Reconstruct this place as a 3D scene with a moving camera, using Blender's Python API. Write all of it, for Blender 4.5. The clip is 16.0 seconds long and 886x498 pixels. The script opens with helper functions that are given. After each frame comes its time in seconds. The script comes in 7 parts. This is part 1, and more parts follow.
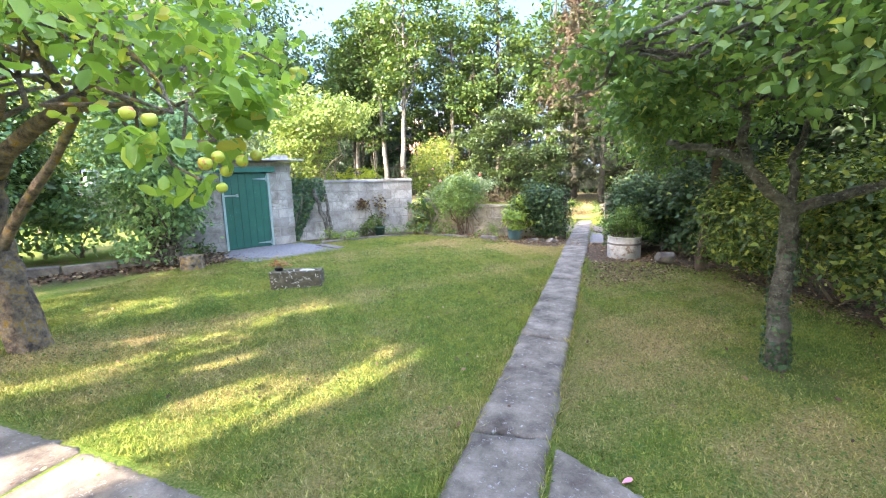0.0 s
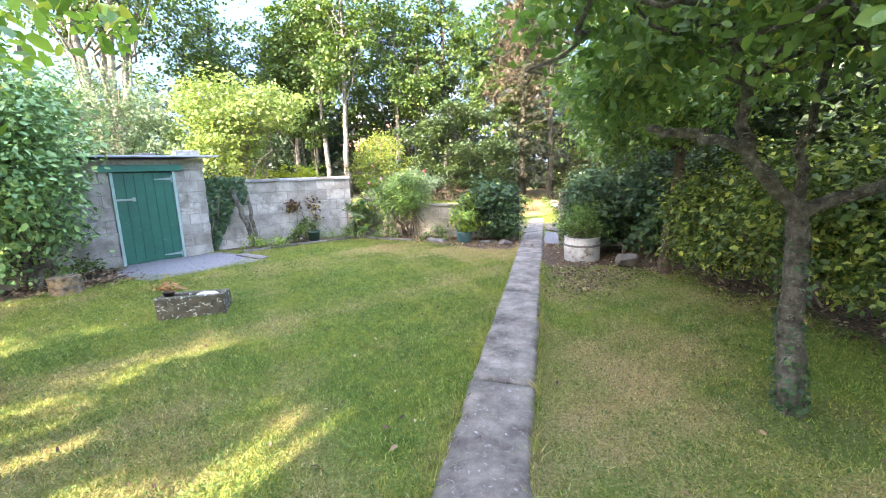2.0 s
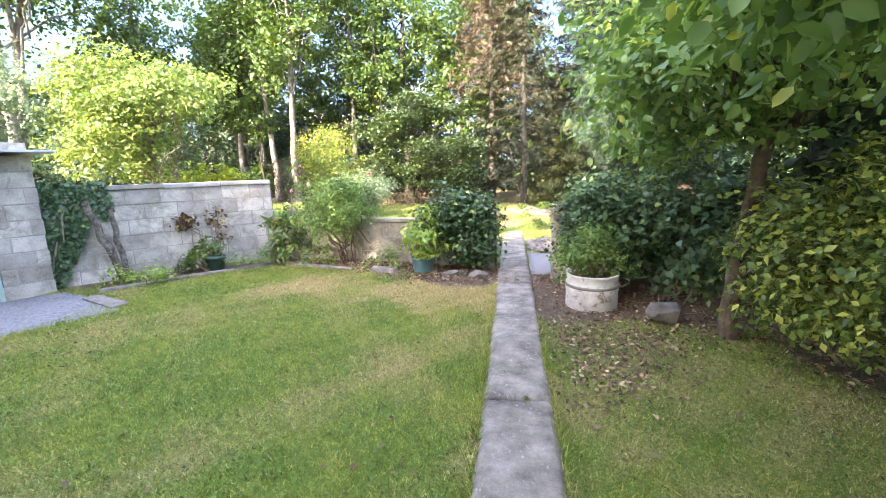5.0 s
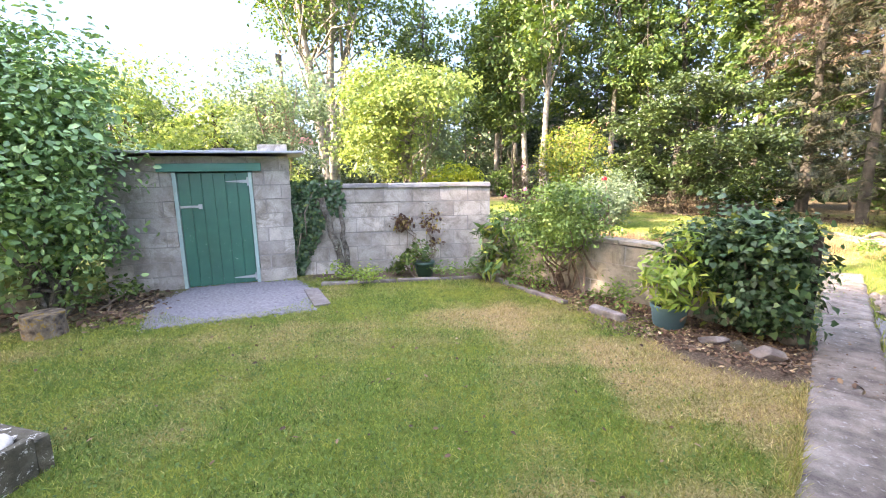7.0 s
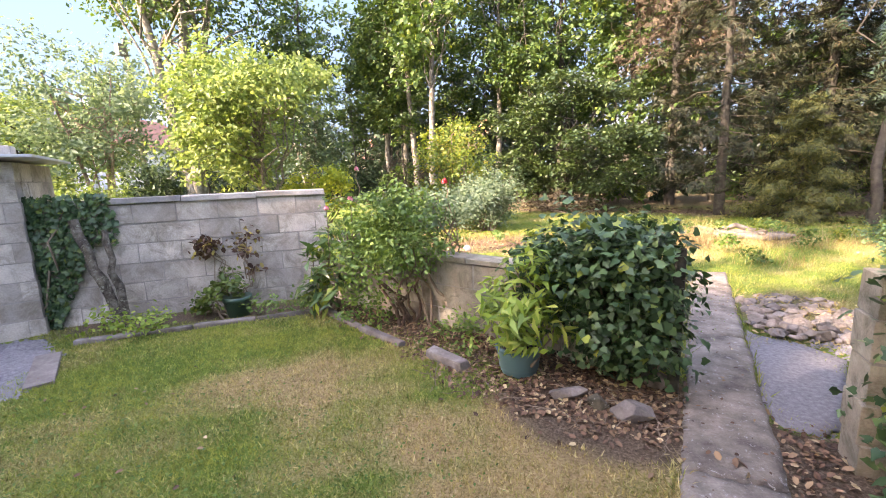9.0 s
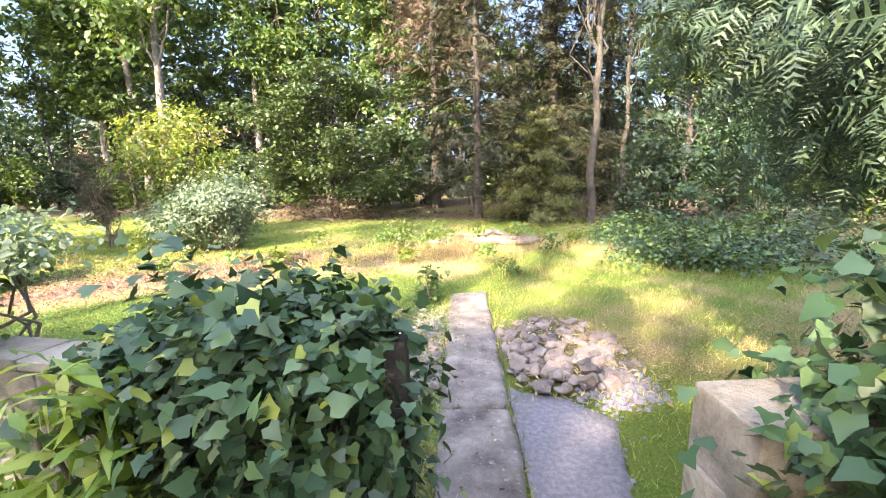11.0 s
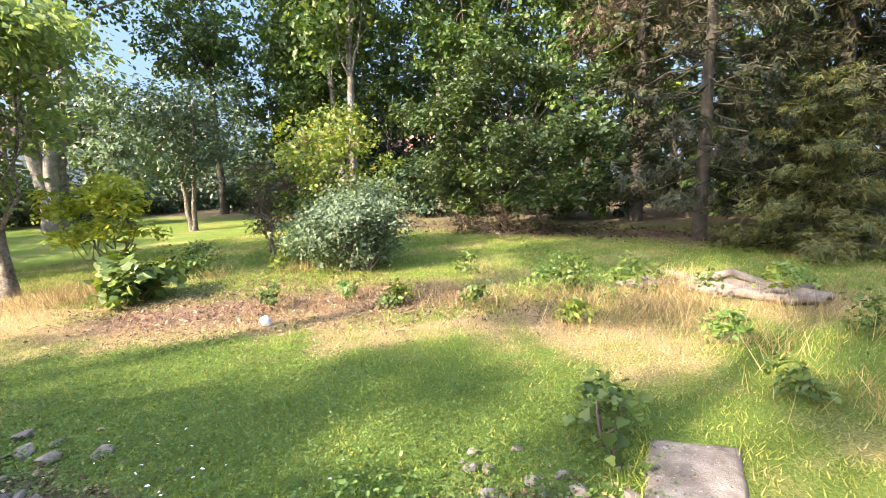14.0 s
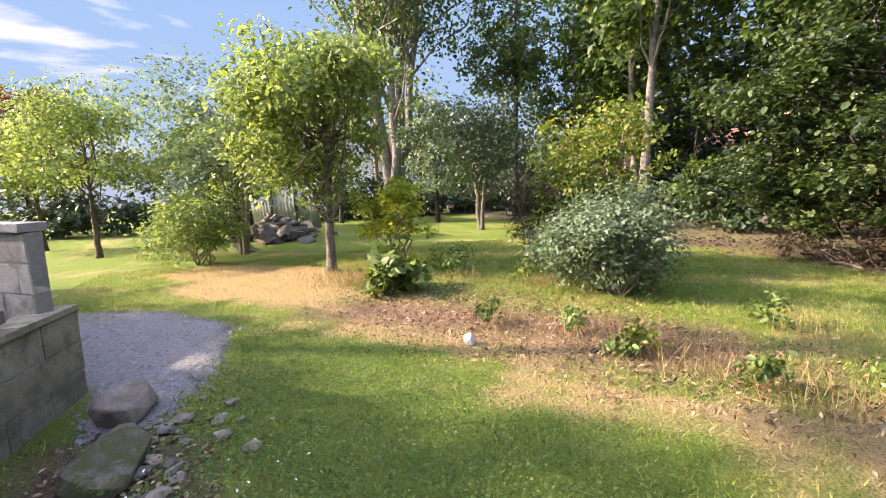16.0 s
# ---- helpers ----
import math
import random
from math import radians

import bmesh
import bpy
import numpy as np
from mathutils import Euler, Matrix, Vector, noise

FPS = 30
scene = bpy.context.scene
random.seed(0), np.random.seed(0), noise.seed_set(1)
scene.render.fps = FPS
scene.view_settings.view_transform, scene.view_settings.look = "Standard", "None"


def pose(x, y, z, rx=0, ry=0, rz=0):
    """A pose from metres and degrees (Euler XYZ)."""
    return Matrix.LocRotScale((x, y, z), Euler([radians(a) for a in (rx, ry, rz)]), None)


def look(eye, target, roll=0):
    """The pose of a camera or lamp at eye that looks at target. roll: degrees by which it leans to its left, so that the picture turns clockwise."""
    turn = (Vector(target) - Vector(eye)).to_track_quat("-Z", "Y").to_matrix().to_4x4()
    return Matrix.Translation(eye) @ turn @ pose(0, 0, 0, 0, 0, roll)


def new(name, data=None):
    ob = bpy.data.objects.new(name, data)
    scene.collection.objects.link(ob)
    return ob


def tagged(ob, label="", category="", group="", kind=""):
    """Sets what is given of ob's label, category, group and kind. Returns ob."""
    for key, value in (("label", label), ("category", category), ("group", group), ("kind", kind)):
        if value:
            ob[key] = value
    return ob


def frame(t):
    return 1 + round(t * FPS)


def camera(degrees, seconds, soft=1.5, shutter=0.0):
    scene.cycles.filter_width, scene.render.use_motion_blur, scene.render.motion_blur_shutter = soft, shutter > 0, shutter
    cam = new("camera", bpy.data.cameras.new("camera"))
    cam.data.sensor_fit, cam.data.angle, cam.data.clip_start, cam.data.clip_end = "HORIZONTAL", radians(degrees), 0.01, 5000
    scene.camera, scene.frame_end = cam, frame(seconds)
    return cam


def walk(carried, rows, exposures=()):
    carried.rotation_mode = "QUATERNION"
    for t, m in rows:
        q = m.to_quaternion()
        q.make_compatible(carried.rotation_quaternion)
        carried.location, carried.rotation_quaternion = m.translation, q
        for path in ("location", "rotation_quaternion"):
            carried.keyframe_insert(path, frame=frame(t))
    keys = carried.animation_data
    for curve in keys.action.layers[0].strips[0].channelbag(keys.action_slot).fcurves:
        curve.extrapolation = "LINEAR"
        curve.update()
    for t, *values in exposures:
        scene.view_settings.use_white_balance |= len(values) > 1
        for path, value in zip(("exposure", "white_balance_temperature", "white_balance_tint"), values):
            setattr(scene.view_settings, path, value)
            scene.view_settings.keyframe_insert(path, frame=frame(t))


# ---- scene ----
cam = camera(91.8, 16.0, soft=1.0)
PATH = [
    (0, (0.436, -0.161, 1.48), (-0.245, 1.688, 1.137), -1.3),
    (0.5, (0.428, -0.025, 1.489), (-0.173, 1.85, 1.136), -1.1),
    (1, (0.349, 0.225, 1.49), (-0.179, 2.121, 1.136), -1.8),
    (1.5, (0.316, 0.473, 1.469), (-0.167, 2.379, 1.106), -2.3),
    (2, (0.284, 0.828, 1.47), (-0.182, 2.738, 1.107), -1.9),
    (2.5, (0.177, 1.138, 1.469), (-0.281, 3.052, 1.114), -1.4),
    (3, (0.052, 1.478, 1.515), (-0.364, 3.404, 1.175), -1.6),
    (3.5, (-0.011, 1.926, 1.501), (-0.395, 3.86, 1.168), -2.3),
    (3.7, (-0.034, 2.089, 1.508), (-0.405, 4.025, 1.172), -2.1),
    (5.8, (-0.045, 3.988, 1.538), (-0.352, 5.925, 1.148), -1.8),
    (6, (-0.073, 4.142, 1.549), (-0.431, 6.071, 1.159), -2.1),
    (6.5, (-0.162, 4.534, 1.555), (-0.989, 6.318, 1.185), -1.3),
    (7, (-0.267, 4.876, 1.57), (-1.584, 6.34, 1.215), -0.8),
    (7.5, (-0.362, 5.241, 1.569), (-1.857, 6.529, 1.244), -0.5),
    (8, (-0.322, 5.678, 1.568), (-1.83, 6.952, 1.247), -1.0),
    (8.5, (-0.297, 6.059, 1.56), (-1.746, 7.399, 1.236), -1.0),
    (8.7, (-0.301, 6.246, 1.551), (-1.605, 7.725, 1.214), -1.7),
    (9, (-0.256, 6.532, 1.548), (-1.247, 8.232, 1.194), -2.4),
    (9.5, (-0.16, 7.008, 1.536), (-0.674, 8.903, 1.154), -1.8),
    (10, (-0.108, 7.439, 1.553), (-0.383, 9.381, 1.164), -1.1),
    (10.2, (-0.109, 7.632, 1.537), (-0.322, 9.583, 1.151), -1.6),
    (12.3, (-0.008, 9.566, 1.567), (-0.025, 11.532, 1.197), -0.5),
    (12.5, (-0.03, 9.744, 1.579), (-0.061, 11.709, 1.211), -0.2),
    (13, (-0.068, 10.168, 1.569), (-0.204, 12.13, 1.205), -0.5),
    (13.5, (-0.118, 10.56, 1.561), (-0.552, 12.48, 1.206), -1.6),
    (14, (-0.187, 10.939, 1.542), (-1.104, 12.684, 1.206), -2.3),
    (14.5, (-0.254, 11.265, 1.532), (-1.582, 12.726, 1.217), -2.7),
    (15, (-0.3, 11.566, 1.548), (-1.874, 12.763, 1.248), -3.4),
    (15.5, (-0.319, 11.901, 1.548), (-2.083, 12.803, 1.272), -2.3),
    (16, (-0.368, 12.176, 1.516), (-2.183, 12.974, 1.249), -2.0),
]
walk(cam, [(t, look(eye, target, roll)) for t, eye, target, roll in PATH],
     exposures=[(0, 4.1, 7200, 20), (3.5, 4.25, 7200, 20), (6.5, 4.2, 7700, 27), (7.5, 3.95, 8000, 29), (8.5, 3.65, 8100, 32), (9, 3.65, 8050, 31), (10, 4.05, 7600, 28), (12.5, 3.5, 7450, 25), (13.5, 3.3, 7400, 20), (15, 3.1, 7500, 24), (16, 2.85, 7700, 27)])

# ---- light ----
SUN_FROM = Vector((-0.46, -0.89, 0.60)).normalized()
world = bpy.data.worlds.new("sky")
scene.world = world
world.use_nodes = True
wn = world.node_tree
sky = wn.nodes.new("ShaderNodeTexSky")
sky.sky_type = "NISHITA"
sky.sun_disc = False
sky.sun_elevation = math.asin(SUN_FROM.z)
sky.sun_rotation = math.atan2(SUN_FROM.x, SUN_FROM.y)
sky.dust_density = 1.0
# thin cloud over the blue
tc = wn.nodes.new("ShaderNodeTexCoord")
mp = wn.nodes.new("ShaderNodeMapping")
mp.inputs["Scale"].default_value = (1.2, 1.2, 4.0)
cl = wn.nodes.new("ShaderNodeTexNoise")
cl.inputs["Scale"].default_value = 1.6
cl.inputs["Detail"].default_value = 6
cr = wn.nodes.new("ShaderNodeValToRGB")
cr.color_ramp.elements[0].position = 0.56
cr.color_ramp.elements[1].position = 0.80
mx = wn.nodes.new("ShaderNodeMix")
mx.data_type = "RGBA"
mx.inputs[7].default_value = (6.0, 6.2, 6.6, 1)
wn.links.new(tc.outputs["Generated"], mp.inputs["Vector"])
wn.links.new(mp.outputs["Vector"], cl.inputs["Vector"])
wn.links.new(cl.outputs["Fac"], cr.inputs["Fac"])
wn.links.new(cr.outputs["Color"], mx.inputs[0])
wn.links.new(sky.outputs["Color"], mx.inputs[6])
wn.links.new(mx.outputs[2], wn.nodes["Background"].inputs["Color"])
wn.nodes["Background"].inputs["Strength"].default_value = 0.15
sun = new("sun", bpy.data.lights.new("sun", "SUN"))
sun.data.energy = 2.2
sun.data.angle = radians(0.6)
sun.data.color = (1.0, 0.93, 0.80)
sun.matrix_world = look(SUN_FROM * 50, (0, 0, 0))

# ---- helpers of this scene ----
rng = np.random.default_rng(7)


def thing(name, x, y, z, label, category, group="", kind=""):
    ob = new(name)
    ob.location = (x, y, z)
    ob.empty_display_size = 0.1
    return tagged(ob, label, category, group, kind)


def mesh_np(name, verts, faces):
    """A mesh from arrays; faces all of one size."""
    me = bpy.data.meshes.new(name)
    verts = np.asarray(verts, dtype=np.float32)
    faces = np.asarray(faces, dtype=np.int32)
    k = faces.shape[1]
    me.vertices.add(len(verts))
    me.vertices.foreach_set("co", verts.ravel())
    me.loops.add(faces.size)
    me.loops.foreach_set("vertex_index", faces.ravel())
    me.polygons.add(len(faces))
    me.polygons.foreach_set("loop_start", np.arange(len(faces), dtype=np.int32) * k)
    me.update(calc_edges=True)
    return me


def put(name, me, material, parent=None, label="", smooth=False):
    """Links a mesh as one object; under a parent, its coordinates are the parent's."""
    if isinstance(me, bmesh.types.BMesh):
        bm = me
        me = bpy.data.meshes.new(name)
        bm.to_mesh(me)
        bm.free()
    ob = new(name, me)
    if material and not me.materials:
        me.materials.append(material)
    if smooth:
        me.polygons.foreach_set("use_smooth", [True] * len(me.polygons))
    if parent:
        ob.parent = parent
    if label:
        tagged(ob, label)
    return ob


def part(name, bm, material, parent, label="", smooth=False):
    return put(name, bm, material, parent, label, smooth)


def box(bm, cx, cy, cz, sx, sy, sz, rz=0.0, bevel=0.0, wob=0.0):
    m = Matrix.LocRotScale((cx, cy, cz), Euler((0, 0, rz)), (sx, sy, sz))
    got = bmesh.ops.create_cube(bm, size=1, matrix=m)
    vs = got["verts"]
    if wob:
        for v in vs:
            v.co += Vector((random.uniform(-wob, wob), random.uniform(-wob, wob), random.uniform(-wob, wob)))
    if bevel:
        es = list({e for v in vs for e in v.link_edges})
        bmesh.ops.bevel(bm, geom=es, offset=bevel, segments=2, affect="EDGES", profile=0.6)
    return bm


def boxes(*rows, bevel=0.0, wob=0.0):
    bm = bmesh.new()
    for r in rows:
        box(bm, *r, bevel=bevel, wob=wob)
    return bm


def tube_np(points, radii, seg=8, rough=0.0, seed=0):
    """Vertices and quads of a tapered tube along points."""
    pts = np.asarray(points, float)
    r_ = np.random.default_rng(seed)
    n = len(pts)
    tang = np.gradient(pts, axis=0)
    tang /= np.linalg.norm(tang, axis=1)[:, None] + 1e-9
    ref = np.array([0.31, 0.95, 0.05])
    vs = []
    ang = np.linspace(0, 2 * np.pi, seg, endpoint=False)
    for i in range(n):
        a = np.cross(tang[i], ref)
        if np.linalg.norm(a) < 0.1:
            a = np.cross(tang[i], [1, 0, 0.2])
        a /= np.linalg.norm(a)
        b = np.cross(tang[i], a)
        rr = radii[i] * (1 + rough * r_.normal(size=seg))
        vs.append(pts[i] + rr[:, None] * (np.cos(ang)[:, None] * a + np.sin(ang)[:, None] * b))
    vs = np.concatenate(vs)
    fs = []
    for i in range(n - 1):
        for j in range(seg):
            k = (j + 1) % seg
            fs.append((i * seg + j, i * seg + k, (i + 1) * seg + k, (i + 1) * seg + j))
    return vs, np.array(fs)


def join_np(items):
    vs, fs, o = [], [], 0
    for v, f in items:
        vs.append(v)
        fs.append(f + o)
        o += len(v)
    return np.concatenate(vs), np.concatenate(fs)


def bent(a, b, n=6, wander=0.1, seed=0, sag=0.0):
    """A wandering line from a to b."""
    r_ = np.random.default_rng(seed)
    a, b = np.asarray(a, float), np.asarray(b, float)
    t = np.linspace(0, 1, n)[:, None]
    p = a + (b - a) * t
    d = np.linalg.norm(b - a)
    off = r_.normal(size=(n, 3)) * wander * d * np.sin(np.pi * t)
    off[:, 2] -= sag * d * np.sin(np.pi * t[:, 0])
    return p + off


# leaf outlines: along x, folded about the midrib
LEAF = {
    "rhomb": (np.array([(0, 0, 0), (0.45, 0.3, 0.08), (1, 0, -0.05), (0.45, -0.3, 0.08)]), np.array([(0, 2, 1), (0, 3, 2)])),
    "oval": (np.array([(0, 0, 0), (0.28, 0.27, 0.07), (0.72, 0.25, 0.05), (1, 0, -0.1), (0.72, -0.25, 0.05), (0.28, -0.27, 0.07)]),
             np.array([(0, 3, 1), (1, 3, 2), (0, 5, 3), (5, 4, 3)])),
    "ivy": (np.array([(0.08, 0, 0), (-0.04, 0.30, 0.03), (0.30, 0.46, 0.03), (0.55, 0.26, 0.04), (1.0, 0, -0.10), (0.55, -0.26, 0.04), (0.30, -0.46, 0.03), (-0.04, -0.30, 0.03), (0.38, 0, 0)]),
            np.array([(0, 8, 1), (1, 8, 2), (2, 8, 3), (3, 8, 4), (4, 8, 5), (5, 8, 6), (6, 8, 7), (7, 8, 0)])),
    "lance": (np.array([(0, 0, 0), (0.35, 0.14, 0.05), (0.5, 0, 0.04), (1, 0, -0.18), (0.35, -0.14, 0.05)]),
              np.array([(0, 2, 1), (1, 2, 3), (2, 4, 3), (0, 4, 2)])),
    "spray": (np.array([(0, 0, 0), (0.5, 0.055, 0.02), (1, 0, -0.14), (0.5, -0.055, 0.02), (0.15, 0, 0), (0.3, 0, 0.01), (0.6, 0.34, -0.06), (0.6, -0.34, -0.06), (0.42, 0, 0.01), (0.56, 0, 0), (0.85, 0.24, -0.1), (0.85, -0.24, -0.1)]),
              np.array([(0, 2, 1), (0, 3, 2), (4, 5, 6), (5, 4, 7), (8, 9, 10), (9, 8, 11)])),
}


def frond(pairs=5):
    """A flat conifer spray: a stem with pairs of drooping side twigs."""
    v, f = [(0, 0.012, 0), (0, -0.012, 0), (1, 0, -0.22)], [(0, 1, 2)]
    for i in range(pairs):
        x = 0.08 + 0.84 * i / pairs
        ln = 0.40 * (1 - 0.75 * i / pairs)
        for s in (1, -1):
            o = len(v)
            z = -0.22 * x * x
            v += [(x, 0, z), (x + 0.09, 0, z - 0.01), (x + 0.55 * ln + 0.05, s * ln, z - 0.30 * ln)]
            f.append((o, o + 1, o + 2))
    return np.array(v), np.array(f)


LEAF["frond"] = frond()


def leaves_np(centres, out, size, shape="rhomb", droop=0.25, up=0.6, spread=0.7, seed=0):
    """Leaves at the centres, their faces turned up and outwards."""
    r_ = np.random.default_rng(seed)
    n = len(centres)
    tv, tf = LEAF[shape]
    nrm = out * (1 - up) + np.array([0, 0, up]) + r_.normal(size=(n, 3)) * spread * 0.6
    nrm /= np.linalg.norm(nrm, axis=1)[:, None] + 1e-9
    ax = out * 0.8 + r_.normal(size=(n, 3)) * 0.8
    ax[:, 2] -= droop
    ax -= nrm * np.sum(ax * nrm, axis=1)[:, None]
    ax /= np.linalg.norm(ax, axis=1)[:, None] + 1e-9
    ay = np.cross(nrm, ax)
    s = size * np.clip(r_.normal(1, 0.25, size=n), 0.45, 1.7)
    v = (tv[None, :, 0, None] - 0.4) * ax[:, None, :] + tv[None, :, 1, None] * ay[:, None, :] + tv[None, :, 2, None] * nrm[:, None, :]
    v = centres[:, None, :] + v * s[:, None, None]
    f = tf[None] + (np.arange(n) * len(tv))[:, None, None]
    return v.reshape(-1, 3), f.reshape(-1, 3)


def cloud(lobes, n, seed=0, shell=0.55, gaps=0.35, floor=0.03, fill=0.0):
    """Leaf places in a crown of lobes (x, y, z, rx, ry, rz): near the outer skin, in clumps with gaps between."""
    r_ = np.random.default_rng(seed)
    lobes = np.asarray(lobes, float)
    w = (lobes[:, 3] * lobes[:, 4] * lobes[:, 5]) ** 0.67
    k = max(8, n // 28)
    which = r_.choice(len(lobes), size=k, p=w / w.sum())
    d = r_.normal(size=(k, 3))
    d /= np.linalg.norm(d, axis=1)[:, None]
    rad = shell + (1 - shell) * r_.random(k) ** 0.6
    rad *= 1 + 0.16 * r_.normal(size=k)
    if fill:
        rad = np.where(r_.random(k) < fill, r_.random(k) ** 0.5 * shell, rad)
    c = lobes[which, :3] + d * rad[:, None] * lobes[which, 3:]
    keep = r_.random(k) > gaps * 0.6
    c, d, which = c[keep], d[keep], which[keep]
    k = len(c)
    pick = r_.integers(0, k, size=n)
    sz = 0.16 * np.mean(lobes[which[pick], 3:], axis=1) + 0.04
    p = c[pick] + r_.normal(size=(n, 3)) * sz[:, None] * np.array([1, 1, 0.65])
    o = d[pick] + 0.35 * r_.normal(size=(n, 3))
    o /= np.linalg.norm(o, axis=1)[:, None] + 1e-9
    ok = p[:, 2] > floor
    return p[ok], o[ok], c


def lobes_of(x, y, z, rx, ry, rz, k=9, seed=0, size=0.55, flat=1.0):
    """k lobes that fill one uneven ellipsoid; flat under 1 makes them lie in layers."""
    r_ = np.random.default_rng(seed)
    d = r_.normal(size=(k, 3))
    d /= np.linalg.norm(d, axis=1)[:, None]
    q = d * (0.35 + 0.3 * r_.random(k) + 0.18 * (1 - flat))[:, None]
    out = [(x, y, z, rx * 0.6, ry * 0.6, rz * 0.6)] if flat > 0.9 else []
    for i in range(k):
        s = size * r_.uniform(0.7, 1.15)
        out.append((x + q[i, 0] * rx, y + q[i, 1] * ry, z + q[i, 2] * rz, rx * s, ry * s, rz * s * flat))
    return out


def base_noise(x, y, f=1.0, s=0):
    """Smooth value of about -1 to 1 over the plan."""
    a = np.sin(x * 1.7 * f + 1.3 + s) * np.cos(y * 1.3 * f - 0.7 + 2 * s) + 0.7 * np.sin(x * 3.1 * f - y * 2.3 * f + 0.4 + s)
    return (a + 0.5 * np.sin(x * 5.9 * f + y * 4.7 * f + 3 * s) + 0.35 * np.cos(x * 9.1 * f - y * 11.3 * f)) / 1.9


def gz(x, y):
    """Height of the ground."""
    x, y = np.asarray(x, float), np.asarray(y, float)
    z = -0.035 + 0.010 * base_noise(x, y, 0.8)
    right = np.clip((x - 0.24) / 0.06, 0, 1) * np.clip((9.0 - y) / 1.0, 0, 1)
    z = z - 0.06 * right
    z = z - 0.035 * np.clip((-x - 3.5) / 2.5, 0, 1) * np.clip((9.5 - y) / 1.5, 0, 1)
    slate = np.clip((x - 0.23) / 0.05, 0, 1) * np.clip((1.1 - x) / 0.2, 0, 1) * np.clip((y - 9.3) / 0.3, 0, 1) * np.clip((11.9 - y) / 0.5, 0, 1)
    z = z - 0.05 * slate
    z = z + 0.12 * np.clip((np.hypot(x + 4, y - 15) - 9) / 25, 0, 1) * np.clip((y - 11) / 3, 0, 1)
    return z


def blob(x, y, cx, cy, rx, ry, rot=0.0, soft=0.35, ragged=0.22, s=0.0):
    """1 inside a ragged ellipse, falling to 0 over its rim."""
    c, n_ = math.cos(radians(rot)), math.sin(radians(rot))
    u, v = (x - cx) * c + (y - cy) * n_, -(x - cx) * n_ + (y - cy) * c
    d = np.hypot(u / rx, v / ry) + ragged * base_noise(x, y, 1.6, s)
    return np.clip((1 + soft / 2 - d) / soft, 0, 1)


def near_seg(x, y, ax, ay, bx, by):
    dx, dy = bx - ax, by - ay
    t = np.clip(((x - ax) * dx + (y - ay) * dy) / (dx * dx + dy * dy), 0, 1)
    return np.hypot(x - ax - t * dx, y - ay - t * dy)


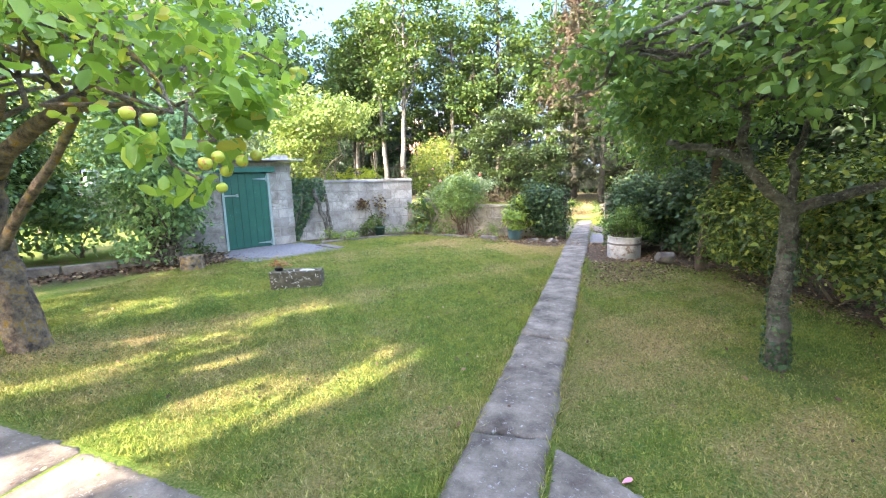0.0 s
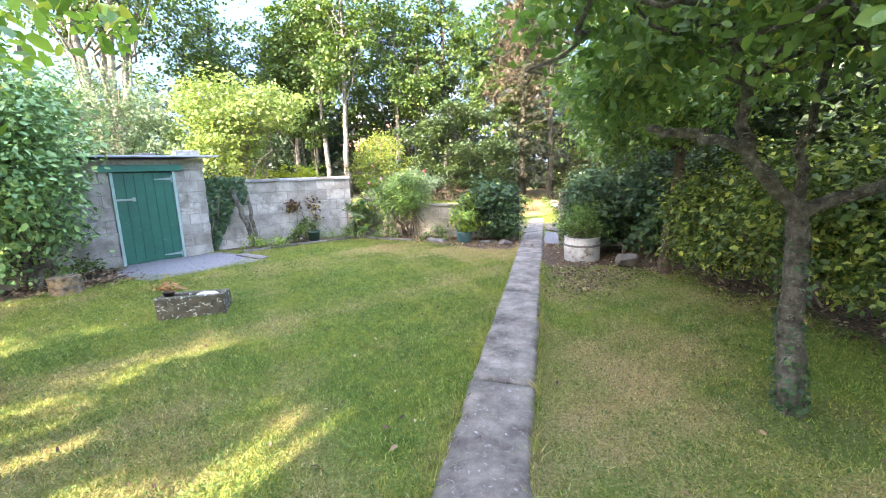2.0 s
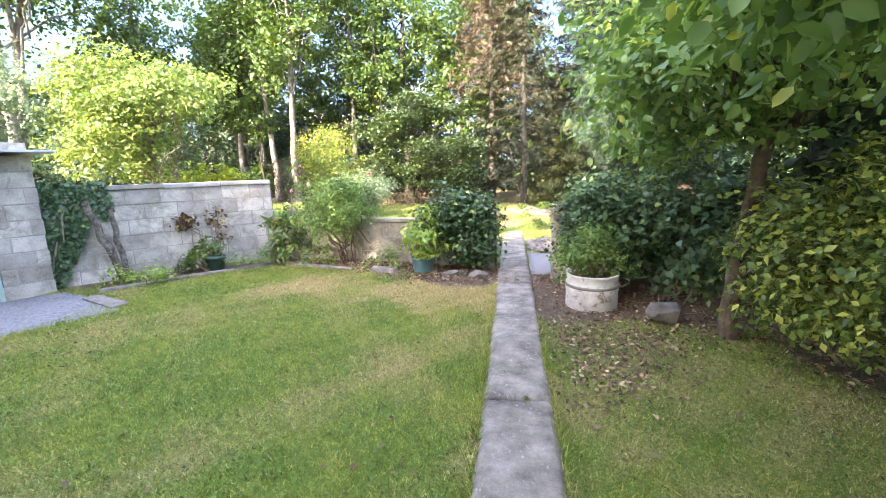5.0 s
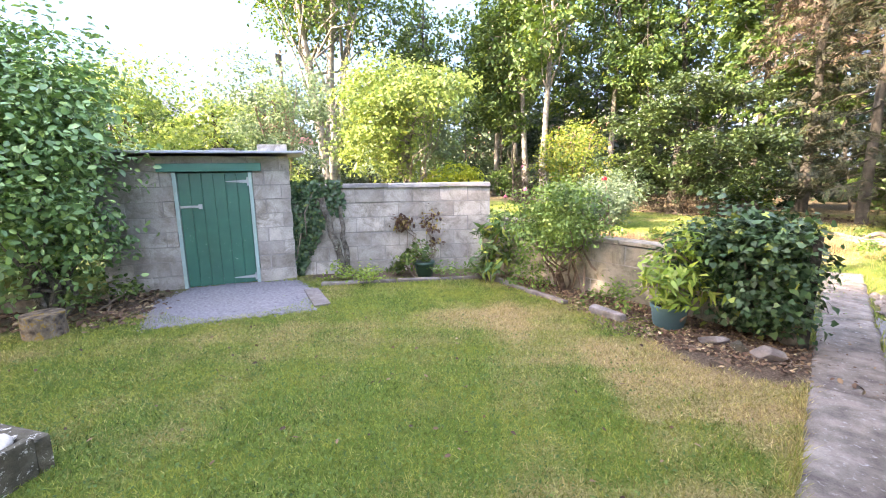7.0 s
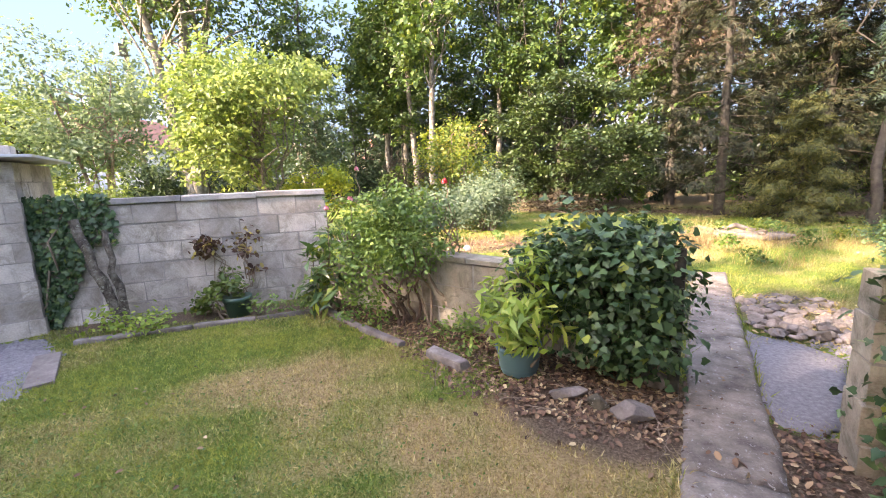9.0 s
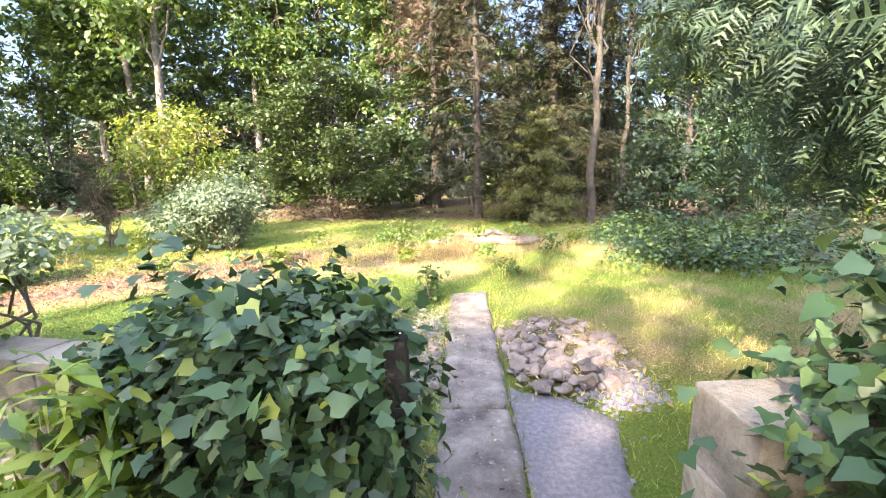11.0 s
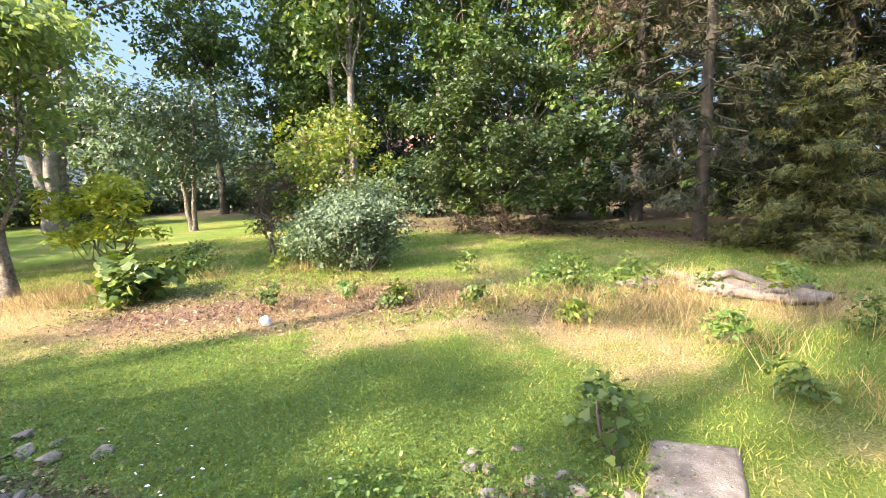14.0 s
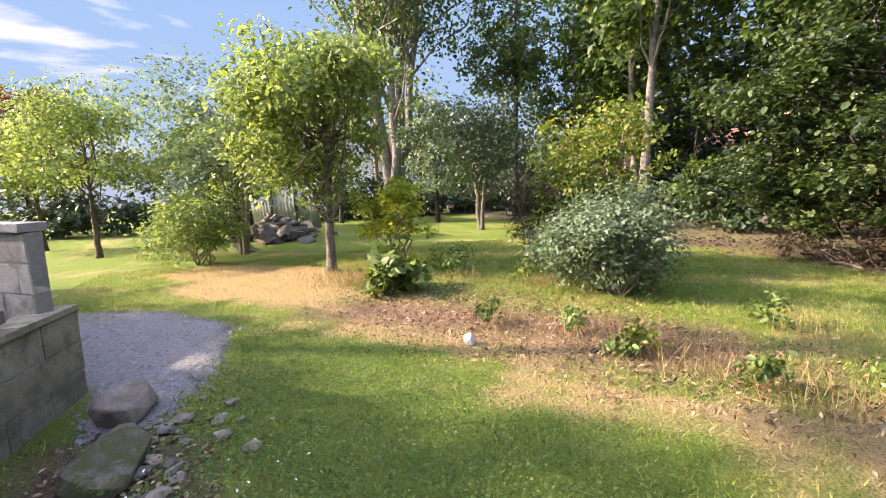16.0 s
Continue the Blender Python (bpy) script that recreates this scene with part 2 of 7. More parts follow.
def ground_masks(x, y):
    """How dry, how bare and how brown-leaved the ground is at places of the plan."""
    dry = 0.35 + 0.27 * base_noise(x, y, 1.1, 2.0) + 0.10 * base_noise(x, y, 2.7, 5.0)
    dry = dry + 0.62 * blob(x, y, -0.8, 8.45, 0.85, 0.75, 20, soft=0.8, ragged=0.38)            # straw patch by the pot bed
    dry = dry + 0.42 * blob(x, y, -2.7, 8.6, 0.75, 0.5, 10, s=1, soft=0.8, ragged=0.38)
    dry = dry + 0.2 * blob(x, y, -3.4, 7.2, 0.8, 0.5, 40, s=3, soft=0.9)
    dry = dry + 0.3 * blob(x, y, 0.9, 2.7, 0.9, 0.8, 0, s=4, soft=0.9) + 0.22 * blob(x, y, 1.0, 4.4, 0.9, 0.9, 0, s=5, soft=0.9)
    dry = dry + 0.25 * blob(x, y, 1.2, 6.2, 0.9, 0.7, 0, s=6, soft=0.9)
    dry = dry + 0.3 * blob(x, y, -3.0, 2.3, 1.6, 0.9, 10, s=2, soft=0.9)
    dry = dry + 0.5 * np.clip(1 - near_seg(x, y, -6.6, 12.9, -1.0, 15.4) / 0.7 + 0.6 * base_noise(x, y, 1.5), 0, 1)
    dry = dry + 0.8 * blob(x, y, -9.2, 12.2, 2.4, 1.3, 25, s=1.2)       # bare sandy place under the leaning tree
    dry = dry + 0.28 * blob(x, y, 2.6, 12.2, 1.5, 1.6, 0, s=2.2, soft=0.9) + 0.3 * blob(x, y, 2.2, 16.9, 2.2, 0.8, 0, s=3.2, soft=0.9)
    dry = dry + 0.3 * blob(x, y, -0.1, 15.6, 0.5, 1.8, 0, s=0.2, soft=0.8)
    dry = dry - 0.25 * blob(x, y, -1.8, 12.9, 2.6, 1.0, 15, s=0.3)
    soil = 0.0 * x
    soil = soil + 0.5 * blob(x, y, 0.7, 7.2, 0.55, 0.6, 0, s=5.5, soft=0.8)             # litter round the drum
    soil = soil + np.clip(1.15 - near_seg(x, y, -0.3, 9.75, -3.9, 10.25) / 0.42, 0, 1)     # bed before the low wall
    soil = soil + blob(x, y, -0.75, 9.2, 0.65, 0.45, 0, s=1.4)
    soil = soil + np.clip(1.2 - near_seg(x, y, -4.2, 10.2, -6.2, 8.6) / 0.45, 0, 1)        # bed before the high wall
    soil = soil + np.clip(1.3 - near_seg(x, y, -6.9, 6.2, -8.6, 3.4) / 0.95, 0, 1)         # bed under the laurels
    soil = soil + np.clip((x - (2.35 - 0.36 * (y - 6.6)) + 0.25 * base_noise(x, y, 1.5)) / 0.4, 0, 1) * (y < 9.0) * (y > -6)
    soil = soil + np.clip((y - 7.55 + 0.15 * base_noise(x, y, 2.0)) / 0.3, 0, 1) * (x > 0.2) * (y < 9.6)
    soil = soil + 0.35 * blob(x, y, 1.8, 3.7, 0.45, 0.35, 0, s=2)
    bark = np.clip(1.25 - near_seg(x, y, -6.0, 13.7, -2.9, 15.9) / 0.85 + 0.3 * base_noise(x, y, 1.4), 0, 1)
    soil = soil + 1.0 * np.clip(1.1 - near_seg(x, y, -8.5, 22.8, 9.0, 21.6) / 1.6 + 0.3 * base_noise(x, y, 0.9), 0, 1)
    soil = soil + 0.8 * np.clip((x - 4.6) / 1.5, 0, 1) * (y > 9) + 0.9 * np.clip((y - 23.0) / 2, 0, 1)
    soil = soil + 0.6 * blob(x, y, -0.75, 12.0, 0.55, 0.95, 0, s=2.4) + 0.7 * blob(x, y, 0.75, 11.95, 0.55, 0.7, 0, s=2.9)
    soil = soil + 0.8 * np.clip(1.1 - near_seg(x, y, -3.6, 11.0, -0.9, 11.2) / 0.35, 0, 1) + 0.75 * blob(x, y, -3.0, 11.45, 0.75, 0.45, 10, s=3.3)
    return np.clip(dry, 0, 1), np.clip(soil, 0, 1), np.clip(bark, 0, 1)


# ---- materials ----
def nodes_of(name):
    m = bpy.data.materials.new(name)
    m.use_nodes = True
    nt = m.node_tree
    return m, nt, nt.nodes["Principled BSDF"]


def ramp(nt, src, stops):
    r = nt.nodes.new("ShaderNodeValToRGB")
    els = r.color_ramp.elements
    while len(els) < len(stops):
        els.new(0.5)
    for e, (p, c) in zip(els, stops):
        e.position, e.color = p, (*c, 1)
    nt.links.new(src, r.inputs["Fac"])
    return r.outputs["Color"]


def noise_of(nt, scale, detail=5, rough=0.6, vec=None, dist=0.0):
    n = nt.nodes.new("ShaderNodeTexNoise")
    n.inputs["Scale"].default_value = scale
    n.inputs["Detail"].default_value = detail
    n.inputs["Roughness"].default_value = rough
    n.inputs["Distortion"].default_value = dist
    if vec is None:
        g = nt.nodes.new("ShaderNodeNewGeometry")
        vec = g.outputs["Position"]
    nt.links.new(vec, n.inputs["Vector"])
    return n.outputs["Fac"]


def mixc(nt, fac, a, b, mode="MIX"):
    m = nt.nodes.new("ShaderNodeMix")
    m.data_type = "RGBA"
    m.blend_type = mode
    for i, v in ((0, fac), (6, a), (7, b)):
        if isinstance(v, (float, int)):
            m.inputs[i].default_value = v
        elif isinstance(v, tuple):
            m.inputs[i].default_value = (*v, 1)
        else:
            nt.links.new(v, m.inputs[i])
    return m.outputs[2]


def bump_of(nt, bsdf, src, strength=0.5, distance=0.01):
    b = nt.nodes.new("ShaderNodeBump")
    b.inputs["Strength"].default_value = strength
    b.inputs["Distance"].default_value = distance
    nt.links.new(src, b.inputs["Height"])
    nt.links.new(b.outputs["Normal"], bsdf.inputs["Normal"])


def leaf_mat(name, stops, rough=0.42, through_light=0.35, tint=(1.25, 1.2, 0.55)):
    """Leaves: each one has its own shade; light comes through them."""
    m, nt, p = nodes_of(name)
    g = nt.nodes.new("ShaderNodeNewGeometry")
    col = ramp(nt, g.outputs["Random Per Island"], stops)
    big = noise_of(nt, 0.9, 3)
    col = mixc(nt, 0.45, col, ramp(nt, big, [(0.3, (0.55, 0.6, 0.5)), (0.7, (1.0, 1.0, 1.0))]), "MULTIPLY")
    nt.links.new(col, p.inputs["Base Color"])
    p.inputs["Roughness"].default_value = rough
    p.inputs["Specular IOR Level"].default_value = 0.4
    t = nt.nodes.new("ShaderNodeBsdfTranslucent")
    nt.links.new(mixc(nt, 1.0, col, tint, "MULTIPLY"), t.inputs["Color"])
    s = nt.nodes.new("ShaderNodeMixShader")
    s.inputs["Fac"].default_value = through_light
    nt.links.new(p.outputs["BSDF"], s.inputs[1])
    nt.links.new(t.outputs["BSDF"], s.inputs[2])
    nt.links.new(s.outputs["Shader"], nt.nodes["Material Output"].inputs["Surface"])
    return m


def rough_mat(name, stops, scale=6.0, fine=60.0, rough=0.9, bump=0.5, dist=0.006, spots=None, spot_scale=9.0, spot_lo=0.6, spot_hi=0.66, vary=0.25, metal=0.0):
    """A mineral or wooden surface: large stains, fine grain, spots of lichen, piece by piece variation."""
    m, nt, p = nodes_of(name)
    col = ramp(nt, noise_of(nt, scale, 6, 0.65), stops)
    grain = noise_of(nt, fine, 6, 0.7)
    col = mixc(nt, 0.6, col, ramp(nt, grain, [(0.25, (0.55, 0.55, 0.55)), (0.6, (1, 1, 1))]), "MULTIPLY")
    if vary:
        oi = nt.nodes.new("ShaderNodeObjectInfo")
        col = mixc(nt, 1.0, col, ramp(nt, oi.outputs["Random"], [(0, (1 - vary,) * 3), (1, (1 + vary * 0.4,) * 3)]), "MULTIPLY")
    if spots:
        sp = noise_of(nt, spot_scale, 8, 0.75, dist=0.6)
        col = mixc(nt, ramp(nt, sp, [(spot_lo, (0, 0, 0)), (spot_hi, (1, 1, 1))]), col, spots)
    nt.links.new(col, p.inputs["Base Color"])
    p.inputs["Roughness"].default_value = rough
    p.inputs["Metallic"].default_value = metal
    bump_of(nt, p, grain, bump, dist)
    return m


def ground_mat():
    m, nt, p = nodes_of("ground")
    at = []
    for nm in ("dry", "soil", "bark"):
        a = nt.nodes.new("ShaderNodeAttribute")
        a.attribute_name = nm
        at.append(a.outputs["Fac"])
    f1 = noise_of(nt, 55, 6, 0.75)
    f2 = noise_of(nt, 5.0, 5, 0.65)
    f3 = noise_of(nt, 220, 3, 0.7)
    green = ramp(nt, f1, [(0.3, (0.045, 0.080, 0.014)), (0.5, (0.125, 0.20, 0.033)), (0.72, (0.23, 0.30, 0.055))])
    green = mixc(nt, ramp(nt, f2, [(0.4, (0, 0, 0)), (0.65, (0.6, 0.6, 0.6))]), green, (0.16, 0.21, 0.045))
    straw = ramp(nt, f1, [(0.3, (0.16, 0.105, 0.045)), (0.5, (0.38, 0.275, 0.135)), (0.75, (0.55, 0.43, 0.24))])
    earth = ramp(nt, f1, [(0.3, (0.038, 0.027, 0.018)), (0.5, (0.135, 0.098, 0.068)), (0.7, (0.28, 0.215, 0.15))])
    chips = ramp(nt, f1, [(0.3, (0.08, 0.045, 0.028)), (0.5, (0.24, 0.15, 0.095)), (0.75, (0.40, 0.29, 0.20))])
    add = nt.nodes.new("ShaderNodeMath")
    add.operation = "ADD"
    nt.links.new(at[0], add.inputs[0])
    sub = nt.nodes.new("ShaderNodeMath")
    sub.operation = "MULTIPLY_ADD"
    nt.links.new(f1, sub.inputs[0])
    sub.inputs[1].default_value = 1.0
    sub.inputs[2].default_value = -0.5
    nt.links.new(sub.outputs[0], add.inputs[1])
    col = mixc(nt, ramp(nt, add.outputs[0], [(0.35, (0, 0, 0)), (0.85, (1, 1, 1))]), green, straw)
    col = mixc(nt, at[2], col, chips)
    col = mixc(nt, at[1], col, earth)
    nt.links.new(col, p.inputs["Base Color"])
    p.inputs["Roughness"].default_value = 0.95
    p.inputs["Specular IOR Level"].default_value = 0.15
    bump_of(nt, p, mixc(nt, 0.5, f1, f3), 0.9, 0.03)
    return m


def grass_mat():
    m, nt, p = nodes_of("grass")
    g = nt.nodes.new("ShaderNodeNewGeometry")
    a = nt.nodes.new("ShaderNodeAttribute")
    a.attribute_name = "dry"
    col = ramp(nt, g.outputs["Random Per Island"], [(0, (0.048, 0.092, 0.016)), (0.45, (0.145, 0.228, 0.040)), (0.8, (0.27, 0.355, 0.07)), (1, (0.50, 0.48, 0.16))])
    dry = ramp(nt, g.outputs["Random Per Island"], [(0, (0.31, 0.23, 0.085)), (0.6, (0.50, 0.385, 0.16)), (1, (0.66, 0.54, 0.28))])
    col = mixc(nt, ramp(nt, noise_of(nt, 1.6, 4, 0.6), [(0.38, (0, 0, 0)), (0.62, (0.85, 0.85, 0.85))]), col, (0.33, 0.35, 0.07))
    col = mixc(nt, ramp(nt, noise_of(nt, 7.0, 4, 0.7), [(0.55, (0, 0, 0)), (0.66, (0.7, 0.7, 0.7))]), col, (0.055, 0.125, 0.022))
    col = mixc(nt, a.outputs["Fac"], col, dry)
    col = mixc(nt, 0.8, col, ramp(nt, noise_of(nt, 20, 4, 0.7), [(0.34, (0.38, 0.44, 0.4)), (0.62, (1.2, 1.17, 1.1))]), "MULTIPLY")
    nt.links.new(col, p.inputs["Base Color"])
    p.inputs["Roughness"].default_value = 0.6
    p.inputs["Specular IOR Level"].default_value = 0.25
    t = nt.nodes.new("ShaderNodeBsdfTranslucent")
    nt.links.new(col, t.inputs["Color"])
    s = nt.nodes.new("ShaderNodeMixShader")
    s.inputs["Fac"].default_value = 0.3
    nt.links.new(p.outputs["BSDF"], s.inputs[1])
    nt.links.new(t.outputs["BSDF"], s.inputs[2])
    nt.links.new(s.outputs["Shader"], nt.nodes["Material Output"].inputs["Surface"])
    return m


def paint_mat(name, base, worn, rough=0.5, wear=0.68, metal=0.0, scale=14):
    m, nt, p = nodes_of(name)
    n1 = noise_of(nt, 3.5, 5)
    n2 = noise_of(nt, scale, 8, 0.75, dist=0.4)
    col = mixc(nt, 0.5, base, ramp(nt, n1, [(0.3, tuple(c * 0.72 for c in base)), (0.7, tuple(min(1, c * 1.2) for c in base))]))
    col = mixc(nt, ramp(nt, n2, [(wear, (0, 0, 0)), (wear + 0.03, (1, 1, 1))]), col, worn)
    nt.links.new(col, p.inputs["Base Color"])
    p.inputs["Roughness"].default_value = rough
    p.inputs["Metallic"].default_value = metal
    bump_of(nt, p, noise_of(nt, 40, 5), 0.2, 0.003)
    return m


GROUND = ground_mat()
GRASS = grass_mat()
CONCRETE = rough_mat("path_concrete", [(0.32, (0.077, 0.063, 0.050)), (0.5, (0.195, 0.168, 0.138)), (0.70, (0.344, 0.304, 0.253))], 4.0, 80, 0.92, 1.0, 0.012, spots=(0.36, 0.355, 0.34), spot_scale=26, spot_lo=0.58, spot_hi=0.66, vary=0.1)
BLOCK = rough_mat("concrete_block", [(0.3, (0.310, 0.276, 0.231)), (0.52, (0.487, 0.444, 0.386)), (0.75, (0.664, 0.612, 0.527))], 2.6, 60, 0.95, 0.9, 0.01, spots=(0.19, 0.168, 0.13), spot_scale=3.6, spot_lo=0.47, spot_hi=0.66, vary=0.26)
BLOCKDARK = rough_mat("mossy_block", [(0.3, (0.182, 0.162, 0.120)), (0.52, (0.328, 0.292, 0.223)), (0.75, (0.492, 0.451, 0.359))], 2.8, 80, 0.95, 0.9, 0.008, spots=(0.085, 0.085, 0.05), spot_scale=4.0, spot_lo=0.5, spot_hi=0.7, vary=0.2)
MORTAR = rough_mat("mortar", [(0.3, (0.207, 0.190, 0.167)), (0.7, (0.380, 0.351, 0.316))], 4, 90, 0.95, 0.6, vary=0)
COPING = rough_mat("coping_concrete", [(0.3, (0.220, 0.209, 0.193)), (0.7, (0.440, 0.424, 0.396))], 3, 70, 0.95, 0.8, spots=(0.14, 0.13, 0.10), spot_scale=6)
STONE = rough_mat("rubble_stone", [(0.3, (0.11, 0.092, 0.078)), (0.55, (0.20, 0.175, 0.155)), (0.75, (0.31, 0.285, 0.26))], 7, 60, 0.9, 0.7, 0.01, vary=0.3)
MOSSY = rough_mat("mossy_stone", [(0.3, (0.045, 0.041, 0.026)), (0.5, (0.098, 0.086, 0.056)), (0.72, (0.165, 0.150, 0.105))], 12, 60, 0.95, 0.9, 0.012, spots=(0.58, 0.56, 0.50), spot_scale=17, spot_lo=0.575, spot_hi=0.60)
SLATE = rough_mat("slate_chippings", [(0.3, (0.159, 0.153, 0.162)), (0.55, (0.265, 0.255, 0.261)), (0.75, (0.371, 0.357, 0.361))], 30, 150, 0.85, 1.0, 0.012, vary=0.12)
CHIP = rough_mat("slate_chip", [(0.3, (0.130, 0.124, 0.128)), (0.7, (0.302, 0.288, 0.294))], 30, 120, 0.8, 0.4, vary=0)
BARKM = rough_mat("tree_bark", [(0.32, (0.05, 0.038, 0.028)), (0.5, (0.17, 0.145, 0.11)), (0.68, (0.31, 0.285, 0.235))], 14, 55, 0.95, 1.0, 0.05, spots=(0.34, 0.35, 0.27), spot_scale=26, spot_lo=0.57, spot_hi=0.62, vary=0.1)
APPLEBARK = rough_mat("apple_bark", [(0.34, (0.07, 0.05, 0.037)), (0.5, (0.24, 0.185, 0.135)), (0.68, (0.42, 0.355, 0.275))], 12, 50, 0.95, 1.0, 0.05, spots=(0.36, 0.23, 0.05), spot_scale=12, spot_lo=0.53, spot_hi=0.60, vary=0)
PALEBARK = rough_mat("pale_bark", [(0.3, (0.09, 0.078, 0.06)), (0.5, (0.20, 0.18, 0.145)), (0.72, (0.34, 0.31, 0.26))], 5, 50, 0.95, 1.0, 0.03, spots=(0.10, 0.11, 0.06), spot_scale=4, spot_lo=0.6, spot_hi=0.7, vary=0.15)
DARKBARK = rough_mat("dark_bark", [(0.3, (0.022, 0.018, 0.013)), (0.5, (0.048, 0.042, 0.030)), (0.72, (0.083, 0.074, 0.055))], 8, 60, 0.95, 1.0, 0.02, vary=0.15)
REDBARK = rough_mat("reddish_bark", [(0.3, (0.05, 0.032, 0.022)), (0.52, (0.12, 0.082, 0.057)), (0.72, (0.21, 0.155, 0.11))], 9, 60, 0.95, 1.0, 0.02, spots=(0.16, 0.17, 0.06), spot_scale=7, vary=0.1)
DEADWOOD = rough_mat("dead_wood", [(0.3, (0.11, 0.088, 0.066)), (0.55, (0.22, 0.185, 0.15)), (0.75, (0.36, 0.32, 0.27))], 8, 90, 0.9, 0.7, vary=0.2)
CUTWOOD = rough_mat("cut_wood", [(0.3, (0.40, 0.29, 0.17)), (0.7, (0.62, 0.49, 0.32))], 10, 90, 0.85, 0.4, vary=0.1)
GREENPAINT = paint_mat("green_door_paint", (0.018, 0.125, 0.085), (0.34, 0.42, 0.37), 0.42, 0.645)
GREENTRIM = paint_mat("green_trim_paint", (0.030, 0.19, 0.14), (0.30, 0.36, 0.33), 0.45, 0.7)
PALEFRAME = paint_mat("frame_paint", (0.30, 0.42, 0.38), (0.50, 0.50, 0.46), 0.6, 0.6)
STEEL = paint_mat("galvanised_steel", (0.42, 0.45, 0.46), (0.25, 0.22, 0.18), 0.45, 0.62, 0.6)
ROOFSHEET = paint_mat("roof_sheet", (0.42, 0.44, 0.47), (0.25, 0.25, 0.25), 0.6, 0.62)
DRUMPAINT = rough_mat("drum_paint", [(0.36, (0.20, 0.16, 0.12)), (0.43, (0.46, 0.47, 0.47)), (0.6, (0.62, 0.64, 0.64))], 6, 60, 0.6, 0.4, 0.002, spots=(0.24, 0.13, 0.07), spot_scale=9, spot_lo=0.56, spot_hi=0.66, vary=0)
RUST = paint_mat("rusty_band", (0.16, 0.15, 0.145), (0.26, 0.13, 0.06), 0.6, 0.6)
BLUEPOT = paint_mat("blue_pot", (0.075, 0.165, 0.185), (0.20, 0.28, 0.29), 0.5, 0.64)
GREENPOT = paint_mat("green_pot", (0.025, 0.07, 0.05), (0.10, 0.14, 0.11), 0.5, 0.72)
BLACKPLASTIC = paint_mat("black_plastic", (0.018, 0.018, 0.018), (0.06, 0.06, 0.055), 0.5, 0.75)
WHITEPLASTIC = paint_mat("white_plastic", (0.42, 0.44, 0.48), (0.5, 0.5, 0.5), 0.4, 0.75)
WHITEWALL = paint_mat("white_render", (0.74, 0.73, 0.70), (0.5, 0.48, 0.44), 0.85, 0.72)
GREYROOF = paint_mat("grey_roof", (0.20, 0.205, 0.22), (0.12, 0.12, 0.12), 0.7, 0.66)
REDROOF = paint_mat("red_roof", (0.36, 0.16, 0.10), (0.22, 0.12, 0.09), 0.8, 0.66)
PEACHWALL = paint_mat("peach_render", (0.62, 0.47, 0.34), (0.5, 0.4, 0.3), 0.85, 0.72)
GLASS = paint_mat("dark_pane", (0.03, 0.035, 0.04), (0.05, 0.05, 0.05), 0.08, 0.9)
APPLE = paint_mat("apple_skin", (0.50, 0.52, 0.07), (0.62, 0.22, 0.06), 0.35, 0.56, 0.0, 9)
PETALRED = paint_mat("red_petal", (0.62, 0.025, 0.035), (0.75, 0.12, 0.14), 0.5, 0.7)
PETALPINK = paint_mat("pink_petal", (0.80, 0.30, 0.38), (0.9, 0.5, 0.55), 0.5, 0.7)
PETALWHITE = paint_mat("white_petal", (0.85, 0.85, 0.8), (0.9, 0.9, 0.8), 0.5, 0.8)
BROWNLEAF = leaf_mat("fallen_leaf", [(0, (0.058, 0.030, 0.019)), (0.5, (0.173, 0.097, 0.058)), (0.85, (0.321, 0.207, 0.115)), (1, (0.551, 0.436, 0.252))], 0.75, 0.1, (1, 1, 1))
MOSSROCK = rough_mat("moss_rock", [(0.3, (0.085, 0.07, 0.05)), (0.5, (0.17, 0.145, 0.11)), (0.72, (0.29, 0.26, 0.21))], 9, 60, 0.95, 1.0, 0.02, spots=(0.07, 0.085, 0.025), spot_scale=8, spot_lo=0.46, spot_hi=0.56)
BROWNROCK = rough_mat("brown_rock", [(0.3, (0.17, 0.135, 0.105)), (0.55, (0.29, 0.24, 0.195)), (0.75, (0.40, 0.35, 0.30))], 7, 60, 0.9, 0.9, 0.015, vary=0.25)
TWIGM = rough_mat("twig", [(0.3, (0.12, 0.085, 0.055)), (0.7, (0.28, 0.22, 0.16))], 8, 60, 0.9, 0.5, vary=0)

L_APPLE = leaf_mat("apple_leaf", [(0, (0.143, 0.268, 0.062)), (0.5, (0.268, 0.431, 0.096)), (0.9, (0.424, 0.595, 0.143)), (1, (0.695, 0.584, 0.124))], 0.4, 0.5)
L_RIGHT = leaf_mat("old_tree_leaf", [(0, (0.081, 0.162, 0.047)), (0.5, (0.142, 0.250, 0.070)), (0.93, (0.243, 0.365, 0.108)), (1, (0.459, 0.446, 0.095))], 0.45, 0.42)
L_LAUREL = leaf_mat("laurel_leaf", [(0, (0.115, 0.228, 0.088)), (0.6, (0.203, 0.355, 0.133)), (1, (0.355, 0.508, 0.181))], 0.28, 0.15)
L_IVY = leaf_mat("ivy_leaf", [(0, (0.022, 0.062, 0.025)), (0.6, (0.050, 0.110, 0.043)), (0.95, (0.094, 0.163, 0.056)), (1, (0.300, 0.350, 0.062))], 0.45, 0.15)
L_VARIEG = leaf_mat("variegated_leaf", [(0, (0.060, 0.114, 0.026)), (0.5, (0.108, 0.174, 0.036)), (0.75, (0.240, 0.312, 0.060)), (1, (0.552, 0.552, 0.132))], 0.32, 0.25)
L_CYPRESS = leaf_mat("cypress_spray", [(0, (0.027, 0.058, 0.035)), (0.6, (0.050, 0.094, 0.050)), (1, (0.086, 0.136, 0.070))], 0.6, 0.2)
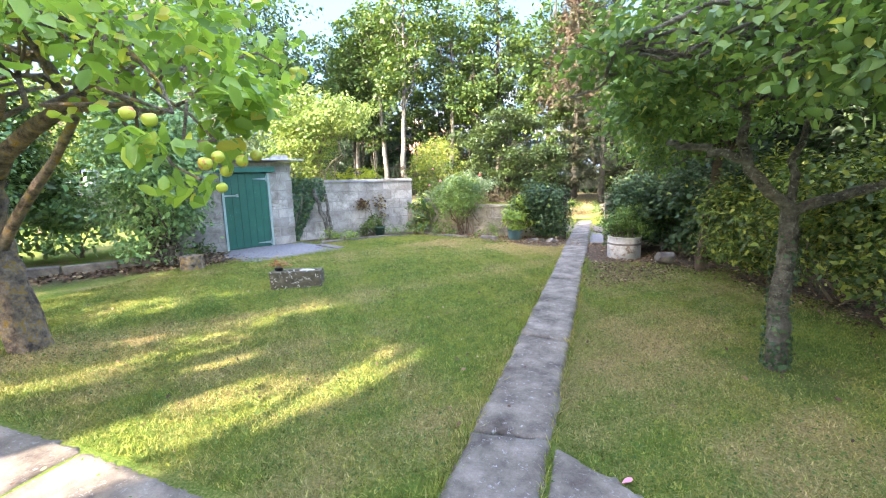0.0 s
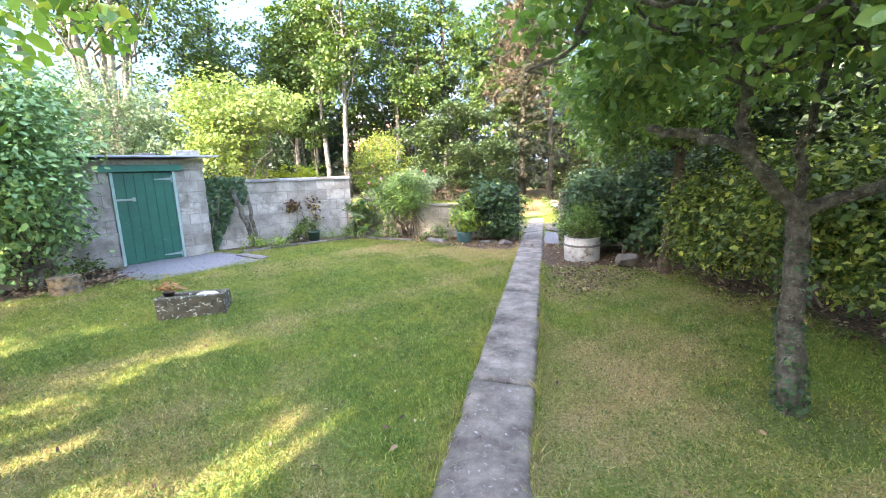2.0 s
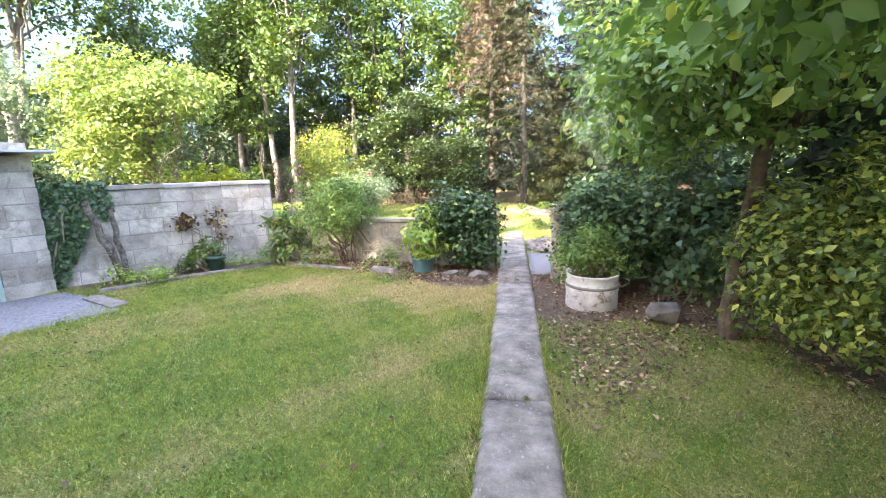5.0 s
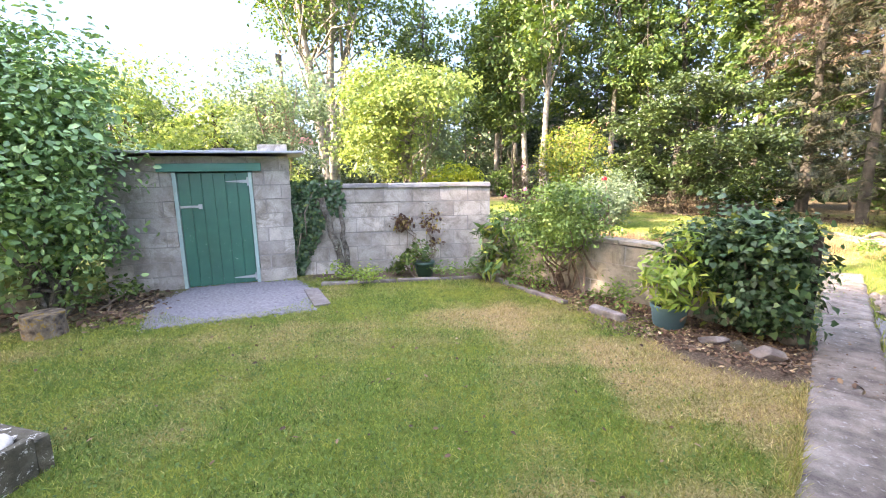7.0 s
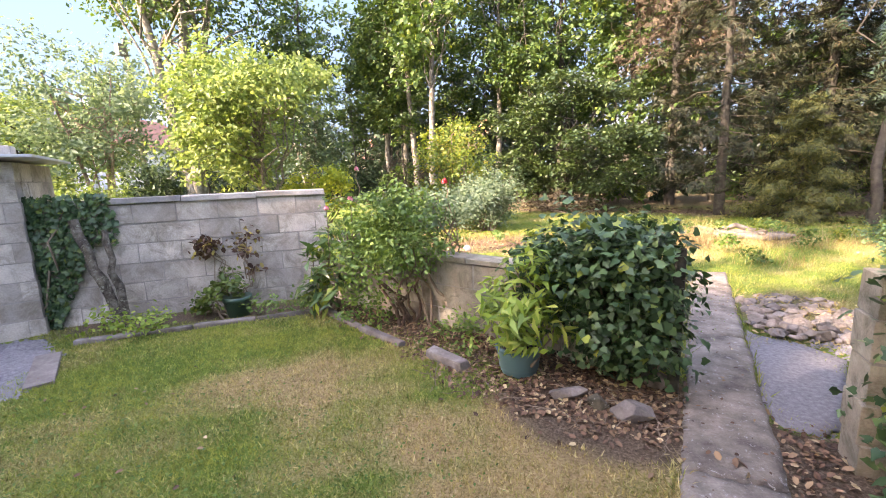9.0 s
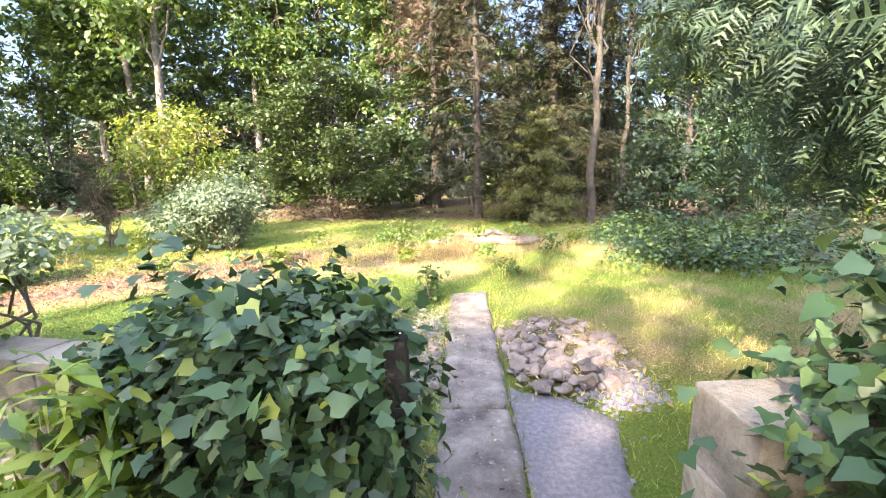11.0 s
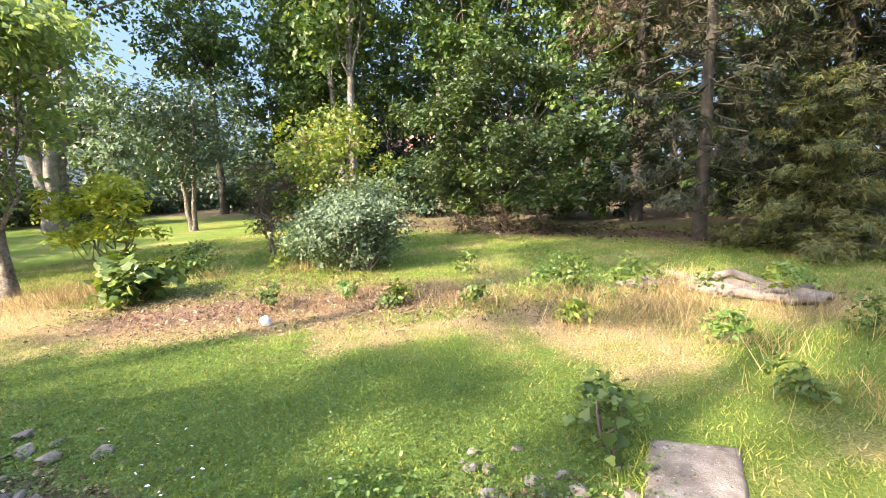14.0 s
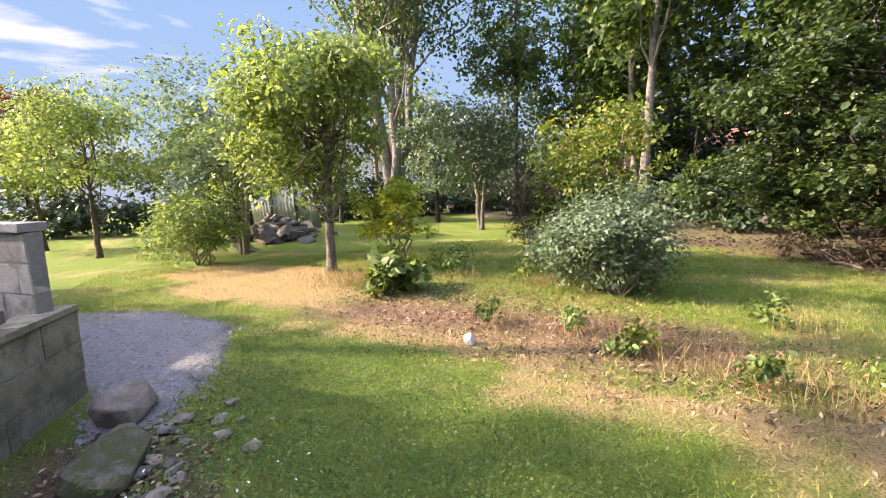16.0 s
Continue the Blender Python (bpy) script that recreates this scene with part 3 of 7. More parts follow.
L_MAPLE = leaf_mat("maple_leaf", [(0, (0.208, 0.272, 0.032)), (0.5, (0.336, 0.400, 0.048)), (1, (0.480, 0.480, 0.080))], 0.5, 0.45)
L_RUSTY = leaf_mat("rusty_stalk", [(0, (0.19, 0.12, 0.06)), (0.5, (0.33, 0.24, 0.12)), (1, (0.47, 0.40, 0.21))], 0.8, 0.3, (1, 0.9, 0.7))
L_POT = leaf_mat("pot_plant_leaf", [(0, (0.14, 0.24, 0.04)), (0.6, (0.24, 0.36, 0.06)), (1, (0.42, 0.48, 0.12))], 0.4, 0.35)
L_ROSE = leaf_mat("rose_leaf", [(0, (0.075, 0.150, 0.037)), (0.6, (0.138, 0.237, 0.056)), (1, (0.237, 0.338, 0.088))], 0.5, 0.3)
L_SILVER = leaf_mat("silver_leaf", [(0, (0.109, 0.167, 0.098)), (0.6, (0.191, 0.260, 0.162)), (1, (0.275, 0.342, 0.226))], 0.8, 0.4, (1.1, 1.15, 0.8))
L_YELLOW = leaf_mat("yellow_leaf", [(0, (0.080, 0.138, 0.024)), (0.5, (0.153, 0.214, 0.036)), (0.9, (0.269, 0.299, 0.052)), (1, (0.364, 0.275, 0.064))], 0.5, 0.4)
L_LIGHT = leaf_mat("light_leaf", [(0, (0.113, 0.182, 0.054)), (0.5, (0.194, 0.277, 0.082)), (1, (0.318, 0.384, 0.122))], 0.5, 0.5, (1.12, 1.1, 0.75))
L_WOOD = leaf_mat("wood_leaf", [(0, (0.031, 0.070, 0.017)), (0.5, (0.058, 0.113, 0.027)), (0.9, (0.109, 0.172, 0.039)), (1, (0.187, 0.234, 0.047))], 0.5, 0.38)
L_DARK = leaf_mat("dark_leaf", [(0, (0.021, 0.047, 0.021)), (0.5, (0.038, 0.072, 0.032)), (1, (0.068, 0.106, 0.043))], 0.45, 0.2)
L_DOGWOOD = leaf_mat("broad_leaf", [(0, (0.027, 0.054, 0.019)), (0.5, (0.052, 0.088, 0.027)), (1, (0.098, 0.140, 0.046))], 0.38, 0.3)
L_CONIFER = leaf_mat("conifer_spray", [(0, (0.014, 0.020, 0.008)), (0.5, (0.026, 0.032, 0.011)), (0.85, (0.042, 0.046, 0.015)), (1, (0.073, 0.051, 0.027))], 0.6, 0.2)
L_GOLD = leaf_mat("gold_conifer_spray", [(0, (0.043, 0.061, 0.018)), (0.5, (0.086, 0.101, 0.029)), (1, (0.180, 0.166, 0.043))], 0.6, 0.25)
L_BROWN = leaf_mat("brown_spray", [(0, (0.051, 0.035, 0.022)), (0.6, (0.096, 0.067, 0.042)), (1, (0.147, 0.115, 0.067))], 0.7, 0.2, (1.1, 1, 0.8))
L_PURPLE = leaf_mat("purple_leaf", [(0, (0.07, 0.02, 0.02)), (0.6, (0.14, 0.04, 0.035)), (1, (0.22, 0.08, 0.055))], 0.5, 0.3, (1.3, 0.8, 0.7))
L_WEED = leaf_mat("weed_leaf", [(0, (0.053, 0.098, 0.022)), (0.6, (0.098, 0.158, 0.034)), (1, (0.180, 0.240, 0.053))], 0.5, 0.3)
L_CLOVER = leaf_mat("clover_leaf", [(0, (0.05, 0.105, 0.022)), (0.55, (0.09, 0.17, 0.034)), (0.9, (0.15, 0.24, 0.05)), (1, (0.27, 0.30, 0.08))], 0.6, 0.3)
L_STRAW = leaf_mat("dry_stalk", [(0, (0.26, 0.17, 0.06)), (0.6, (0.44, 0.33, 0.13)), (1, (0.62, 0.52, 0.26))], 0.7, 0.3, (1, 1, 0.8))

# ---- ground, one sheet to the horizon ----
def axis(lo, hi, step, far):
    mid = np.arange(lo, hi + 1e-6, step)
    grow = []
    d, v = step, 0.0
    while v < far:
        d *= 1.35
        v += d
        grow.append(v)
    grow = np.array(grow)
    return np.concatenate([lo - grow[::-1], mid, hi + grow])


def build_ground():
    xs, ys = axis(-12.0, 5.0, 0.09, 900), axis(-1.0, 23.0, 0.09, 900)
    gx, gy = np.meshgrid(xs, ys)
    v = np.stack([gx.ravel(), gy.ravel(), gz(gx, gy).ravel()], 1)
    nx, ny = len(xs), len(ys)
    i = np.arange(nx * ny).reshape(ny, nx)
    f = np.stack([i[:-1, :-1].ravel(), i[:-1, 1:].ravel(), i[1:, 1:].ravel(), i[1:, :-1].ravel()], 1)
    me = mesh_np("ground", v, f)
    for nm, val in zip(("dry", "soil", "bark"), ground_masks(v[:, 0], v[:, 1])):
        a = me.attributes.new(nm, "FLOAT", "POINT")
        a.data.foreach_set("value", val.astype(np.float32))
    ob = put("ground", me, GROUND, smooth=True)
    return tagged(ob, "mown garden lawn with dry straw patches and bare earth beds", "lawn", kind="structure")


build_ground()


PITS = [(0.0, 12.94, 0.055), (-0.01, 8.95, 0.05), (0.05, 3.48, 0.04), (-0.1, 5.4, 0.03), (0.08, 11.7, 0.03)]


def slab_mesh(x0, x1, y0, y1, z0=-0.16, z1=0.0, step=0.03, wear=0.018, seed=0, skew0=0.0, skew1=0.0):
    """A cast slab with worn, uneven edges; its ends may run askew."""
    r_ = np.random.default_rng(seed)
    nx, ny = max(3, int((x1 - x0) / step)), max(3, int((y1 - y0) / step))
    u, w = np.meshgrid(np.linspace(0, 1, nx), np.linspace(0, 1, ny))
    x = x0 + u * (x1 - x0)
    ya, yb = y0 + skew0 * (u - 0.5), y1 + skew1 * (u - 0.5)
    y = ya + w * (yb - ya)
    k = np.minimum(np.minimum(u, 1 - u) * (x1 - x0), np.minimum(w, 1 - w) * (y1 - y0))
    z = z1 + 0.004 * base_noise(x, y, 2.0, seed) - wear * np.clip(1 - k / 0.045, 0, 1) ** 2
    for px, py, pr in PITS:
        z = z - 0.033 * np.clip(1.3 - np.hypot((x - px) / pr, (y - py) / (pr * 0.7)) + 0.3 * base_noise(x, y, 9.0), 0, 1) * (z1 > -0.01)
    edge = (k < 1e-6)
    x = x + np.where(edge, 0.014 * base_noise(x * 3, y * 3, 1.3, seed + 1), 0)
    y = y + np.where(edge & ((w < 1e-6) | (w > 1 - 1e-6)), 0.016 * r_.normal(size=x.shape), 0)
    top = np.stack([x.ravel(), y.ravel(), z.ravel()], 1)
    low = top.copy()
    low[:, 2] = z0
    i = np.arange(nx * ny).reshape(ny, nx)
    f = [np.stack([i[:-1, :-1].ravel(), i[:-1, 1:].ravel(), i[1:, 1:].ravel(), i[1:, :-1].ravel()], 1)]
    rim = np.concatenate([i[0, :], i[1:, -1], i[-1, -2::-1], i[-2:0:-1, 0]])
    nxt = np.roll(rim, -1)
    f.append(np.stack([rim + nx * ny, nxt + nx * ny, nxt, rim], 1))
    return mesh_np("slab", np.concatenate([top, low]), np.concatenate(f))


path = thing("path", 0, 5, 0, "narrow cast concrete garden path with cracks and pale lichen", "path", kind="structure")
path.location = (0, 0, 0)
CUTS = [(-4.0, 0.0), (2.08, 0.05), (3.64, -0.05), (5.95, 0.02), (8.86, 0.03), (10.95, 0.0), (13.55, 0.12)]
for k in range(len(CUTS) - 1):
    (a, sa), (b, sb) = CUTS[k], CUTS[k + 1]
    put("path_slab", slab_mesh(-0.225, 0.225, a + 0.006, b - 0.006, seed=k, skew0=sa, skew1=sb), CONCRETE, path)
cross = thing("pavement", 0, 0, 0, "old concrete cross path speckled with pale lichen", "path", kind="structure")
put("paving_slab", slab_mesh(-9.0, -5.9, 0.55, 1.24, z1=-0.03, seed=21), CONCRETE, cross)
put("paving_slab", slab_mesh(-5.89, -2.3, 0.52, 1.26, z1=-0.03, seed=22, skew1=-0.06), CONCRETE, cross)
put("paving_slab", slab_mesh(-2.296, -0.24, 0.5, 1.18, z1=-0.03, seed=23, skew1=-0.1), CONCRETE, cross)
put("paving_slab", slab_mesh(0.245, 1.3, -0.6, 1.78, z1=-0.03, seed=24, skew1=-0.66), CONCRETE, cross)
put("paving_slab", slab_mesh(1.32, 4.4, -0.6, 1.2, z1=-0.035, seed=25, skew1=-0.2), CONCRETE, cross)


def chips_np(n, place, size, seed=0, flat=0.35):
    """n small angular stones at places of the plan that place() deals out."""
    r_ = np.random.default_rng(seed)
    x, y = place(r_, n)
    z = gz(x, y)
    base = np.array([(-1, -0.7, -0.5), (0.8, -0.9, -0.5), (1, 0.8, -0.5), (-0.7, 0.9, -0.5), (-0.5, -0.4, 0.5), (0.5, -0.5, 0.6), (0.4, 0.5, 0.45), (-0.4, 0.5, 0.55)])
    fc = np.array([(4, 5, 6, 7), (0, 1, 5, 4), (1, 2, 6, 5), (2, 3, 7, 6), (3, 0, 4, 7)])
    s = size * np.clip(r_.lognormal(0, 0.4, n), 0.4, 2.6)
    a = r_.random(n) * 2 * np.pi
    v = base[None] * (1 + 0.25 * r_.normal(size=(n, 8, 3)))
    v = v * s[:, None, None] * np.array([1, 0.75, flat * 2])
    tilt = 0.3 * r_.normal(size=(n, 1))
    v[:, :, 2] += tilt * v[:, :, 0]
    c, d = np.cos(a)[:, None], np.sin(a)[:, None]
    vx = v[:, :, 0] * c - v[:, :, 1] * d + x[:, None]
    vy = v[:, :, 0] * d + v[:, :, 1] * c + y[:, None]
    vz = v[:, :, 2] + (z + s * flat * 0.5)[:, None]
    vv = np.stack([vx, vy, vz], 2).reshape(-1, 3)
    ff = (fc[None] + (np.arange(n) * 8)[:, None, None]).reshape(-1, 4)
    return vv, ff


def poly_place(poly, ragged=0.08):
    """Deals out places inside a polygon of the plan."""
    poly = np.asarray(poly, float)

    def inside(x, y):
        r = np.zeros(len(x), bool)
        j = len(poly) - 1
        for i in range(len(poly)):
            xi, yi, xj, yj = *poly[i], *poly[j]
            hit = ((yi > y) != (yj > y)) & (x < (xj - xi) * (y - yi) / (yj - yi + 1e-12) + xi)
            r ^= hit
            j = i
        return r

    def place(r_, n):
        lo, hi = poly.min(0), poly.max(0)
        xs, ys = [], []
        while sum(map(len, xs)) < n:
            x, y = r_.uniform(lo[0], hi[0], n * 2), r_.uniform(lo[1], hi[1], n * 2)
            ok = inside(x, y)
            xs.append(x[ok] + ragged * r_.normal(size=ok.sum()))
            ys.append(y[ok] + ragged * r_.normal(size=ok.sum()))
        return np.concatenate(xs)[:n], np.concatenate(ys)[:n]
    return place


def sheet(name, poly, lift, material, label, category, wob=0.04, seed=0):
    """A thin layer with a ragged rim that lies on the ground."""
    poly = np.asarray(poly, float)
    r_ = np.random.default_rng(seed)
    rim, clean = [], []
    for a, b in zip(poly, np.roll(poly, -1, 0)):
        n = max(2, int(np.hypot(*(b - a)) / 0.08))
        for t in np.arange(n) / n:
            rim.append(a + (b - a) * t + r_.normal(size=2) * wob)
            clean.append(a + (b - a) * t)
    rim, clean = np.array(rim), np.array(clean)
    c = rim.mean(0)
    rings = [1.0, 0.96, 0.75, 0.5, 0.25]
    vs, n = [], len(rim)
    for k, s in enumerate(rings):
        q = c + ((rim if k == 0 else clean) - c) * s
        vs.append(np.stack([q[:, 0], q[:, 1], gz(q[:, 0], q[:, 1]) + (lift if k else -0.02) + 0.002 * base_noise(q[:, 0], q[:, 1], 1)], 1))
    vs.append(np.array([[c[0], c[1], float(gz(c[0], c[1])) + lift]]))
    vs = np.concatenate(vs)
    bm = bmesh.new()
    bv = [bm.verts.new(v) for v in vs]
    for k in range(len(rings) - 1):
        for i in range(n):
            j = (i + 1) % n
            bm.faces.new((bv[k * n + i], bv[k * n + j], bv[(k + 1) * n + j], bv[(k + 1) * n + i]))
    for i in range(n):
        bm.faces.new((bv[(len(rings) - 1) * n + i], bv[(len(rings) - 1) * n + (i + 1) % n], bv[-1]))
    bmesh.ops.recalc_face_normals(bm, faces=bm.faces)
    ob = put(name, bm, material, smooth=True)
    return tagged(ob, label, category, kind="structure")


DOOR_GRAVEL = [(-5.62, 5.92), (-4.72, 7.5), (-5.55, 8.05), (-6.3, 8.15), (-6.72, 7.75), (-7.15, 6.95), (-6.6, 6.3)]
BACK_GRAVEL = [(-3.7, 11.05), (-3.75, 11.45), (-4.6, 11.75), (-6.05, 11.85), (-7.4, 10.9), (-8.0, 9.6), (-6.6, 9.3), (-4.7, 10.85)]
SLATE_BED = [(0.235, 9.62), (0.5, 9.58), (0.62, 9.72), (0.9, 10.9), (0.6, 11.2), (0.235, 11.3)]
sheet("gravel", DOOR_GRAVEL, 0.012, SLATE, "blue-grey slate gravel before the shed door", "gravel", 0.05, 1)
sheet("gravel", BACK_GRAVEL, 0.012, SLATE, "blue-grey slate gravel behind the block wall", "gravel", 0.06, 2)
sheet("gravel", SLATE_BED, 0.02, SLATE, "worn blue-grey slate patch beside the path", "gravel", 0.02, 3)
for poly, n, size, sd in ((DOOR_GRAVEL, 3500, 0.015, 4), (BACK_GRAVEL, 11000, 0.015, 5), (SLATE_BED, 900, 0.009, 6)):
    v, f = chips_np(n, poly_place(poly, 0.05), size, sd)
    tagged(put("gravel_chips", mesh_np("gravel_chips", v, f), CHIP), "loose blue-grey slate chips", "gravel", kind="stuff")

# ---- block walls ----
BRICKS = {}


def block_mesh(lx, ly, lz, k):
    key = (round(lx, 3), round(ly, 3), round(lz, 3), k)
    if key not in BRICKS:
        bm = bmesh.new()
        box(bm, 0, 0, 0, lx, ly, lz, wob=0.004, bevel=0.007)
        me = bpy.data.meshes.new("block")
        bm.to_mesh(me)
        bm.free()
        BRICKS[key] = me
    return BRICKS[key]


def block_wall(parent, a, b, z0, z1, thick, course=0.226, length=0.452, skip=None, first=0.0, mat=None):
    """Courses of concrete blocks along a to b on the plan, proud of a mortar core. skip(s, z) leaves openings."""
    ax, ay = a
    dx, dy = b[0] - a[0], b[1] - a[1]
    run = math.hypot(dx, dy)
    ang = math.atan2(dy, dx)
    n = max(1, round((z1 - z0) / course))
    h = (z1 - z0) / n
    for c in range(n):
        z = z0 + (c + 0.5) * h
        s = first - (length / 2 if c % 2 else 0)
        while s < run - 0.02:
            e = min(s + length, run)
            s0 = max(s, 0)
            cuts = [(s0, e)]
            if skip:
                cuts = skip(s0, e, z)
            for p, q in cuts:
                if q - p < 0.05:
                    continue
                m = (p + q) / 2
                me = block_mesh(round((q - p) / 0.05) * 0.05 - 0.007, thick, h - 0.010, random.randint(0, 2) + (10 if mat else 0))
                ob = put("block", me, mat or BLOCK, parent)
                ob.location = (ax + dx / run * m - parent.location.x, ay + dy / run * m - parent.location.y, z - parent.location.z)
                ob.rotation_euler = (random.gauss(0, 0.004), random.gauss(0, 0.003), ang)
                off = random.gauss(0, 0.003)
                ob.location.x += -math.sin(ang) * off
                ob.location.y += math.cos(ang) * off
            s += length
    return run, ang


def core(parent, a, b, z0, z1, thick, name="core", mat=None):
    mx_, my_ = (a[0] + b[0]) / 2, (a[1] + b[1]) / 2
    run, ang = math.hypot(b[0] - a[0], b[1] - a[1]), math.atan2(b[1] - a[1], b[0] - a[0])
    p = parent.location
    return put(name, boxes((mx_ - p.x, my_ - p.y, (z0 + z1) / 2 - p.z, run, thick, z1 - z0, ang)), mat or MORTAR, parent)


# shed: front from F0 to F1 with the door D0-D1 in it
F0, D0, D1, F1 = (-7.62, 6.06), (-7.15, 6.93), (-6.71, 7.75), (-6.44, 8.26)
fd = Vector((F1[0] - F0[0], F1[1] - F0[1], 0)).normalized()
fn = Vector((fd.y, -fd.x, 0))                  # towards the lawn
GZ = -0.09
shed = thing("shed", F0[0], F0[1], GZ, "small grey concrete-block garden shed with flat sheet roof and green door", "shed")


def on_front(s, out=0.0, z=0.0):
    p = Vector((F0[0], F0[1], 0)) + fd * s + fn * out
    return Vector((p.x - shed.location.x, p.y - shed.location.y, z - shed.location.z))


sD0, sD1, sEnd = 0.99, 1.92, 2.50
fang = math.atan2(fd.y, fd.x)


def skip_door(s, e, z):
    if z > 1.66:
        return [(s, e)]
    out = []
    if s < sD0 - 0.05:
        out.append((s, min(e, sD0 - 0.05)))
    if e > sD1 + 0.05:
        out.append((max(s, sD1 + 0.05), e))
    return out


inset = 0.11
fa = (F0[0] - fn.x * inset, F0[1] - fn.y * inset)
fb = (F1[0] - fn.x * inset, F1[1] - fn.y * inset)
block_wall(shed, fa, fb, GZ, 1.84, 0.22, skip=skip_door, first=0.1)
for s0, s1, za, zb in ((0.0, sD0 - 0.05, GZ, 1.84), (sD1 + 0.05, sEnd, GZ, 1.84), (sD0 - 0.05, sD1 + 0.05, 1.68, 1.84)):
    pa, pb = Vector(fa) + Vector((fd.x, fd.y)) * (s0 + 0.01), Vector(fa) + Vector((fd.x, fd.y)) * (s1 - 0.01)
    core(shed, tuple(pa), tuple(pb), za, zb - 0.01, 0.205)
# side walls and back
back = 1.45
b1 = (fb[0] - fn.x * back, fb[1] - fn.y * back)
b0 = (fa[0] - fn.x * back, fa[1] - fn.y * back)
block_wall(shed, (fb[0] - fn.x * 0.12 - fd.x * 0.11, fb[1] - fn.y * 0.12 - fd.y * 0.11), (b1[0] - fd.x * 0.11, b1[1] - fd.y * 0.11), GZ, 1.84, 0.22)
core(shed, (fb[0] - fn.x * 0.13 - fd.x * 0.11, fb[1] - fn.y * 0.13 - fd.y * 0.11), (b1[0] - fd.x * 0.11, b1[1] - fd.y * 0.11), GZ, 1.83, 0.205)
core(shed, (fa[0] - fn.x * 0.13 + fd.x * 0.11, fa[1] - fn.y * 0.13 + fd.y * 0.11), (b0[0] + fd.x * 0.11, b0[1] + fd.y * 0.11), GZ, 1.83, 0.21, "wall", BLOCK)
core(shed, b0, b1, GZ, 1.83, 0.21, "wall", BLOCK)
# roof: thin sheets with an overhang, a few loose blocks on it
rc = (Vector((fa[0] + fb[0], fa[1] + fb[1])) + Vector((b0[0] + b1[0], b0[1] + b1[1]))) / 4
bm = bmesh.new()
box(bm, rc.x - shed.location.x + fn.x * 0.10, rc.y - shed.location.y + fn.y * 0.10, 1.885 - GZ, sEnd + 0.45, back + 0.55, 0.03, fang, bevel=0.006)
part("roof", bm, ROOFSHEET, shed, "grey flat roof sheet")
bm = bmesh.new()
q = on_front(1.6, -0.25, 1.93)
box(bm, q.x, q.y, q.z, 0.30, 0.24, 0.05, fang, bevel=0.01)
part("roof_slate", bm, STONE, shed)
bm = bmesh.new()
q = on_front(2.28, -0.2, 1.955)
box(bm, q.x, q.y, q.z, 0.42, 0.22, 0.11, fang, bevel=0.012)
part("roof_block", bm, BLOCK, shed)
# lintel and frame
bm = bmesh.new()
q = on_front((sD0 + sD1) / 2 - 0.02, 0.02, 1.675)
box(bm, q.x, q.y, q.z, 1.34, 0.07, 0.115, fang, bevel=0.006)
part("lintel", bm, GREENTRIM, shed, "dull green painted lintel board")
for s in (sD0 - 0.025, sD1 + 0.025):
    bm = bmesh.new()
    q = on_front(s, -0.02, 0.76)
    box(bm, q.x, q.y, q.z, 0.05, 0.10, 1.70, fang, bevel=0.005)
    part("door_jamb", bm, PALEFRAME, shed, "pale peeling green door jamb")
door = put("door", boxes((0, 0, 0, 0.92, 0.02, 1.66), bevel=0.003), GREENPAINT, shed, "closed dark green boarded door with chipped paint")
door.location = on_front((sD0 + sD1) / 2, -0.035, -0.06 + 0.83)
door.rotation_euler = (0, 0, fang)
nb = 6
for k in range(nb):
    w = 0.92 / nb
    put("board", boxes((-0.46 + (k + 0.5) * w, -0.018, 0, w - 0.007, 0.022, 1.652), bevel=0.004), GREENPAINT, door)
bm = bmesh.new()
for k in range(7):
    box(bm, 0.45 - 0.045 * k, -0.036, 0.70, 0.046, 0.006, 0.05 - 0.006 * k)
box(bm, 0.455, -0.037, 0.70, 0.03, 0.012, 0.13, bevel=0.002)
part("hinge", bm, STEEL, door, "galvanised strap hinge")
bm = bmesh.new()
for k in range(7):
    box(bm, 0.45 - 0.045 * k, -0.036, -0.74, 0.046, 0.006, 0.05 - 0.006 * k)
box(bm, 0.455, -0.037, -0.74, 0.03, 0.012, 0.11, bevel=0.002)
part("hinge", bm, STEEL, door, "galvanised strap hinge")
bm = bmesh.new()
box(bm, -0.34, -0.036, 0.35, 0.26, 0.006, 0.035, bevel=0.002)
box(bm, -0.20, -0.043, 0.35, 0.05, 0.02, 0.07, bevel=0.003)
box(bm, -0.33, -0.046, 0.35, 0.17, 0.012, 0.012, bevel=0.003)
part("bolt", bm, STEEL, door, "galvanised sliding bolt")

# high wall with coping, and the low wall that goes on to the path
WA, WB = (-6.68, 8.24), (-4.42, 10.66)
wdir = Vector((WB[0] - WA[0], WB[1] - WA[1])).normalized()
wn_ = Vector((wdir.y, -wdir.x))
wall = thing("wall_high", WA[0], WA[1], -0.08, "grey concrete-block garden wall with flat coping", "wall", kind="structure")
wa, wb = (WA[0] - wn_.x * 0.055, WA[1] - wn_.y * 0.055), (WB[0] - wn_.x * 0.055, WB[1] - wn_.y * 0.055)
block_wall(wall, wa, wb, -0.08, 1.33, 0.115, first=0.0)
core(wall, wa, wb, -0.08, 1.32, 0.10)
wlen = math.hypot(WB[0] - WA[0], WB[1] - WA[1])
wang = math.atan2(wdir.y, wdir.x)
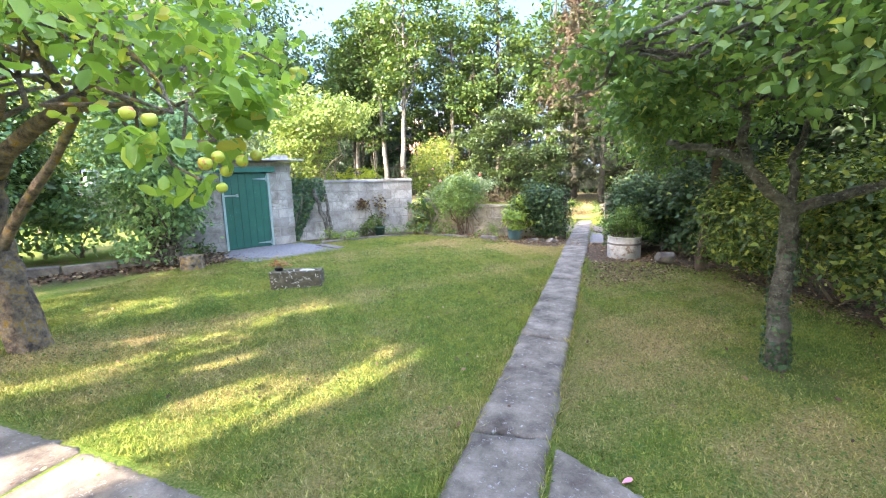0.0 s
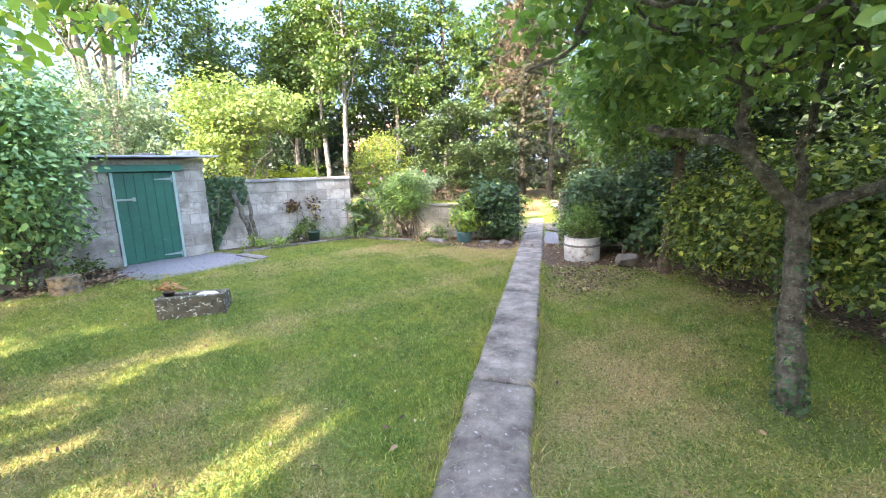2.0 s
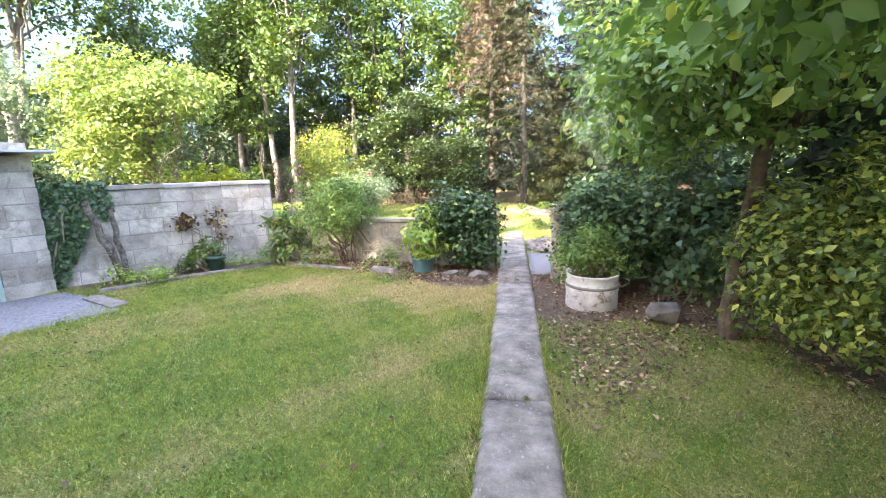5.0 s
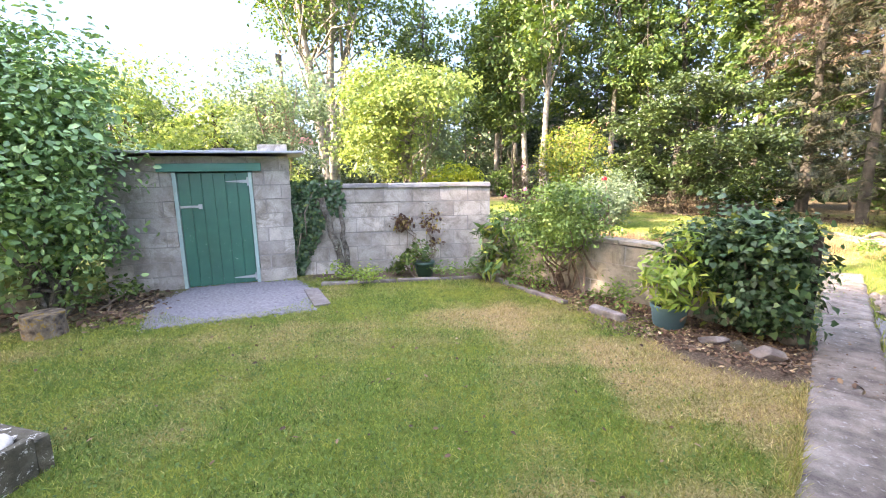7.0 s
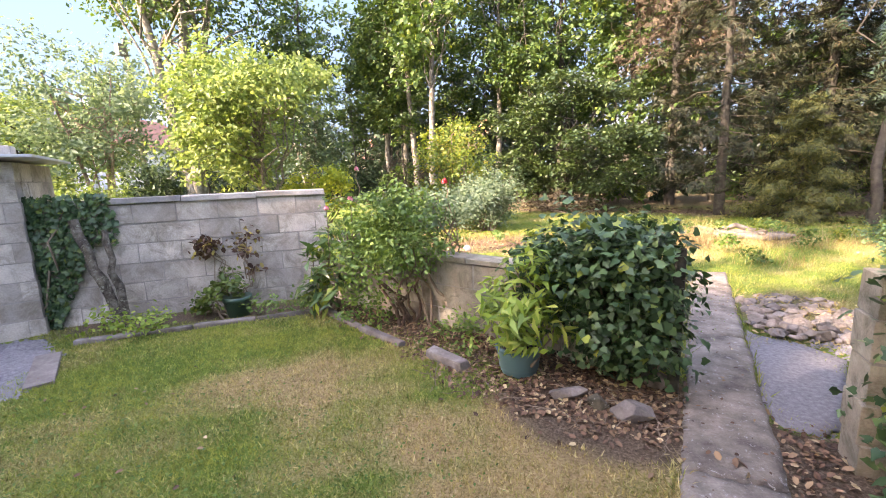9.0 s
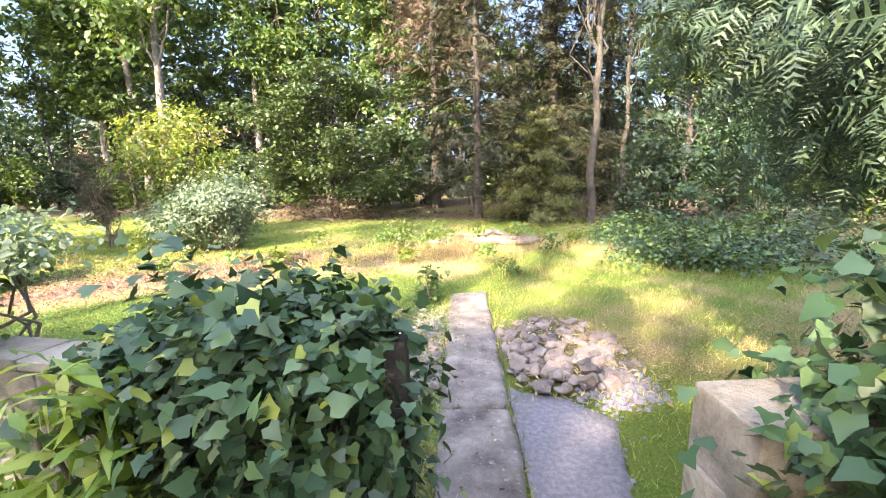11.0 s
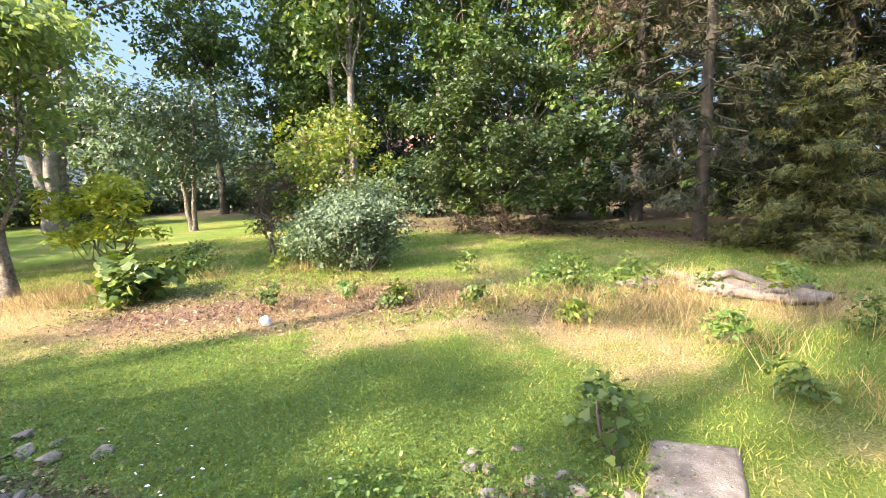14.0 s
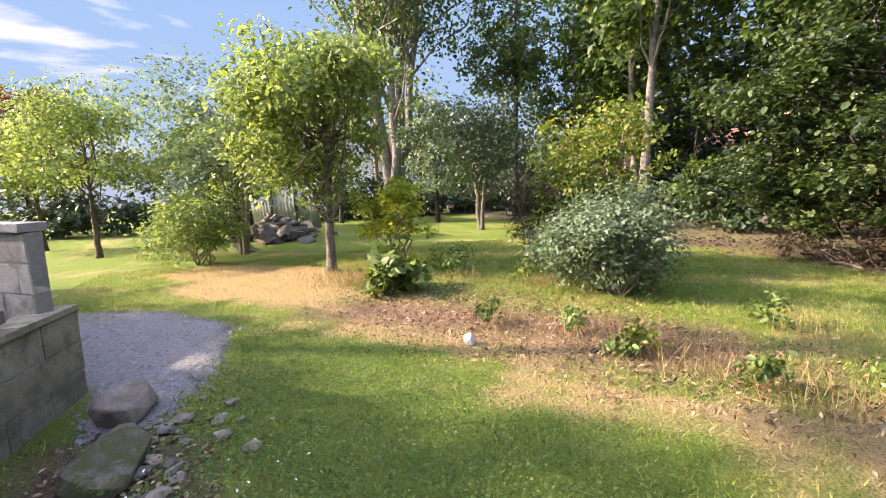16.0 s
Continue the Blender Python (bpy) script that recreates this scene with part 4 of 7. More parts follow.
for k in range(4):
    s = (k + 0.5) * wlen / 4
    ob = put("coping", block_mesh(round(wlen / 4, 2) - 0.004, 0.18, 0.065, 40 + k), COPING, wall)
    ob.data = ob.data.copy()
    ob.data.materials.clear()
    ob.data.materials.append(COPING)
    ob.location = (wa[0] + wdir.x * s - WA[0], wa[1] + wdir.y * s - WA[1], 1.365 + 0.08 + random.gauss(0, 0.004))
    ob.rotation_euler = (0, 0.004 * (k - 1), wang)
LA, LB = (-4.70, 10.70), (-0.42, 9.98)
low = thing("wall_low", LA[0], LA[1], -0.08, "low mossy concrete-block wall beside the flower bed", "wall", kind="structure")
block_wall(low, LA, LB, -0.08, 0.66, 0.22, course=0.24, mat=BLOCKDARK)
core(low, LA, LB, -0.08, 0.65, 0.205)
ldir = Vector((LB[0] - LA[0], LB[1] - LA[1])).normalized()
lang = math.atan2(ldir.y, ldir.x)
for k in range(6):
    s = (k + 0.5) * 0.66
    ob = put("coping", block_mesh(0.65, 0.25, 0.05, 50 + k), BLOCKDARK, low)
    ob.location = (ldir.x * s, ldir.y * s, 0.69 + 0.08)
    ob.rotation_euler = (0, 0, lang)
rwall = thing("wall_gate", 0.52, 9.28, -0.1, "ivy-grown concrete-block wall end beside the path", "wall", kind="structure")
block_wall(rwall, (0.52, 9.32), (4.2, 9.62), -0.1, 0.99, 0.23, mat=BLOCKDARK)
core(rwall, (0.53, 9.32), (4.2, 9.62), -0.1, 0.98, 0.215)

# plank on the low wall, seen from the back garden
bm = bmesh.new()
box(bm, 0, 0, 0, 0.62, 0.20, 0.085, bevel=0.01)
pl = put("timber_offcut", bm, DEADWOOD)
pl.location = (-3.72, 10.53, 0.80)
pl.rotation_euler = (0, 0.02, lang + 0.1)
tagged(pl, "weathered timber offcut lying on the low block wall", "timber")

# unseen plain house wall added behind the walk's start: closes the place, shades lawn
closing = thing("house", 0, -3.2, -0.05, "unseen plain rendered house wall added to shade the garden", "house", kind="structure")
put("wall", boxes((3.15, -9.0, 6.0, 20.5, 6.0, 12.1)), WHITEWALL, closing)

# ---- loose things of the lower garden ----
def lathe(profile, seg=28, bumps=0.0, seed=0):
    """A turned shape from (radius, height) pairs."""
    bm = bmesh.new()
    rings = []
    for r, z in profile:
        rings.append([bm.verts.new((r * math.cos(2 * math.pi * k / seg), r * math.sin(2 * math.pi * k / seg), z)) for k in range(seg)])
    for a, b in zip(rings, rings[1:]):
        for k in range(seg):
            bm.faces.new((a[k], a[(k + 1) % seg], b[(k + 1) % seg], b[k]))
    bm.faces.new(rings[0][::-1])
    if profile[-1][0] > 0.001:
        bm.faces.new(rings[-1])
    return bm


SOILM = rough_mat("potting_soil", [(0.3, (0.025, 0.018, 0.012)), (0.7, (0.08, 0.06, 0.045))], 20, 80, 1.0, 1.0, vary=0)
drum = thing("drum_planter", 0.87, 8.25, -0.09, "rust-stained cream cut-down steel drum used as a planter", "planter")
part("drum", lathe([(0.275, 0), (0.285, 0.01), (0.285, 0.20), (0.292, 0.215), (0.285, 0.23), (0.285, 0.375), (0.293, 0.38), (0.293, 0.395), (0.272, 0.395), (0.268, 0.34)], 40), DRUMPAINT, drum, smooth=True)
part("band", lathe([(0.287, 0.245), (0.297, 0.25), (0.297, 0.275), (0.287, 0.28)], 40), RUST, drum, "dark rusty iron band", smooth=True)
part("handle", (lambda bm: (box(bm, 0.30, 0.02, 0.26, 0.02, 0.10, 0.05, bevel=0.004), bm)[1])(bmesh.new()), RUST, drum)
v, f = tube_np([(0.29, -0.14, 0.27), (0.37, -0.12, 0.30), (0.40, 0.0, 0.31), (0.37, 0.12, 0.30), (0.29, 0.14, 0.27)], [0.007] * 5, 6)
put("wire_handle", mesh_np("wire_handle", v, f), RUST, drum, "bent wire carrying handle", smooth=True)
part("soil", lathe([(0.268, 0.30), (0.268, 0.35), (0.12, 0.375), (0.0, 0.38)], 24), SOILM, drum)

pot = thing("blue_plant_pot", -1.37, 9.56, -0.03, "ribbed dark blue plastic pot standing in the flower bed", "plant pot")
part("pot", lathe([(0.135, 0), (0.145, 0.03), (0.150, 0.055), (0.156, 0.06), (0.156, 0.10), (0.161, 0.105), (0.162, 0.145), (0.167, 0.15), (0.168, 0.19), (0.182, 0.20), (0.184, 0.235), (0.170, 0.235), (0.162, 0.20)], 36), BLUEPOT, pot, smooth=True)
part("soil", lathe([(0.158, 0.18), (0.158, 0.205), (0.0, 0.215)], 24), SOILM, pot)
gpot = thing("green_plant_pot", -4.88, 9.56, -0.07, "dark green plastic pot half hidden by leaves", "plant pot")
part("pot", lathe([(0.12, 0), (0.15, 0.22), (0.165, 0.225), (0.165, 0.27), (0.15, 0.27)], 30), GREENPOT, gpot, smooth=True)
part("soil", lathe([(0.148, 0.2), (0.148, 0.24), (0.0, 0.25)], 20), SOILM, gpot)

# stone trough with a small flowering pot
tr_a, tr_b = Vector((-3.77, 4.40)), Vector((-3.09, 4.76))
tdir = (tr_b - tr_a).normalized()
tc_ = (tr_a + tr_b) / 2 + Vector((-tdir.y, tdir.x)) * 0.17 - tdir * 0.06
trough = thing("stone_trough", tc_.x, tc_.y, -0.06, "low lichen-spotted mossy stone trough on the lawn", "trough")
trough.rotation_euler = (0, 0, math.atan2(tdir.y, tdir.x))
bm = bmesh.new()
box(bm, 0, -0.14, 0.13, 0.68, 0.07, 0.26, wob=0.014, bevel=0.02)
box(bm, 0, 0.14, 0.12, 0.68, 0.07, 0.24, wob=0.014, bevel=0.02)
box(bm, -0.305, 0, 0.125, 0.07, 0.23, 0.25, wob=0.01, bevel=0.02)
box(bm, 0.305, 0, 0.13, 0.07, 0.23, 0.26, wob=0.01, bevel=0.02)
part("basin", bm, MOSSY, trough)
part("soil", boxes((0, 0, 0.10, 0.55, 0.22, 0.18)), SOILM, trough)
fl = thing("flat_stone", 0, 0, 0, "pale flat stone resting in the trough", "stone")
bm = bmesh.new()
bmesh.ops.create_icosphere(bm, subdivisions=3, radius=1)
for v in bm.verts:
    v.co = Vector((v.co.x * 0.13, v.co.y * 0.10, v.co.z * 0.035)) * (1 + 0.1 * noise.noise(v.co * 2))
fs_ = put("flat_stone_body", bm, rough_mat("pale_stone", [(0.3, (0.42, 0.38, 0.30)), (0.7, (0.64, 0.60, 0.52))], 9, 60, 0.9, 0.6), fl, smooth=True)
q = Matrix.Translation((tc_.x, tc_.y, 0)) @ Matrix.Rotation(trough.rotation_euler.z, 4, "Z") @ Vector((0.13, 0.02, 0))
fl.location = (q.x, q.y, 0.16)
q = Matrix.Translation((tc_.x, tc_.y, 0)) @ Matrix.Rotation(trough.rotation_euler.z, 4, "Z") @ Vector((-0.24, -0.02, 0))
spot = thing("small_black_pot", q.x, q.y, 0.13, "small black plastic pot with a reddish seedling", "plant pot")
part("pot", lathe([(0.04, 0), (0.055, 0.10), (0.06, 0.10), (0.06, 0.115), (0.052, 0.115)], 20), BLACKPLASTIC, spot, smooth=True)
r_ = np.random.default_rng(3)
c = np.stack([r_.normal(0, 0.07, 130), r_.normal(0, 0.06, 130), 0.13 + np.abs(r_.normal(0, 0.05, 130))], 1)
o = c / np.linalg.norm(c, axis=1)[:, None]
v, f = leaves_np(c, o, 0.05, "rhomb", seed=3)
part("foliage", mesh_np("foliage", v, f), leaf_mat("red_seedling", [(0, (0.28, 0.09, 0.04)), (0.6, (0.40, 0.20, 0.07)), (1, (0.45, 0.36, 0.12))], 0.5, 0.3), spot)

# tree stump section, edging logs and kerb pieces
stump = thing("log_section", -6.27, 5.27, -0.07, "weathered brown log section on the bed's edge", "log")
bm = bmesh.new()
bmesh.ops.create_cone(bm, cap_ends=True, segments=22, radius1=0.19, radius2=0.185, depth=0.24, matrix=Matrix.Translation((0, 0, 0.12)))
for v in bm.verts:
    k = 1 + 0.06 * noise.noise(Vector((v.co.x * 5, v.co.y * 5, 0)))
    v.co.x *= k
    v.co.y *= k
part("log", bm, APPLEBARK, stump)


def edging(points, w, h, name, label, mat, group, seed=0, lift=0.0):
    r = random.Random(seed)
    for a, b in zip(points, points[1:]):
        ln = math.hypot(b[0] - a[0], b[1] - a[1])
        n = max(1, round(ln / 0.75))
        for k in range(n):
            t = (k + 0.5) / n
            x, y = a[0] + (b[0] - a[0]) * t, a[1] + (b[1] - a[1]) * t
            bm = bmesh.new()
            box(bm, 0, 0, h / 2, ln / n - 0.02, w * r.uniform(0.85, 1.1), h * r.uniform(0.9, 1.1), wob=0.012, bevel=0.018)
            ob = put(name, bm, mat)
            ob.location = (x, y, float(gz(x, y)) - 0.02 + lift)
            ob.rotation_euler = (r.gauss(0, 0.05), r.gauss(0, 0.03), math.atan2(b[1] - a[1], b[0] - a[0]) + r.gauss(0, 0.03))
            tagged(ob, label, "edging", group)


edging([(-9.4, 3.0), (-8.2, 4.35), (-7.2, 5.6)], 0.13, 0.17, "edging_timber", "weathered grey timber edging of the laurel bed", DEADWOOD, "laurel bed edging", 1)
edging([(-5.75, 8.25), (-4.95, 9.05), (-4.1, 10.0)], 0.08, 0.06, "edging_stone", "thin stone edging of the wall bed", STONE, "wall bed edging", 2)
edging([(-3.95, 10.05), (-3.2, 9.78), (-2.5, 9.55)], 0.09, 0.07, "edging_stone", "thin stone edging along the flower bed", STONE, "flower bed edging", 3)
bm = bmesh.new()
box(bm, 0, 0, 0.04, 0.42, 0.12, 0.13, bevel=0.022, wob=0.01)
kb = put("kerb_block", bm, STONE)
kb.location = (-1.95, 9.44, -0.05)
kb.rotation_euler = (0.06, 0, -0.30)
tagged(kb, "single grey concrete block edging the flower bed", "block")
bm = bmesh.new()
box(bm, 0, 0, 0.03, 0.85, 0.20, 0.05, bevel=0.008, wob=0.005)
kb = put("stone_slab", bm, STONE)
kb.location = (-5.2, 7.84, -0.085)
kb.rotation_euler = (0, 0, 2.76)
tagged(kb, "flat stone slab between gravel and lawn", "stone")


def rock(name, x, y, z, sx, sy, sz, label, mat=STONE, rz=0.0, seed=0, group="", sub=3, category="stone"):
    bm = bmesh.new()
    rr = random.Random(seed * 7 + 3)
    for _ in range(11 + 5 * sub):
        d = Vector((rr.gauss(0, 1), rr.gauss(0, 1), rr.gauss(0, 1))).normalized()
        k = rr.uniform(0.85, 1.2)
        bm.verts.new((d.x * sx * k, d.y * sy * k, max(d.z, -0.55) * sz * k))
    hull = bmesh.ops.convex_hull(bm, input=bm.verts)
    bmesh.ops.delete(bm, geom=list({g for g in hull["geom_interior"] if isinstance(g, bmesh.types.BMVert)}), context="VERTS")
    bmesh.ops.bevel(bm, geom=list(bm.edges), offset=0.05 * min(sx, sz), segments=1, affect="EDGES")
    ob = put(name, bm, mat, smooth=False)
    ob.location = (x, y, z)
    ob.rotation_euler = (0, 0, rz)
    return tagged(ob, label, category, group)


rock("rock", -0.50, 9.25, 0.0, 0.125, 0.10, 0.085, "reddish-grey rock beside the path", seed=1)
rock("rock", -0.92, 9.33, -0.01, 0.14, 0.055, 0.055, "long grey stone lying in the bed", seed=2, rz=0.6)
rock("rock", -0.72, 9.27, 0.01, 0.07, 0.06, 0.06, "dark round stone in the bed", seed=3, mat=MOSSY)
rock("rock", 1.50, 7.75, 0.0, 0.20, 0.13, 0.12, "pale grey rock under the hedge", seed=4)
rock("rock", -0.42, 9.75, 0.02, 0.10, 0.08, 0.08, "grey stone at the foot of the ivy", seed=5)
rock("boulder", -4.02, 11.22, 0.05, 0.27, 0.20, 0.15, "brown boulder on the slate gravel", seed=6, mat=BROWNROCK)
rock("boulder", -3.35, 11.30, 0.0, 0.36, 0.22, 0.12, "moss-covered flat rock at the gravel edge", seed=7, mat=MOSSROCK)
r = random.Random(15)
for k in range(46):
    x, y = r.gauss(-3.25, 0.42), r.gauss(11.62, 0.22)
    s = 0.022 + 0.05 * r.random() ** 2
    rock("stone", x, y, float(gz(x, y)) + s * 0.25, s * 1.2, s * 0.9, s * 0.6, "pale stone at the gravel edge", seed=400 + k, sub=1, group="stones at the gravel edge", rz=k, mat=BROWNROCK if k % 3 else STONE)
# rubble beside the path in the back garden
r = random.Random(5)
for k in range(290):
    x, y = r.uniform(0.27, 1.3), r.uniform(11.2, 12.6)
    if abs(x - 0.75) / 0.55 + abs(y - 11.95) / 0.8 > 1.45:
        continue
    s = 0.022 + 0.05 * r.random() ** 1.6
    rock("rubble_stone", x, y, -0.055 + s * 0.45, s * 1.2, s, s * 0.75, "angular grey-brown rubble stone", mat=BROWNROCK if k % 4 else STONE, seed=20 + k, sub=2, group="rubble beside the path", rz=r.uniform(0, 3))
for k in range(120):
    x, y = -0.27 - 0.9 * r.random() ** 1.4, r.uniform(11.0, 13.2)
    s = 0.014 + 0.035 * r.random() ** 2
    rock("rubble_stone", x, y, -0.035 + s * 0.4, s * 1.3, s, s * 0.7, "small broken grey stone", mat=BROWNROCK if k % 2 else STONE, seed=490 + k, sub=1, group="broken stones beside the path", rz=r.uniform(0, 3))
v, f = chips_np(4200, poly_place([(-0.25, 11.0), (-1.0, 11.1), (-0.9, 12.4), (-0.25, 12.9)], 0.12), 0.009, 8)
tagged(put("gravel_chips", mesh_np("gravel_chips", v, f), CHIP), "loose slate chips beside the path", "gravel", kind="stuff")
v, f = chips_np(600, poly_place([(0.9, 11.0), (1.3, 11.1), (1.2, 11.6), (0.8, 11.5)], 0.06), 0.016, 9)
tagged(put("gravel_chips", mesh_np("gravel_chips", v, f), CHIP), "loose slate chips by the rubble", "gravel", kind="stuff")
rock("plastic_bag", -4.10, 14.07, 0.02, 0.075, 0.06, 0.065, "crumpled white plastic bag on dry grass", seed=60, mat=WHITEPLASTIC, category="bag")
# logs stacked flat by the weeds
for k, (x, y, ln, rr, a) in enumerate(((0.55, 16.95, 1.7, 0.06, -0.08), (0.2, 17.15, 1.5, 0.05, 0.05), (0.95, 17.2, 1.2, 0.06, -0.25), (-0.35, 17.1, 0.9, 0.05, 0.3), (0.4, 17.3, 1.6, 0.05, -0.1), (1.2, 16.85, 0.5, 0.07, 0.5), (0.7, 17.4, 1.5, 0.05, 0.12), (0.0, 17.35, 1.1, 0.045, -0.3))):
    pts = bent((-ln / 2, 0, 0), (ln / 2, 0, 0), 6, 0.03, k)
    v, f = tube_np(pts, [rr * 0.2] + [rr] * 4 + [rr * 0.6], 9, 0.08, k)
    ob = put("log", mesh_np("log", v, f), DEADWOOD)
    ob.location = (x, y, rr * 0.6 + (0.10 if k in (4,) else 0))
    ob.rotation_euler = (0, 0, a)
    tagged(ob, "weathered grey branch log lying on dry grass", "log", "logs behind the weeds")
# old dead stem leaning on the wall
st = thing("climber_stump", -5.75, 8.72, -0.05, "sawn-off dead climber stem leaning against the wall", "stump")
v, f = join_np([tube_np(bent((0, 0, 0), (-0.30, -0.18, 1.25), 8, 0.03, 1), np.linspace(0.06, 0.045, 8), 9, 0.1, 1),
                tube_np(bent((0.02, 0.02, 0), (-0.10, 0.02, 1.12), 8, 0.03, 2), np.linspace(0.045, 0.03, 8), 8, 0.1, 2)])
part("stem", mesh_np("stem", v, f), BARKM, st, smooth=True)
# dark fence post of the gate
bm = bmesh.new()
box(bm, 0, 0, 0.5, 0.075, 0.075, 1.06, bevel=0.008)
ob = put("gate_post", bm, DARKBARK)
ob.location = (-0.30, 9.74, -0.05)
tagged(ob, "dark weathered timber gate post under ivy", "post")
bm = bmesh.new()
box(bm, 0, 0, 0.13, 0.11, 0.06, 0.30, wob=0.006, bevel=0.008)
ob = put("timber_stub", bm, CUTWOOD)
ob.location = (0.66, 9.02, -0.09)
ob.rotation_euler = (0.08, 0.1, 0.5)
tagged(ob, "short sawn timber stub in the litter beside the path", "post")
rock("wrapper", 0.62, 1.98, -0.075, 0.04, 0.014, 0.006, "small crumpled pink wrapper on the thin lawn", seed=61, mat=PETALPINK, category="litter", rz=0.9)

# ---- plants ----
def foliage(parent, lobes, n, size, mat, shape="rhomb", seed=0, shell=0.55, gaps=0.35, name="crown", up=0.55, droop=0.25, floor=0.02, fill=0.1, label=""):
    """Leaves in the lobes, given in the world's coordinates, as one part of the plant."""
    p, o, c = cloud(lobes, n, seed, shell, gaps, floor, fill)
    v, f = leaves_np(p - np.array(parent.location), o, size, shape, droop=droop, up=up, seed=seed)
    put(name, mesh_np(name, v, f), mat, parent, label)
    return c


def limbs(parent, start, targets, r0, mat, seed=0, name="limb", sag=0.0, count=14, seg=6):
    """Branches from points of the trunk out to clumps of the crown."""
    r_ = np.random.default_rng(seed)
    start = np.asarray(start, float)
    loc = np.array(parent.location)
    idx = r_.choice(len(targets), size=min(count, len(targets)), replace=False)
    items = []
    for k, i in enumerate(idx):
        s = start[r_.integers(0, len(start))]
        n = 7
        p = bent(s, targets[i], n, 0.07, seed * 50 + k, sag)
        items.append(tube_np(p - loc, np.linspace(r0 * r_.uniform(0.6, 1.0), 0.006, n), seg, 0.06, k))
    if name == "branchwork":
        v, f = join_np(items)
        put(name, mesh_np(name, v, f), mat, parent, smooth=True)
        return
    for v, f in items:
        put(name, mesh_np(name, v, f), mat, parent, smooth=True)


def trunk(parent, pts, radii, mat, name="trunk", seg=12, rough=0.05, seed=0):
    loc = np.array(parent.location)
    v, f = tube_np(np.asarray(pts, float) - loc, radii, seg, rough, seed)
    return put(name, mesh_np(name, v, f), mat, parent, smooth=True)


def smooth_line(keys, n=14, wob=0.0, seed=0):
    keys = np.asarray(keys, float)
    t = np.linspace(0, len(keys) - 1, n)
    out = np.stack([np.interp(t, np.arange(len(keys)), keys[:, i]) for i in range(3)], 1)
    for _ in range(2):
        out[1:-1] = 0.25 * out[:-2] + 0.5 * out[1:-1] + 0.25 * out[2:]
    return out + wob * np.random.default_rng(seed).normal(size=out.shape)


def bush(name, label, lobes, n, size, mat, shape="rhomb", seed=0, base=None, stems=8, stem_r=0.02, bark=TWIGM, group="", category="bush", **kw):
    lb = np.asarray(lobes, float)
    x, y = base if base else (lb[:, 0].mean(), lb[:, 1].mean())
    ob = thing(name, x, y, float(gz(x, y)), label, category, group)
    c = foliage(ob, lobes, n, size, mat, shape, seed, name="foliage", **kw)
    if stems:
        r_ = np.random.default_rng(seed)
        st = [(x + r_.normal(0, 0.08), y + r_.normal(0, 0.08), float(gz(x, y)) - 0.02) for _ in range(5)]
        limbs(ob, st, c, stem_r, bark, seed, "branchwork", count=stems)
    return ob


def tree(name, label, x, y, height, crown, n, size, mat, bark, r0, seed=0, lean=(0, 0), fork=0.3, k=9, shape="rhomb", stems=1, group="", count=18, flat=0.6, **kw):
    """crown: (z of its middle, rx, ry, rz)."""
    z0 = float(gz(x, y))
    ob = thing(name, x, y, z0, label, "tree", group)
    cz, rx, ry, rz = crown
    c = foliage(ob, lobes_of(x + lean[0], y + lean[1], cz, rx, ry, rz, k + 5, seed, flat=flat), n, size, mat, shape, seed, **kw)
    tops = []
    r_ = np.random.default_rng(seed + 500)
    for s in range(stems):
        a = 2 * math.pi * s / max(1, stems) + seed
        sp = 0.0 if stems == 1 else 0.12 * rx
        keys = [(x + 0.5 * sp * math.cos(a) * 0.3, y + 0.5 * sp * math.sin(a) * 0.3, z0 - 0.05),
                (x + lean[0] * 0.3 + sp * math.cos(a), y + lean[1] * 0.3 + sp * math.sin(a), z0 + height * 0.3),
                (x + lean[0] * 0.7 + 2.2 * sp * math.cos(a), y + lean[1] * 0.7 + 2.2 * sp * math.sin(a), z0 + height * 0.65),
                (x + lean[0] + 3.4 * sp * math.cos(a), y + lean[1] + 3.4 * sp * math.sin(a), z0 + height)]
        pts = smooth_line(keys, 14, 0.012 * height / 4, seed + s)
        rad = np.linspace(r0, r0 * 0.18, 14) * (1 if stems == 1 else r_.uniform(0.7, 1.0))
        rad[0] *= 1.3
        trunk(ob, pts, rad, bark, seed=seed + s)
        tops.append(pts[int(14 * fork):-1])
    limbs(ob, np.concatenate(tops), c, r0 * 0.32, bark, seed, count=count)
    return ob


